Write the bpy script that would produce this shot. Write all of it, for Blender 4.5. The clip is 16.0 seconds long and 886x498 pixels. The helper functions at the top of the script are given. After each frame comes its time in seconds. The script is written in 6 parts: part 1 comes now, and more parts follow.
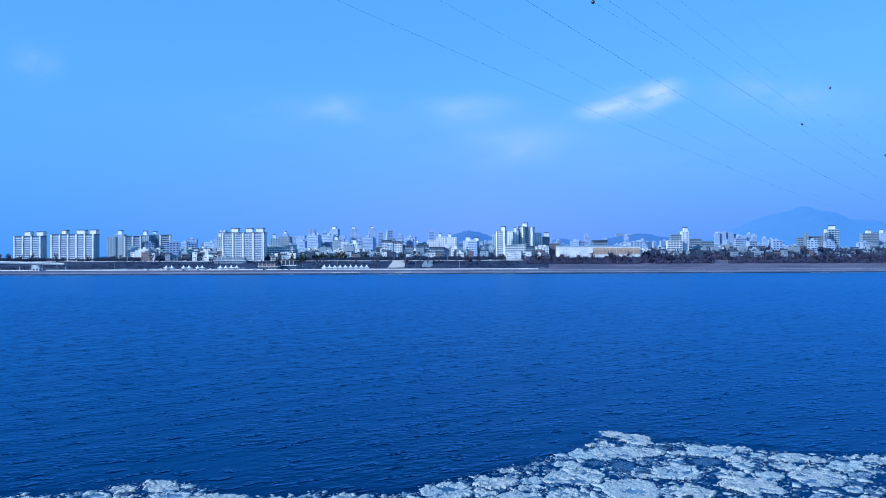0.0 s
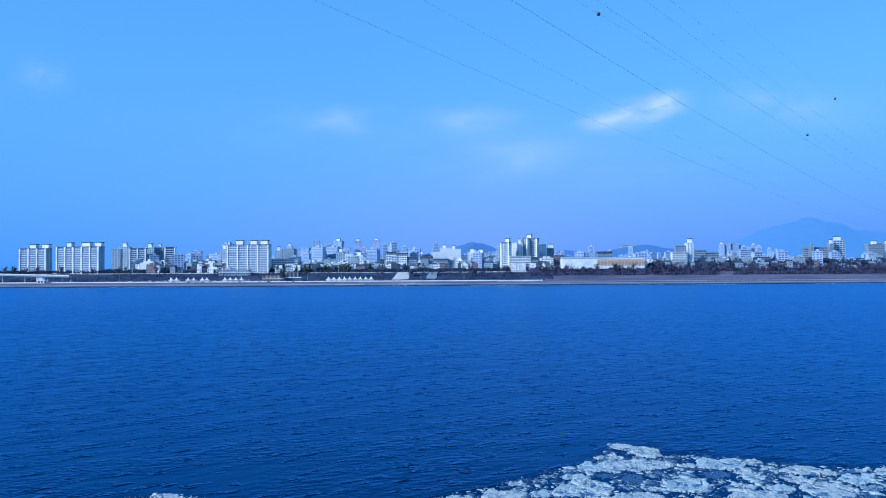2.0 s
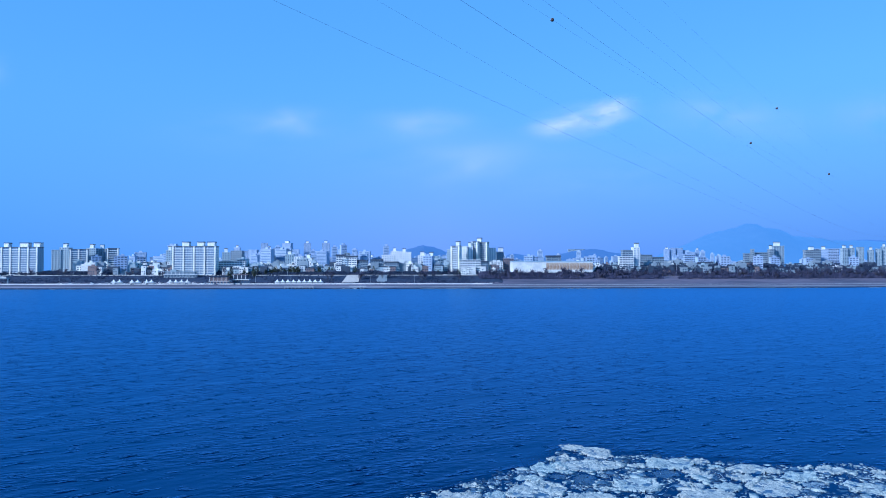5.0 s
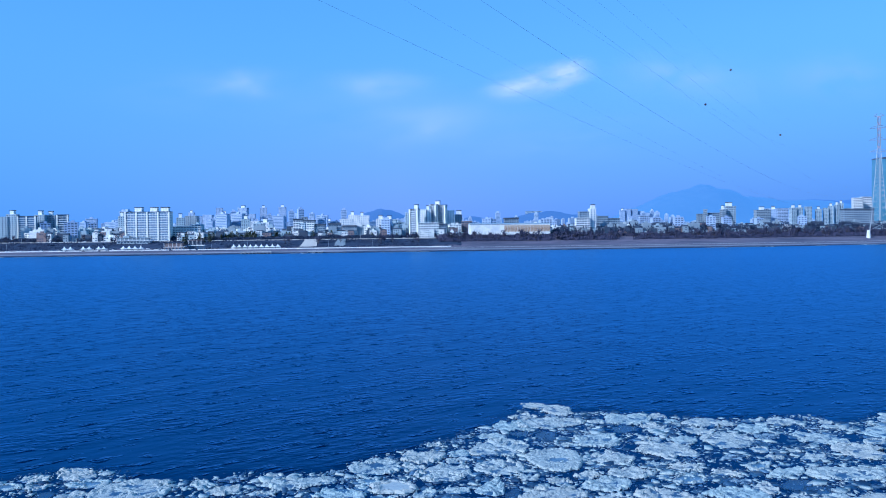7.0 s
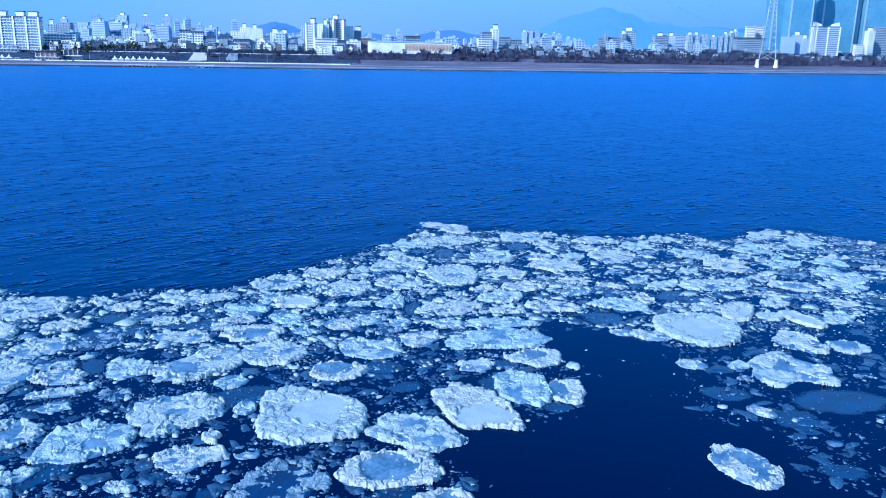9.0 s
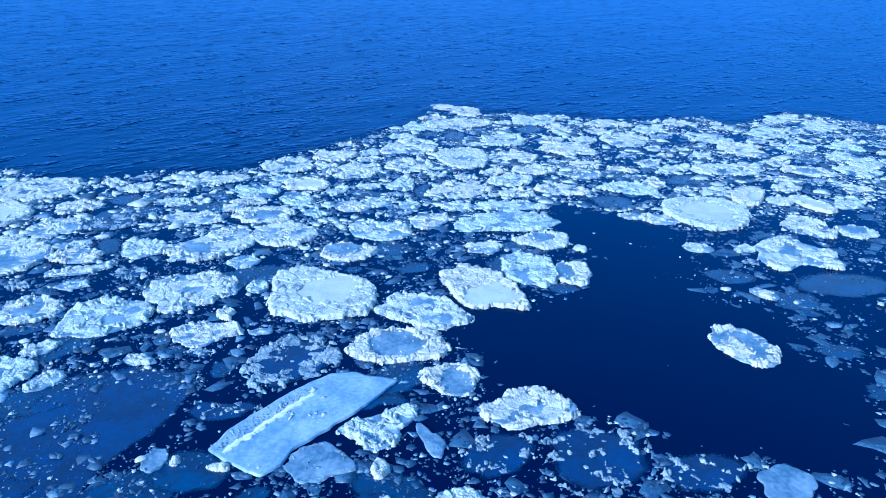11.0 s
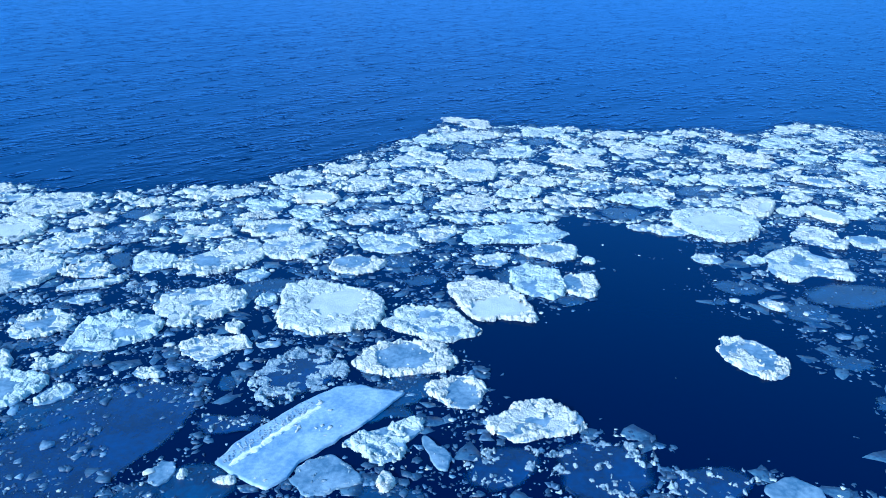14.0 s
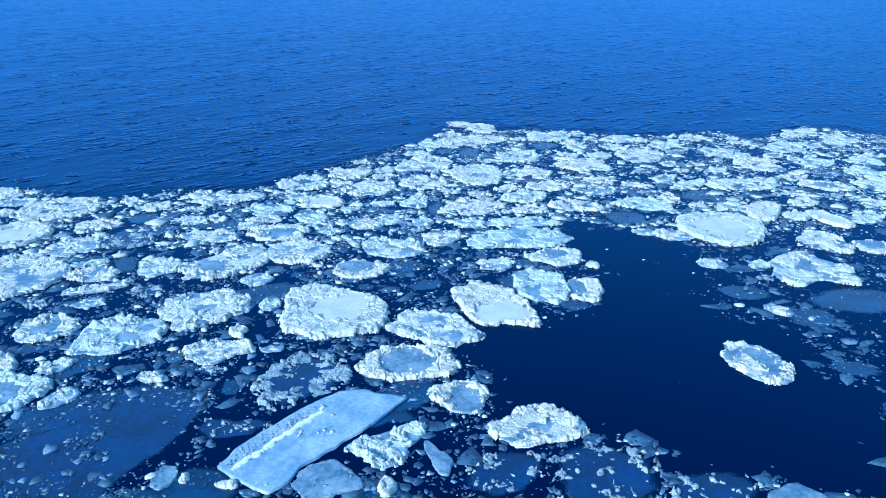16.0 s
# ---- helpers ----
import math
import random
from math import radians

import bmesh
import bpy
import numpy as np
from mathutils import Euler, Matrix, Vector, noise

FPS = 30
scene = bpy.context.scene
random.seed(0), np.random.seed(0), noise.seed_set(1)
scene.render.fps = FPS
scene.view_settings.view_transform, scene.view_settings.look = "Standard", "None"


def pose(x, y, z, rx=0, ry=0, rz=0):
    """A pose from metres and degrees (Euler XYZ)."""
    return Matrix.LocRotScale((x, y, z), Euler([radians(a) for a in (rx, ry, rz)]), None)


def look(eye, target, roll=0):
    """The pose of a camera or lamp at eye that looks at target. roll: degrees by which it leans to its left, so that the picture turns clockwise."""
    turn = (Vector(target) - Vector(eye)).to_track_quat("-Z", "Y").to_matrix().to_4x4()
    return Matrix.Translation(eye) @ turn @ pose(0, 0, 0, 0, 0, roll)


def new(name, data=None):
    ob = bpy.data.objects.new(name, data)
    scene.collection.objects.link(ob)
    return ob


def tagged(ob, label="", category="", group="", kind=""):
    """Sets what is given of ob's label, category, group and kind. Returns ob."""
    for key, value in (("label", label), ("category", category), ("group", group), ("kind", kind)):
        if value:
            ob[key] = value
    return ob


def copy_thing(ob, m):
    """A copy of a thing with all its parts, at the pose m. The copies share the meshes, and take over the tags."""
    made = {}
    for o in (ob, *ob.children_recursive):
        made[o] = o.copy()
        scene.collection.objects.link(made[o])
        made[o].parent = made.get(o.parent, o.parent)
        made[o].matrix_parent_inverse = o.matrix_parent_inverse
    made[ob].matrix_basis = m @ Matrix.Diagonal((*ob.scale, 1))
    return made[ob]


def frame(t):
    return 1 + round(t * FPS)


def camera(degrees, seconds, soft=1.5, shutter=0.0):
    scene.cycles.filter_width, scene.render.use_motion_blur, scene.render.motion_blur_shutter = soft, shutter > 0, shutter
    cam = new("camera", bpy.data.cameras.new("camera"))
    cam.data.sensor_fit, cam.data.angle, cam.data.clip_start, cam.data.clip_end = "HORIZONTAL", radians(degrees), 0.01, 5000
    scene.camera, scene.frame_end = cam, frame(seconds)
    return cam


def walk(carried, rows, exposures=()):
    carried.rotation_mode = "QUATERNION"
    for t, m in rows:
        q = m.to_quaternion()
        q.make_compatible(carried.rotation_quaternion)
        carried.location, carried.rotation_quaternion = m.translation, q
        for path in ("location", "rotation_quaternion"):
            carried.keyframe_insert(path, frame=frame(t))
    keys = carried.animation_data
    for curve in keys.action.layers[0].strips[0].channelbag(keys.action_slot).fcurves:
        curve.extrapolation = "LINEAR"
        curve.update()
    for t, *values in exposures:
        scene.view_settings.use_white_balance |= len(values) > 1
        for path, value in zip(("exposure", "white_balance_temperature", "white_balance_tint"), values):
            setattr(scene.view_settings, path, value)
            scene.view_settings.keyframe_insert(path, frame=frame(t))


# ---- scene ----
cam = camera(59.1, 16.0, soft=1.0)
PATH = [
    (0, (0.000, -0.000, 20.000), (-0.000, 99.996, 20.940), -0.200),
    (0.5, (-0.040, 0.030, 20.006), (-0.015, 100.027, 20.754), -0.169),
    (1, (-0.197, 0.088, 20.007), (-0.088, 100.075, 21.621), -0.165),
    (1.5, (-0.316, 0.099, 19.986), (-0.642, 100.080, 21.876), -0.261),
    (2, (-0.322, 0.143, 19.992), (-0.842, 100.111, 22.432), -0.311),
    (2.5, (-0.367, 0.146, 19.993), (-0.150, 100.121, 22.222), -0.252),
    (3, (-0.498, 0.100, 19.970), (0.796, 100.057, 22.608), -0.214),
    (3.5, (-0.594, 0.151, 19.965), (2.225, 100.084, 22.292), -0.249),
    (6, (-0.972, 0.183, 19.817), (7.307, 99.791, 22.935), 0.220),
    (6.5, (-1.035, 0.088, 19.807), (8.885, 99.595, 20.014), 0.126),
    (7, (-1.197, 0.125, 19.839), (9.967, 99.481, 17.912), -0.656),
    (7.5, (-1.355, -0.121, 19.797), (11.713, 98.916, 15.235), -0.634),
    (8, (-1.555, -0.080, 19.825), (13.685, 98.282, 10.204), 0.164),
    (8.5, (-1.498, -0.034, 19.703), (17.374, 96.676, 2.644), 1.528),
    (9, (-1.482, -0.108, 19.716), (21.776, 94.058, -4.613), 1.031),
    (9.5, (-1.404, -0.249, 19.554), (22.565, 91.331, -12.675), 2.087),
    (9.7, (-1.412, -0.188, 19.577), (21.514, 90.461, -15.878), 1.780),
    (10, (-1.379, -0.226, 19.594), (20.643, 89.430, -18.836), 1.650),
    (10.4, (-1.336, -0.277, 19.616), (20.075, 89.249, -19.457), 1.350),
    (11, (-1.271, -0.354, 19.649), (19.583, 89.616, -18.700), 1.080),
    (11.5, (-1.217, -0.417, 19.676), (19.311, 89.933, -17.946), 0.950),
    (12, (-1.162, -0.481, 19.703), (18.943, 90.092, -17.610), 0.656),
    (12.5, (-1.094, -0.489, 19.741), (18.674, 90.230, -17.398), 0.468),
    (13, (-1.054, -0.504, 19.755), (18.585, 90.305, -17.234), 0.519),
    (13.5, (-1.011, -0.507, 19.751), (18.461, 90.347, -17.213), 0.418),
    (14, (-0.939, -0.543, 19.765), (18.299, 90.349, -17.227), 0.419),
    (14.5, (-0.864, -0.548, 19.785), (18.077, 90.417, -17.182), 0.324),
    (15, (-0.830, -0.592, 19.766), (17.937, 90.514, -16.943), 0.376),
    (15.5, (-0.772, -0.581, 19.766), (17.733, 90.591, -16.912), 0.241),
    (16, (-0.706, -0.583, 19.783), (17.620, 90.695, -16.719), 0.176),
]
EXPOSURES = [(0.0, -0.05, 4580, 18.0), (7.5, -0.05, 4580, 18.0), (8.5, 0.22, 4530, 18.0), (9.0, 0.38, 4480, 18.0), (9.5, 0.58, 4500, 18.0), (10.2, 0.66, 4560, 18.0), (12.0, 0.68, 4580, 18.0), (13.0, 0.70, 4620, 17.0),
             (14.0, 0.72, 4830, 12.0), (16.0, 0.73, 4930, 9.5)]
walk(cam, [(t, look(eye, target, roll)) for t, eye, target, roll in PATH], EXPOSURES)

# ---- light: clear, slightly hazy winter sky, sun behind the camera to the left ----
SUN_EL, SUN_AZ = 26.0, 235.0        # degrees; azimuth clockwise from +y
world = bpy.data.worlds.new("world")
scene.world = world
world.use_nodes = True
wn = world.node_tree
sky = wn.nodes.new("ShaderNodeTexSky")
sky.sky_type = "NISHITA"
sky.sun_disc = False
sky.sun_elevation, sky.sun_rotation = radians(SUN_EL), radians(SUN_AZ)
sky.air_density, sky.dust_density, sky.ozone_density = 1.0, 0.6, 3.0
veil = wn.nodes.new("ShaderNodeMix")        # thin even haze over the clear sky
veil.data_type = "RGBA"
veil.inputs["Factor"].default_value = 0.55
veil.inputs["B"].default_value = (1.68, 4.45, 7.05, 1)
wn.links.new(sky.outputs["Color"], veil.inputs["A"])
wn.links.new(veil.outputs["Result"], wn.nodes["Background"].inputs["Color"])
wn.nodes["Background"].inputs["Strength"].default_value = 0.12
sun_data = bpy.data.lights.new("sun", "SUN")
sun_data.energy, sun_data.angle, sun_data.color = 4.4, radians(0.5), (1.0, 0.93, 0.74)
sun = new("sun", sun_data)
sa, se = radians(SUN_AZ), radians(SUN_EL)
sun.matrix_world = look((0, 0, 300), Vector((0, 0, 300)) - Vector((math.sin(sa) * math.cos(se), math.cos(sa) * math.cos(se), math.sin(se))))


# ---- materials ----
def material(name):
    m = bpy.data.materials.new(name)
    m.use_nodes = True
    return m, m.node_tree.nodes, m.node_tree.links, m.node_tree.nodes["Principled BSDF"]


def texture(nodes, links, kind, scale, coords="Object", stretch=(1, 1, 1), detail=4.0, turn=(0, 0, 0)):
    tc = nodes.new("ShaderNodeTexCoord")
    mp = nodes.new("ShaderNodeMapping")
    if any(turn):        # turn first, then stretch
        mp.vector_type = "TEXTURE"
        stretch = [1 / q for q in stretch]
    mp.inputs["Scale"].default_value = stretch
    mp.inputs["Rotation"].default_value = turn
    links.new(tc.outputs[coords], mp.inputs["Vector"])
    tx = nodes.new(kind)
    tx.inputs["Scale"].default_value = scale
    if "Detail" in tx.inputs:
        tx.inputs["Detail"].default_value = detail
    links.new(mp.outputs["Vector"], tx.inputs["Vector"])
    return tx


def ramp(nodes, links, source, stops):
    r = nodes.new("ShaderNodeValToRGB")
    while len(r.color_ramp.elements) < len(stops):
        r.color_ramp.elements.new(0.5)
    for e, (p, c) in zip(r.color_ramp.elements, stops):
        e.position, e.color = p, (*c, 1)
    links.new(source, r.inputs["Fac"])
    return r


def surface(name, dark, light, scale, rough=0.8, bump=0.0, bump_scale=None, stretch=(1, 1, 1), metallic=0.0, spread=(0.3, 0.7)):
    """Two-scale mottled surface: broad patches and fine grain of one colour range."""
    m, n, l, p = material(name)
    a = texture(n, l, "ShaderNodeTexNoise", scale, stretch=stretch)
    b = texture(n, l, "ShaderNodeTexNoise", scale * 7.3, stretch=stretch, detail=3)
    mix = n.new("ShaderNodeMath")
    mix.operation = "MULTIPLY_ADD"
    mix.inputs[1].default_value = 0.4
    l.new(b.outputs["Fac"], mix.inputs[0])
    sc = n.new("ShaderNodeMath")
    sc.operation = "MULTIPLY"
    sc.inputs[1].default_value = 0.6
    l.new(a.outputs["Fac"], sc.inputs[0])
    l.new(sc.outputs[0], mix.inputs[2])
    r = ramp(n, l, mix.outputs[0], [(spread[0], dark), (spread[1], light)])
    l.new(r.outputs["Color"], p.inputs["Base Color"])
    p.inputs["Roughness"].default_value = rough
    p.inputs["Metallic"].default_value = metallic
    if bump:
        c = texture(n, l, "ShaderNodeTexNoise", bump_scale or scale * 5, stretch=stretch, detail=6)
        bp = n.new("ShaderNodeBump")
        bp.inputs["Strength"].default_value = 1.0
        bp.inputs["Distance"].default_value = bump
        l.new(c.outputs["Fac"], bp.inputs["Height"])
        l.new(bp.outputs["Normal"], p.inputs["Normal"])
    return m


def sunken(name, dark, light, scale):
    """Clear ice lying awash: it thins out to nothing along its melting edge."""
    m = surface(name, dark, light, scale, 0.25, 0.01, 6.0, spread=(0.40, 0.66))
    n, l = m.node_tree.nodes, m.node_tree.links
    att = n.new("ShaderNodeAttribute")
    att.attribute_name = "thickness"
    tx = texture(n, l, "ShaderNodeTexNoise", 1.6, detail=5)
    a = n.new("ShaderNodeMath")
    a.operation = "MULTIPLY_ADD"
    a.inputs[1].default_value, a.inputs[2].default_value = -1.4, 0.45
    l.new(tx.outputs["Fac"], a.inputs[0])
    b = n.new("ShaderNodeMath")
    b.operation, b.use_clamp = "MULTIPLY_ADD", True
    b.inputs[1].default_value = 1.7
    l.new(att.outputs["Fac"], b.inputs[0])
    l.new(a.outputs[0], b.inputs[2])
    mx = n.new("ShaderNodeMixShader")
    l.new(b.outputs[0], mx.inputs["Fac"])
    l.new(n.new("ShaderNodeBsdfTransparent").outputs[0], mx.inputs[1])
    l.new(n["Principled BSDF"].outputs[0], mx.inputs[2])
    l.new(mx.outputs[0], n["Material Output"].inputs["Surface"])
    return m


def water_material():
    m, n, l, p = material("river_water")
    n.remove(p)
    body = n.new("ShaderNodeBsdfDiffuse")
    body.inputs["Color"].default_value = (0.0002, 0.0044, 0.030, 1)
    gloss = n.new("ShaderNodeBsdfGlossy")
    gloss.inputs["Color"].default_value = (0.250, 0.440, 0.715, 1)
    fres = n.new("ShaderNodeLayerWeight")
    fres.inputs["Blend"].default_value = 0.5
    curve = n.new("ShaderNodeMath")
    curve.operation = "POWER"
    curve.inputs[1].default_value = 4.02
    l.new(fres.outputs["Facing"], curve.inputs[0])
    mx = n.new("ShaderNodeMixShader")
    l.new(body.outputs[0], mx.inputs[1])
    l.new(gloss.outputs[0], mx.inputs[2])
    l.new(mx.outputs[0], n["Material Output"].inputs["Surface"])
    att = n.new("ShaderNodeAttribute")
    att.attribute_name = "ripple"
    def maths(op, a, b):
        q = n.new("ShaderNodeMath")
        q.operation = op
        for s, v in zip(q.inputs, (a, b)):
            if isinstance(v, (int, float)):
                s.default_value = v
            else:
                l.new(v, s)
        return q.outputs[0]
    swell = texture(n, l, "ShaderNodeTexNoise", 0.20, stretch=(0.5, 1.0, 1), detail=2, turn=(0, 0, 0.6))
    chop = texture(n, l, "ShaderNodeTexNoise", 0.55, stretch=(0.5, 1.0, 1), detail=3, turn=(0, 0, 0.6))
    crest = texture(n, l, "ShaderNodeTexNoise", 1.15, stretch=(0.55, 1.0, 1), detail=2, turn=(0, 0, 0.35))
    patch = texture(n, l, "ShaderNodeTexNoise", 0.11, stretch=(0.4, 1.0, 1), detail=3, turn=(0, 0, 0.8))
    fine = texture(n, l, "ShaderNodeTexNoise", 3.0, stretch=(0.6, 1.0, 1), detail=3)
    gust = texture(n, l, "ShaderNodeTexNoise", 0.010, stretch=(0.5, 1, 1), detail=3)
    lively = maths("MULTIPLY", maths("MAXIMUM", maths("SUBTRACT", patch.outputs["Fac"], 0.33), 0.0), 3.2)
    h = maths("ADD", maths("MULTIPLY", swell.outputs["Fac"], 0.24), maths("MULTIPLY", maths("MAXIMUM", maths("SUBTRACT", chop.outputs["Fac"], 0.57), 0.0), 2.2))
    h = maths("ADD", h, maths("ADD", maths("MULTIPLY", maths("MULTIPLY", crest.outputs["Fac"], lively), 0.41), maths("MULTIPLY", fine.outputs["Fac"], 0.014)))
    wave = n.new("ShaderNodeAttribute")
    wave.attribute_name = "wave"
    strength = maths("MULTIPLY", wave.outputs["Fac"], maths("ADD", maths("MULTIPLY", gust.outputs["Fac"], 0.7), 0.35))
    calm = maths("MULTIPLY", fine.outputs["Fac"], 0.004)
    bp = n.new("ShaderNodeBump")
    bp.inputs["Strength"].default_value = 1.0
    bp.inputs["Distance"].default_value = 1.0
    l.new(maths("ADD", maths("MULTIPLY", h, strength), calm), bp.inputs["Height"])
    l.new(maths("MULTIPLY", curve.outputs[0], maths("ADD", maths("MULTIPLY", att.outputs["Fac"], 0.35), 0.65)), mx.inputs["Fac"])
    for q in (body, gloss, fres):
        l.new(bp.outputs["Normal"], q.inputs["Normal"])
    l.new(maths("ADD", maths("MULTIPLY", att.outputs["Fac"], 0.25), 0.03), gloss.inputs["Roughness"])
    return m


WATER = water_material()
SNOW = surface("snow_ice", (0.13, 0.182, 0.22), (0.43, 0.465, 0.44), 2.2, 0.85, 0.06, 11.0, spread=(0.37, 0.50))
tint_nodes, tint_links = SNOW.node_tree.nodes, SNOW.node_tree.links        # each floe a little cleaner or more silty
info = tint_nodes.new("ShaderNodeObjectInfo")
tint = ramp(tint_nodes, tint_links, info.outputs["Random"], [(0.0, (0.86, 0.98, 1.04)), (0.5, (1.0, 1.0, 1.0)), (1.0, (1.06, 1.0, 0.97))])
dye = tint_nodes.new("ShaderNodeMix")
dye.data_type, dye.blend_type = "RGBA", "MULTIPLY"
dye.inputs["Factor"].default_value = 1.0
old = tint_nodes["Principled BSDF"].inputs["Base Color"].links[0].from_socket
tint_links.new(old, dye.inputs["A"])
tint_links.new(tint.outputs["Color"], dye.inputs["B"])
tint_links.new(dye.outputs["Result"], tint_nodes["Principled BSDF"].inputs["Base Color"])
def varied(mat, low, high):
    """Every loose piece its own tone: thin and dark to thick and pale."""
    n, l = mat.node_tree.nodes, mat.node_tree.links
    p = n["Principled BSDF"]
    g = n.new("ShaderNodeNewGeometry")
    tone = ramp(n, l, g.outputs["Random Per Island"], [(0.0, low), (0.6, tuple((3 * a + b) / 4 for a, b in zip(low, high))), (1.0, high)])
    mixed = n.new("ShaderNodeMix")
    mixed.data_type, mixed.blend_type = "RGBA", "MULTIPLY"
    mixed.inputs["Factor"].default_value = 1.0
    l.new(p.inputs["Base Color"].links[0].from_socket, mixed.inputs["A"])
    l.new(tone.outputs["Color"], mixed.inputs["B"])
    l.new(mixed.outputs["Result"], p.inputs["Base Color"])


DIRTY = surface("grey_frozen_crumbs", (0.05, 0.11, 0.175), (0.31, 0.38, 0.425), 2.2, 0.8, 0.05, 9.0, spread=(0.40, 0.6))
PLANK = surface("pale_blue_clear_ice", (0.12, 0.22, 0.345), (0.31, 0.41, 0.515), 0.7, 0.4, 0.02, 7.0, spread=(0.38, 0.62))
CLEAR = sunken("dark_blue_clear_ice", (0.0003, 0.009, 0.052), (0.002, 0.027, 0.122), 0.4)
THIN = surface("thin_new_ice", (0.004, 0.026, 0.085), (0.06, 0.13, 0.21), 0.9, 0.35, 0.01, 8.0, spread=(0.40, 0.66))
SNOWFIELD = surface("packed_snow", (0.345, 0.385, 0.40), (0.46, 0.495, 0.475), 0.9, 0.8, 0.02, 12.0, spread=(0.38, 0.6))
FROST = surface("frosted_ice", (0.08, 0.14, 0.21), (0.30, 0.36, 0.41), 0.9, 0.6, 0.03, 8.0, spread=(0.40, 0.62))
HOAR = surface("hoar_frost", (0.46, 0.52, 0.56), (0.68, 0.70, 0.70), 2.0, 0.8, 0.02, 12.0, spread=(0.38, 0.6))
POOL = surface("grey_blue_ice", (0.055, 0.12, 0.20), (0.21, 0.30, 0.39), 0.6, 0.4, 0.02, 7.0, spread=(0.40, 0.64))
RAFT = surface("refrozen_blue_ice", (0.012, 0.05, 0.12), (0.085, 0.16, 0.26), 0.7, 0.4, 0.02, 7.0, spread=(0.40, 0.64))
WET = sunken("wet_sunken_ice", (0.0003, 0.010, 0.048), (0.003, 0.040, 0.13), 0.45)
SLUSH = surface("slush", (0.012, 0.04, 0.09), (0.13, 0.19, 0.25), 1.3, 0.6, 0.006, 10.0, spread=(0.40, 0.66))
varied(SLUSH, (0.2, 0.42, 0.62), (1.6, 1.7, 1.75))
WHITE = surface("white_painted_concrete", (0.58, 0.60, 0.61), (0.82, 0.81, 0.77), 0.06, 0.75, spread=(0.4, 0.6))
CREAM = surface("cream_painted_concrete", (0.64, 0.64, 0.58), (0.84, 0.81, 0.71), 0.06, 0.75)
# cool cast of PALE and GREY puts distance haze into the paint
PALE = surface("pale_grey_concrete", (0.26, 0.345, 0.405), (0.43, 0.50, 0.545), 0.05, 0.8)
GREY = surface("grey_concrete", (0.17, 0.22, 0.27), (0.33, 0.38, 0.42), 0.05, 0.8)
BRICK = surface("red_brown_brick", (0.15, 0.11, 0.11), (0.28, 0.21, 0.20), 0.08, 0.85)
RUST = surface("rust_streaked_panel", (0.30, 0.19, 0.12), (0.76, 0.68, 0.56), 0.06, 0.7, stretch=(4, 4, 0.6), spread=(0.44, 0.60))
DARKROOF = surface("dark_roof_felt", (0.03, 0.045, 0.075), (0.07, 0.09, 0.13), 0.1, 0.85)
# distance haze is put into the window colour as extra blue
WINDOW = surface("dark_window_glass", (0.02, 0.045, 0.09), (0.07, 0.11, 0.18), 0.2, 0.25)
GLASS = surface("blue_green_curtain_glass", (0.08, 0.215, 0.32), (0.15, 0.32, 0.42), 0.03, 0.12)
MULLION = surface("pale_metal_mullion", (0.36, 0.42, 0.45), (0.52, 0.57, 0.60), 0.1, 0.4, metallic=0.3)
# gravel and grass colours include the blue-violet of distance haze
SAND = surface("shore_gravel", (0.12, 0.125, 0.16), (0.30, 0.28, 0.31), 0.06, 0.9, 0.1, 0.8, stretch=(0.25, 1, 1), spread=(0.4, 0.6))
GRASS = surface("dead_winter_grass", (0.06, 0.062, 0.10), (0.165, 0.14, 0.185), 0.035, 0.95, 0.2, 0.5, stretch=(0.25, 1, 1), spread=(0.38, 0.60))
LAND = surface("city_ground", (0.10, 0.11, 0.12), (0.20, 0.20, 0.21), 0.01, 0.9)
ASPHALT = surface("asphalt", (0.045, 0.045, 0.048), (0.075, 0.075, 0.078), 0.05, 0.9)
PAVING = surface("concrete_path", (0.42, 0.41, 0.39), (0.58, 0.56, 0.53), 0.08, 0.85)
BARK = surface("bare_bark", (0.045, 0.042, 0.05), (0.10, 0.09, 0.10), 0.4, 0.95)
# twig and hedge colours are shifted violet-blue for distance haze
TWIG = surface("bare_twigs", (0.03, 0.036, 0.08), (0.075, 0.072, 0.125), 0.15, 0.95, spread=(0.4, 0.6))
HEDGE = surface("dark_hedge", (0.010, 0.022, 0.055), (0.034, 0.05, 0.095), 0.15, 0.95, spread=(0.4, 0.6))
BALCONY = surface("pale_balcony_panel", (0.44, 0.49, 0.54), (0.62, 0.65, 0.67), 0.1, 0.7)
# distance haze is put into these two colours: paler, bluer, less contrast
HAZY = surface("hazed_concrete", (0.29, 0.37, 0.53), (0.43, 0.51, 0.67), 0.05, 0.85)
HAZYGLASS = surface("hazed_glass", (0.055, 0.125, 0.235), (0.125, 0.205, 0.34), 0.1, 0.5)
EVERGREEN = surface("evergreen_needles", (0.02, 0.032, 0.022), (0.05, 0.065, 0.04), 0.3, 0.9)
STEEL = surface("galvanised_steel", (0.27, 0.31, 0.35), (0.42, 0.45, 0.48), 0.5, 0.5, metallic=0.3)
REDSTEEL = surface("faded_red_painted_steel", (0.42, 0.24, 0.22), (0.56, 0.36, 0.33), 0.5, 0.6)
WIRE = surface("weathered_cable", (0.05, 0.05, 0.055), (0.09, 0.09, 0.095), 0.5, 0.6)
BALL = surface("dark_marker_ball", (0.05, 0.035, 0.03), (0.10, 0.06, 0.05), 2.0, 0.6)
CANVAS = surface("white_canvas", (0.70, 0.70, 0.70), (0.84, 0.84, 0.84), 0.4, 0.8)
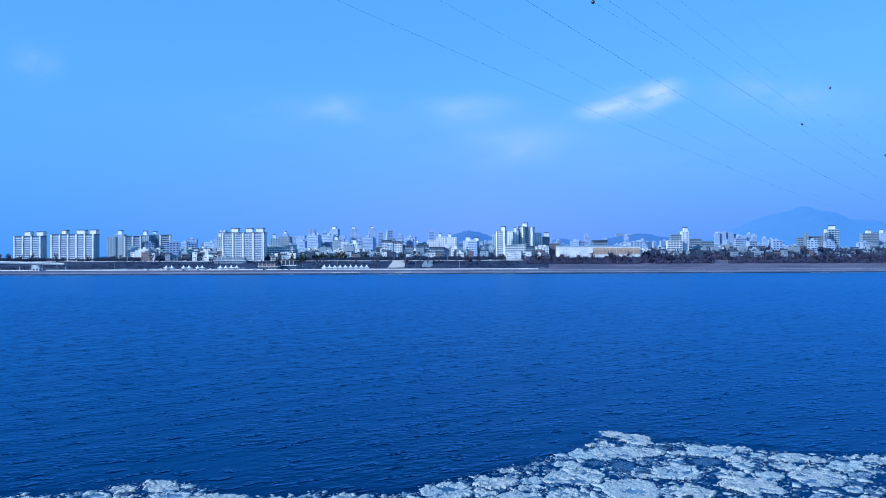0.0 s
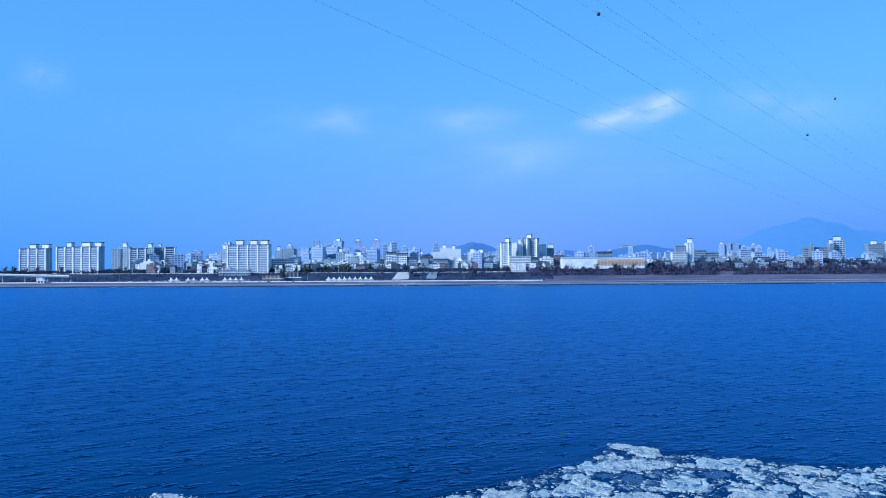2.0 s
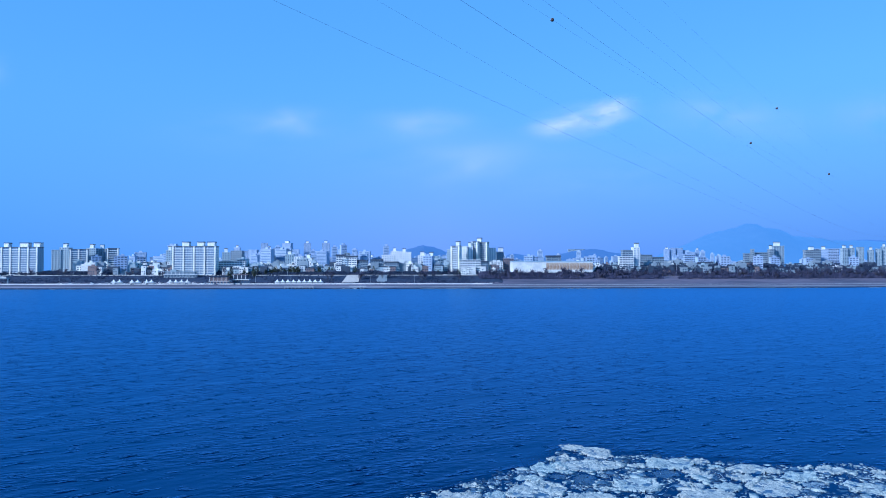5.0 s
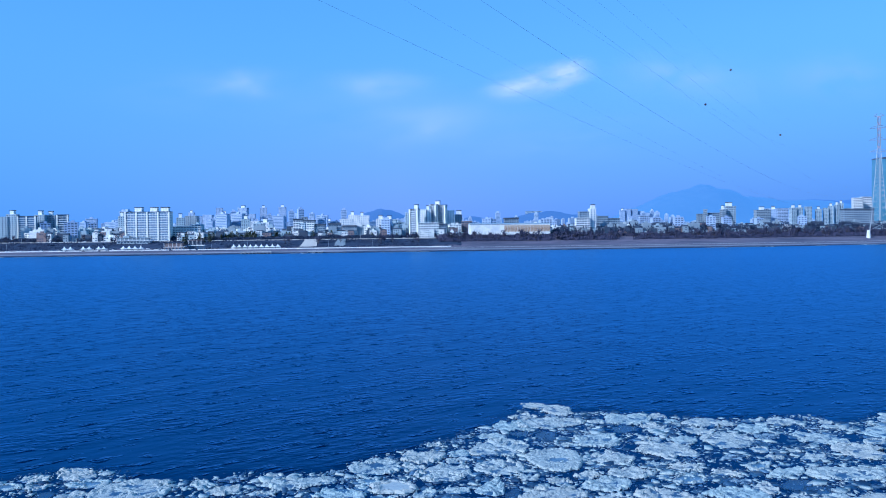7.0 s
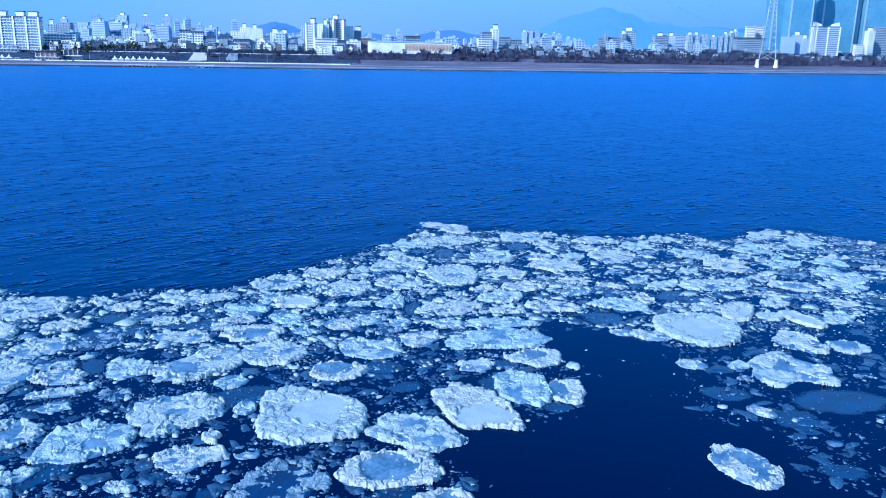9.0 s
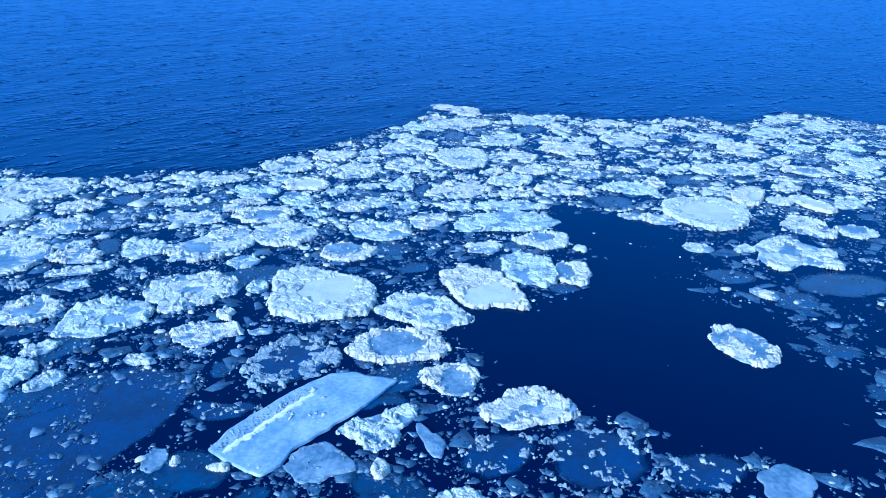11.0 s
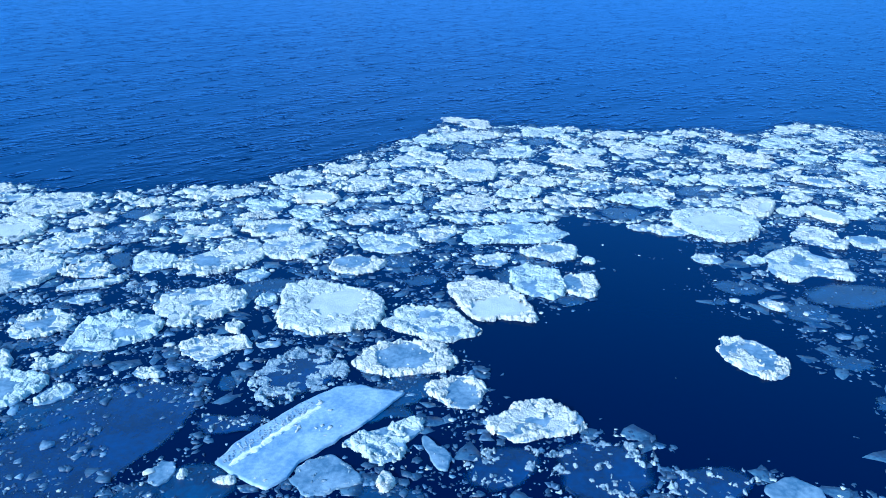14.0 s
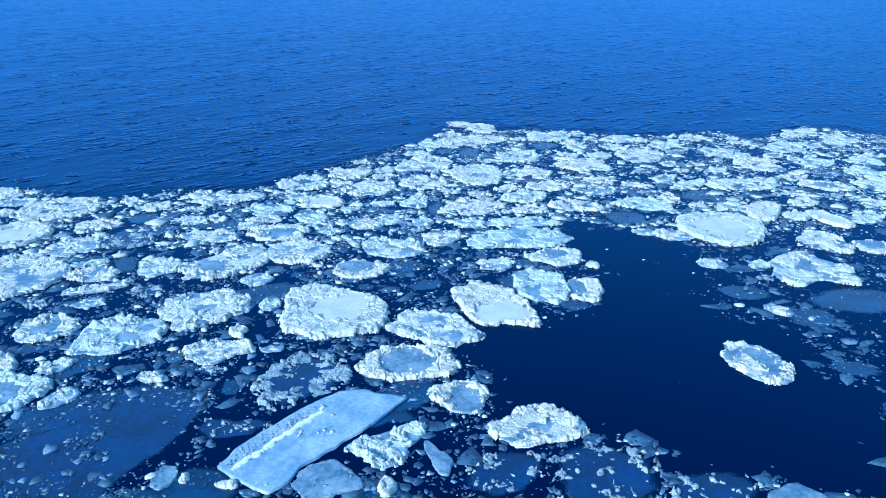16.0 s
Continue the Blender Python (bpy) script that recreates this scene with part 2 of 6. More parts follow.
CARPAINT = surface("white_car_paint", (0.6, 0.6, 0.62), (0.8, 0.8, 0.8), 0.5, 0.3)
DARKCAR = surface("dark_car_paint", (0.03, 0.035, 0.045), (0.07, 0.08, 0.1), 0.5, 0.3)
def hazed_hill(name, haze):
    """Wooded hill kilometres off; its bright blue haze is painted in as emission."""
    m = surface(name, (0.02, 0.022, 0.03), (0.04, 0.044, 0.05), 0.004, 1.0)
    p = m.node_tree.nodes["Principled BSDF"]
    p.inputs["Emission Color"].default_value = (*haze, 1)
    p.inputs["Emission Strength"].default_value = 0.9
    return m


# emission colours stand in for the haze before the hills
HILL = hazed_hill("hazed_far_hill", (0.105, 0.295, 0.59))
NEARHILL = hazed_hill("hazed_low_hill", (0.065, 0.185, 0.44))


# ---- building blocks ----
def mesh_of(name, verts, faces, mat, smooth=False):
    me = bpy.data.meshes.new(name)
    me.from_pydata([tuple(v) for v in verts], [], [tuple(f) for f in faces])
    me.materials.append(mat)
    if smooth:
        me.polygons.foreach_set("use_smooth", [True] * len(me.polygons))
    me.update()
    return me


class Soup:
    """Collects boxes, bars and other solids into one mesh."""
    def __init__(self):
        self.v, self.f = [], []

    def add(self, verts, faces):
        k = len(self.v)
        self.v += [tuple(p) for p in verts]
        self.f += [tuple(i + k for i in q) for q in faces]
        return self

    def box(self, x0, x1, y0, y1, z0, z1):
        return self.add([(x0, y0, z0), (x1, y0, z0), (x1, y1, z0), (x0, y1, z0), (x0, y0, z1), (x1, y0, z1), (x1, y1, z1), (x0, y1, z1)],
                        [(0, 3, 2, 1), (4, 5, 6, 7), (0, 1, 5, 4), (1, 2, 6, 5), (2, 3, 7, 6), (3, 0, 4, 7)])

    def bar(self, a, b, r, sides=4, r2=None):
        a, b = Vector(a), Vector(b)
        q = (b - a).to_track_quat("Z", "Y")
        r2 = r if r2 is None else r2
        vs = []
        for end, rad in ((a, r), (b, r2)):
            for i in range(sides):
                w = 2 * math.pi * i / sides
                vs.append(end + q @ Vector((math.cos(w) * rad, math.sin(w) * rad, 0)))
        fs = [(i, (i + 1) % sides, sides + (i + 1) % sides, sides + i) for i in range(sides)]
        return self.add(vs, fs + [tuple(range(sides))[::-1], tuple(range(sides, 2 * sides))])

    def ridge(self, x0, x1, y0, y1, z, h):
        ym = (y0 + y1) / 2
        return self.add([(x0, y0, z), (x1, y0, z), (x1, y1, z), (x0, y1, z), (x0, ym, z + h), (x1, ym, z + h)],
                        [(0, 1, 5, 4), (2, 3, 4, 5), (1, 2, 5), (3, 0, 4), (0, 3, 2, 1)])

    def mesh(self, name, mat, smooth=False):
        return mesh_of(name, self.v, self.f, mat, smooth)


def part(name, me, parent, label="", at=None, kind=""):
    ob = new(name, me)
    ob.parent = parent
    if at is not None:
        ob.location = at
    return tagged(ob, label, kind=kind)


def thing(name, m, label, category, group="", kind=""):
    ob = new(name)
    ob.empty_display_size = 0.5
    ob.matrix_basis = m
    return tagged(ob, label, category, group, kind)


# ---- the river ----
EDGE_A = [(-120, 72), (-60, 67), (-33.3, 65.5), (-25.8, 70.5), (-16.7, 65.2), (-10.1, 66.4), (-3.5, 66.0), (-1.1, 69.1), (3.7, 72.2), (13.2, 79.6)]
EDGE_B = [(19.1, 89.4), (22.5, 84.2), (30.5, 81.9), (35.7, 78.2), (46.6, 78.2), (49.2, 74.5), (58.8, 79.3), (66.6, 70.2), (95, 70), (140, 74)]
EDGE = EDGE_A + EDGE_B
LEAD = [(8.2, 37.1), (12.8, 36.9), (16.7, 38.4), (18.4, 43.4), (18.0, 48.7), (19.2, 53.5), (25.4, 49.7), (26.4, 44.9), (24.8, 41.2), (22.6, 36.5), (24.3, 34.0),
        (25.3, 32.4), (23.9, 28.5), (26.3, 26.4), (20.7, 19.7), (17.1, 22.2), (13.3, 23.0), (13.7, 25.2), (11.4, 26.8), (7.6, 28.7), (8.2, 32.1), (7.3, 34.7)]
BANK = [(-2600, 940), (-1000, 905), (-500, 892), (0, 885), (300, 887), (500, 900), (800, 965), (1200, 1080), (2600, 1500), (4200, 2000)]


def edge_y(x):
    return float(np.interp(x, [p[0] for p in EDGE], [p[1] for p in EDGE]))


def bank_y(x):
    return float(np.interp(x, [p[0] for p in BANK], [p[1] for p in BANK]))


def inside(poly, x, y):
    hit = False
    for (ax, ay), (bx, by) in zip(poly, poly[1:] + poly[:1]):
        if (ay > y) != (by > y) and x < (bx - ax) * (y - ay) / (by - ay) + ax:
            hit = not hit
    return hit


def build_water():
    xs = sorted(set([-6000, -3000, -1500, -800, -400, -200] + list(range(-140, 161, 4)) + [200, 400, 800, 1500, 3000, 6000]))
    ys = sorted(set([-3000, -1000, -300, -100] + list(range(-40, 121, 3)) + [130, 150, 180, 220, 280, 360, 480, 640, 860, 1200, 1700]))
    verts = [(x, y, 0.0) for y in ys for x in xs]
    w = len(xs)
    faces = [(j * w + i, j * w + i + 1, (j + 1) * w + i + 1, (j + 1) * w + i) for j in range(len(ys) - 1) for i in range(w - 1)]
    me = mesh_of("water", verts, faces, WATER, True)
    att = me.attributes.new("ripple", "FLOAT", "POINT")
    att.data.foreach_set("value", [min(1.0, max(0.0, (y - edge_y(x) + 1.0) / 1.5)) for x, y, z in verts])
    calm = me.attributes.new("wave", "FLOAT", "POINT")        # sheltered towards the far bank
    calm.data.foreach_set("value", [min(1.0, max(0.0, (y - edge_y(x) + 1.0) / 1.5)) * float(np.interp(y, [90, 160, 320, 600], [1.0, 1.0, 0.7, 0.3])) for x, y, z in verts])
    tagged(new("water", me), "dark blue wind-rippled river, glassy among the ice", "river", kind="structure")


build_water()


# ---- the far bank: one sheet of ground rising from the shore over the dike to the hills ----
PROFILE = [(-60, -6.0), (-8, -0.9), (0, 0.05), (10, 0.9), (40, 2.2), (125, 3.4), (142, 5.0), (178, 13.5), (200, 14.5), (420, 15.5), (1200, 17.0), (4500, 22.0)]


def ground_z(x, y):
    return float(np.interp(y - bank_y(x), [p[0] for p in PROFILE], [p[1] for p in PROFILE]))


def strip(name, o0, o1, lift, mat, x0=-2600, x1=4200, step=40, cross=1):
    n = int((x1 - x0) / step)
    offs = [o0 + (o1 - o0) * k / cross for k in range(cross + 1)]
    verts, faces = [], []
    for i in range(n + 1):
        x = x0 + (x1 - x0) * i / n
        for o in offs:
            y = bank_y(x) + o + 1.5 * noise.noise((x * 0.02, o * 0.05, 3))
            verts.append((x, y, ground_z(x, y) + lift))
    w = len(offs)
    for i in range(n):
        for k in range(w - 1):
            faces.append((i * w + k, (i + 1) * w + k, (i + 1) * w + k + 1, i * w + k + 1))
    return new(name, mesh_of(name, verts, faces, mat, True))


def build_ground():
    xs = list(range(-2600, 4201, 50))
    verts = [(x, bank_y(x) + o, z + (0.35 * noise.noise((x * 0.03, o * 0.03, 0)) if o > 5 else 0)) for x in xs for o, z in PROFILE]
    w = len(PROFILE)
    faces = [(i * w + k, (i + 1) * w + k, (i + 1) * w + k + 1, i * w + k + 1) for i in range(len(xs) - 1) for k in range(w - 1)]
    tagged(new("ground", mesh_of("ground", verts, faces, LAND, True)), "grey-brown city ground behind the far river bank", "ground", kind="structure")


build_ground()
tagged(strip("shore", -4, 36, 0.30, SAND, cross=6), "grey-brown gravel shore along the water", "shore", kind="structure")
tagged(strip("grass_bank", 36, 176, 0.35, GRASS, cross=8), "reddish brown dead winter grass on the dike", "grass", kind="structure")
tagged(strip("pavement", 104, 116, 0.55, PAVING, -700, 120, cross=1), "pale concrete riverside path", "path", kind="structure")
tagged(strip("footpath", 66, 76, 0.55, PAVING, 60, 1500, cross=1), "pale gravel footpath along the shore", "path", kind="structure")
tagged(strip("dike_slope", 142, 178, 0.5, HEDGE, -2600, 140, cross=3), "dark overgrown slope of the dike", "slope", kind="structure")
# narrow dark strip following the waterline
tagged(strip("shore_edge", -3, 5, 0.75, HEDGE, cross=2), "narrow dark strip along the water's edge", "shore", kind="structure")
tagged(strip("road", 182, 196, 0.25, ASPHALT, cross=1), "asphalt road along the dike top", "road", kind="structure")


def build_hill(name, cx, cy, width, depth, crest, seed, rough, label, mat=HILL):
    """A ridge: crest gives (fraction along, height) pairs."""
    nx, ny = 90, 18
    verts, faces = [], []
    for j in range(ny + 1):
        v = -1 + 2 * j / ny
        for i in range(nx + 1):
            u = i / nx
            h = float(np.interp(u, [c[0] for c in crest], [c[1] for c in crest]))
            h += rough * noise.fractal((u * 9, v * 2, seed), 1.0, 2.0, 4) * min(1, h / 60)
            verts.append((cx + (u - 0.5) * width, cy + v * depth, 14 + max(0.0, h) * max(0.0, 1 - v * v) ** 0.8))
    w = nx + 1
    for j in range(ny):
        for i in range(nx):
            faces.append((j * w + i, j * w + i + 1, (j + 1) * w + i + 1, (j + 1) * w + i))
    tagged(new(name, mesh_of(name, verts, faces, mat, True)), label, "hill", kind="structure")


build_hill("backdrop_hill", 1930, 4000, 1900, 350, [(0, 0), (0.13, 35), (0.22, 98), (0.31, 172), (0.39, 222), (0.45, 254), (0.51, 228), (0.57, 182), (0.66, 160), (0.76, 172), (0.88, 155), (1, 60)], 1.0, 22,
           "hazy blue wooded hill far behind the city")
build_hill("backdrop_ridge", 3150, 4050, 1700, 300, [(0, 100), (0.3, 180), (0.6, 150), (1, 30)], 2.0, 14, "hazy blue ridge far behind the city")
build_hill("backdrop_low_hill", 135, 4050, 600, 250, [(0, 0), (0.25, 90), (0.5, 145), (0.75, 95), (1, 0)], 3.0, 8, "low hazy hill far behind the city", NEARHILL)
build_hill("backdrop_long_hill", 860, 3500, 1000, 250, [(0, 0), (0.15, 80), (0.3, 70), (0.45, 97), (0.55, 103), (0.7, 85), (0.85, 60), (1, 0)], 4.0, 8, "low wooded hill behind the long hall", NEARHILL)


# ---- clouds: thin soft veils far off ----
def cloud_material(name, seed, strength):
    m, n, l, p = material(name)
    n.remove(p)
    tc = n.new("ShaderNodeTexCoord")
    grad = n.new("ShaderNodeTexGradient")
    grad.gradient_type = "QUADRATIC_SPHERE"
    l.new(tc.outputs["Object"], grad.inputs["Vector"])
    nz = texture(n, l, "ShaderNodeTexNoise", 1.3, detail=5, stretch=(1.3, 1, 1.2))
    nz.noise_dimensions = "4D"
    nz.inputs["W"].default_value = seed
    r = ramp(n, l, nz.outputs["Fac"], [(0.32, (0.02, 0.02, 0.02)), (0.66, (1, 1, 1))])
    mul = n.new("ShaderNodeMath")
    mul.operation = "MULTIPLY"
    l.new(grad.outputs["Fac"], mul.inputs[0])
    l.new(r.outputs["Color"], mul.inputs[1])
    amt = n.new("ShaderNodeMath")
    amt.operation = "MULTIPLY"
    amt.inputs[1].default_value = strength
    amt.use_clamp = True
    l.new(mul.outputs[0], amt.inputs[0])
    em = n.new("ShaderNodeEmission")
    em.inputs["Color"].default_value = (0.80, 0.93, 1.0, 1)
    em.inputs["Strength"].default_value = 0.75
    tr = n.new("ShaderNodeBsdfTransparent")
    mx = n.new("ShaderNodeMixShader")
    l.new(amt.outputs[0], mx.inputs["Fac"])
    l.new(tr.outputs[0], mx.inputs[1])
    l.new(em.outputs[0], mx.inputs[2])
    l.new(mx.outputs[0], n["Material Output"].inputs["Surface"])
    return m


def cloud(x, y, z, w, h, strength, seed, tilt=0.0):
    verts, faces, k = [(0, 0, 0)], [], 24
    for r in (0.35, 0.7, 1.0):
        verts += [(math.cos(2 * math.pi * i / k) * r, 0.08 * (1 - r * r), math.sin(2 * math.pi * i / k) * r) for i in range(k)]
    faces += [(0, 1 + i, 1 + (i + 1) % k) for i in range(k)]
    for b in range(2):
        faces += [(1 + b * k + i, 1 + (b + 1) * k + i, 1 + (b + 1) * k + (i + 1) % k, 1 + b * k + (i + 1) % k) for i in range(k)]
    ob = new("cloud", mesh_of("cloud", verts, faces, cloud_material("cloud_veil", seed, strength), True))
    ob.matrix_basis = Matrix.Translation((x, y, z)) @ Euler((0, radians(-tilt), 0)).to_matrix().to_4x4() @ Matrix.Diagonal((w, w * 0.5, h, 1))
    ob.visible_shadow = False
    tagged(ob, "thin white cloud low over the horizon", "cloud", "clouds over the city", "structure")


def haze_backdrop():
    """Distant haze painted as a glowing see-through arc of sky behind the hills, densest at the horizon."""
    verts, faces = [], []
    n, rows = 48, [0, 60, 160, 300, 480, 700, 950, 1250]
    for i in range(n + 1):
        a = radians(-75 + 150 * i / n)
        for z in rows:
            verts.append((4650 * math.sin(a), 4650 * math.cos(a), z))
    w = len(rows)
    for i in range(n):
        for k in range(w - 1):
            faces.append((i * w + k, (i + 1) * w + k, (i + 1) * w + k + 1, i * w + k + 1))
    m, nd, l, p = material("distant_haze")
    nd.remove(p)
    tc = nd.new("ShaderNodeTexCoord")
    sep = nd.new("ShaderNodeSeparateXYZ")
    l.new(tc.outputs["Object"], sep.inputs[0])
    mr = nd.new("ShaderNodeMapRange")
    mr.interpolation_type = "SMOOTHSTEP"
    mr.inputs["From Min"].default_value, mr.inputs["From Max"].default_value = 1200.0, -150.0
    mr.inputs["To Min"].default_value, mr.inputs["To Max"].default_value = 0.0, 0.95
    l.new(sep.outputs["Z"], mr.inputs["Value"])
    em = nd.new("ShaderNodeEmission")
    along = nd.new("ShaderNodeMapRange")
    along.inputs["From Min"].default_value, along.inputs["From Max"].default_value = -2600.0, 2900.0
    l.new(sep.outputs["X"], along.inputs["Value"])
    # haze glow painted violet in the middle, deeper blue to both sides
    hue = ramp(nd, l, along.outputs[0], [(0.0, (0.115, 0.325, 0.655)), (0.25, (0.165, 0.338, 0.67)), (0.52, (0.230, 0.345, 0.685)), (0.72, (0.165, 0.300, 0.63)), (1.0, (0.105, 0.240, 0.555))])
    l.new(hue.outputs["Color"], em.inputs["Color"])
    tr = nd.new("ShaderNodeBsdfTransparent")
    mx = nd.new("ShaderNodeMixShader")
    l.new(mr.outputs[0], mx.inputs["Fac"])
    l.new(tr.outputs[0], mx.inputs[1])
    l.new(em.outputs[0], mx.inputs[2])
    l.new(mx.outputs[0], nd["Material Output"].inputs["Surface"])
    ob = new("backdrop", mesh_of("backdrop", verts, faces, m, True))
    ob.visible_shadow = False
    tagged(ob, "glowing sheet of blue-violet haze low in the sky", "sky", kind="structure")


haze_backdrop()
cloud(960, 4050, 815, 400, 120, 2.2, 1.0, 10)
cloud(1120, 4040, 865, 230, 95, 2.2, 8.0, 16)
cloud(840, 4045, 790, 230, 70, 1.3, 9.0, 6)
cloud(-540, 4050, 790, 260, 120, 0.7, 2.0)
cloud(130, 4050, 790, 420, 130, 0.7, 3.0)
cloud(420, 4050, 560, 400, 170, 0.5, 4.0, 15)
cloud(1700, 4050, 870, 480, 190, 0.5, 5.0)
cloud(2640, 4050, 860, 520, 200, 0.6, 6.0)
cloud(-2120, 4050, 1040, 240, 160, 0.4, 7.0)
cloud(300, 4060, 640, 1100, 230, 0.30, 11.0, 3)
cloud(1150, 4062, 520, 1000, 190, 0.26, 12.0, 5)
cloud(1900, 4064, 830, 900, 210, 0.28, 13.0)
cloud(-700, 4066, 760, 900, 200, 0.22, 14.0)


# ---- the city on the far bank ----
def roof_boxes(ob, boxes, w, d, h):
    for fx, fw in boxes:
        s = Soup().box(-fw * w / 2, fw * w / 2, -d * 0.28, d * 0.28, 0, 5.2)
        ph = part("penthouse", s.mesh("penthouse", WHITE), ob, "", ((fx + fw / 2 - 0.5) * w, 0, h + 0.9))
        part("roof", Soup().box(-fw * w / 2 - 0.3, fw * w / 2 + 0.3, -d * 0.28 - 0.3, d * 0.28 + 0.3, 0, 1.0).mesh("roof", DARKROOF), ph, "", (0, 0, 5.2))


def storey_bands(ob, w, d, h, storeys, bays, glass, sill, fill=0.62, tall=0.5, side=True):
    """One band of panes a storey, with its balcony slab; bands are alike and share meshes."""
    storeys, bays = max(storeys, round(h / 3.2)), max(bays, round(w / 3.8))
    sh = h / storeys
    bay = w / bays
    s = Soup()
    for i in range(bays):
        x = -w / 2 + (i + 0.5) * bay
        s.box(x - bay * fill / 2, x + bay * fill / 2, -d / 2 - 0.12, -d / 2 + 0.1, sh * 0.36, sh * (0.36 + tall))
        if side and i < max(1, int(d / bay)):
            y = -d / 2 + (i + 0.5) * max(bay, 4.0)
            if y < d / 2 - 1:
                for e in (-1, 1):
                    s.box(min(e * (w / 2 + 0.12), e * (w / 2 - 0.1)), max(e * (w / 2 + 0.12), e * (w / 2 - 0.1)), y - 0.7, y + 0.7, sh * 0.36, sh * (0.36 + tall))
    bands = s.mesh("window_band", glass)
    ledge = Soup().box(-w / 2 + 0.4, w / 2 - 0.4, -d / 2 - 0.8, -d / 2 + 0.05, sh * 0.02, sh * 0.32).mesh("balcony", sill) if sill else None
    for k in range(storeys):
        part("window_band", bands, ob, "", (0, 0, k * sh), "stuff")
        if ledge:
            part("balcony", ledge, ob, "", (0, 0, k * sh))


PAINT_WORDS = {"white_painted_concrete": "white", "cream_painted_concrete": "cream", "pale_grey_concrete": "pale grey", "grey_concrete": "grey", "red_brown_brick": "red-brown brick", "hazed_concrete": "hazy pale blue-grey"}


PAINT_WORDS["dark_roof_felt"] = "dark grey"


def words(paint):
    return PAINT_WORDS.get(paint.name, "pale")


def apartment(x, y, z, w, d, h, storeys, bays, paint, boxes=(), rz=0, wings=False):
    ob = thing("apartment_building", pose(x, y, z, 0, 0, -rz), f"{words(paint)} concrete apartment block with rows of balconies", "apartment building", "apartment blocks")
    part("wall", Soup().box(-w / 2, w / 2, -d / 2, d / 2, -3, h).mesh("wall", paint), ob)
    part("roof", Soup().box(-w / 2 - 0.4, w / 2 + 0.4, -d / 2 - 0.6, d / 2 + 0.4, h, h + 0.9).mesh("roof", DARKROOF), ob, "dark flat roof with a parapet")
    storey_bands(ob, w, d, h, storeys, bays, HAZYGLASS if w > 20 else WINDOW, BALCONY, 0.86, 0.5)
    piers = max(2, bays // 2 + 1)
    pier = Soup().box(-1.0, 1.0, -1.4, 0.1, -3, h + 0.4).mesh("pier", CREAM if paint is not PALE else WHITE)
    for i in range(piers):
        part("pier", pier, ob, "", (-w / 2 + 0.7 + (w - 1.4) * i / (piers - 1), -d / 2, 0))
    roof_boxes(ob, boxes, w, d, h)
    if wings:
        for e in (-1, 1):
            s = Soup().add([(-6, -4, 0), (6, -4, 0), (6, 4, 0), (-6, 4, 0), (-6, -4, 5 - 2 * e), (6, -4, 5 + 2 * e), (6, 4, 5 + 2 * e), (-6, 4, 5 - 2 * e)],
                           [(0, 3, 2, 1), (4, 5, 6, 7), (0, 1, 5, 4), (1, 2, 6, 5), (2, 3, 7, 6), (3, 0, 4, 7)])
            part("roof_wing", s.mesh("roof_wing", paint), ob, "", (e * (w / 2 - 6), 0, h + 0.9))


def tower(x, y, z, w, d, h, storeys, bays, paint, boxes=()):
    ob = thing("tower_block", pose(x, y, z, 0, 0, random.uniform(-14, 6)), f"{words(paint)} concrete tower block far across the river", "tower block", "tower blocks")
    d = max(d, w * 0.7)
    part("wall", Soup().box(-w / 2, w / 2, -d / 2, d / 2, -3, h).mesh("wall", paint), ob)
    part("roof", Soup().box(-w / 2 - 0.3, w / 2 + 0.3, -d / 2 - 0.3, d / 2 + 0.3, h, h + 0.8).mesh("roof", paint), ob)
    storey_bands(ob, w, d, h, storeys, bays, HAZYGLASS if paint in (HAZY, WHITE, CREAM) else WINDOW, None, 0.36, 0.5)
    roof_boxes(ob, boxes or ([(0.3, 0.4)] if random.random() < 0.6 else []), w, d, h)


def lowrise(x, y, z, w, d, h, storeys, bays, paint, boxes=(), top=False):
    ob = thing("building", pose(x, y, z, 0, 0, random.uniform(-8, 4)), f"{words(paint)} low building with rows of windows", "building", "low buildings")
    part("wall", Soup().box(-w / 2, w / 2, -d / 2, d / 2, -3, h).mesh("wall", paint), ob)
    part("roof", Soup().box(-w / 2 - 0.6, w / 2 + 0.6, -d / 2 - 0.6, d / 2 + 0.6, h, h + (2.2 if top else 0.7)).mesh("roof", DARKROOF if top else paint), ob)
    storey_bands(ob, w, d, h, storeys, bays, WINDOW, None, 0.72, 0.46)
    roof_boxes(ob, boxes, w, d, h)


def hall(x, y, z, w, d, h, bays):
    ob = thing("long_hall", pose(x, y, z), "long low white hall with rust-brown streaks on its panels", "hall")
    part("wall", Soup().box(-w / 2, w / 2, -d / 2, d / 2, -3, h).mesh("wall", WHITE), ob)
    panel = Soup().box(-w / bays * 0.46, w / bays * 0.46, -0.2, 0.05, 1.0, h - 1.6).mesh("panel", RUST)
    for i in range(bays):
        if i > bays * 0.4:
            part("panel", panel, ob, "", (-w / 2 + (i + 0.5) * w / bays, -d / 2, 0))
    part("roof", Soup().ridge(-w / 2 - 0.8, w / 2 + 0.8, -d / 2 - 0.8, d / 2 + 0.8, h, 1.6).mesh("roof", PALE), ob)


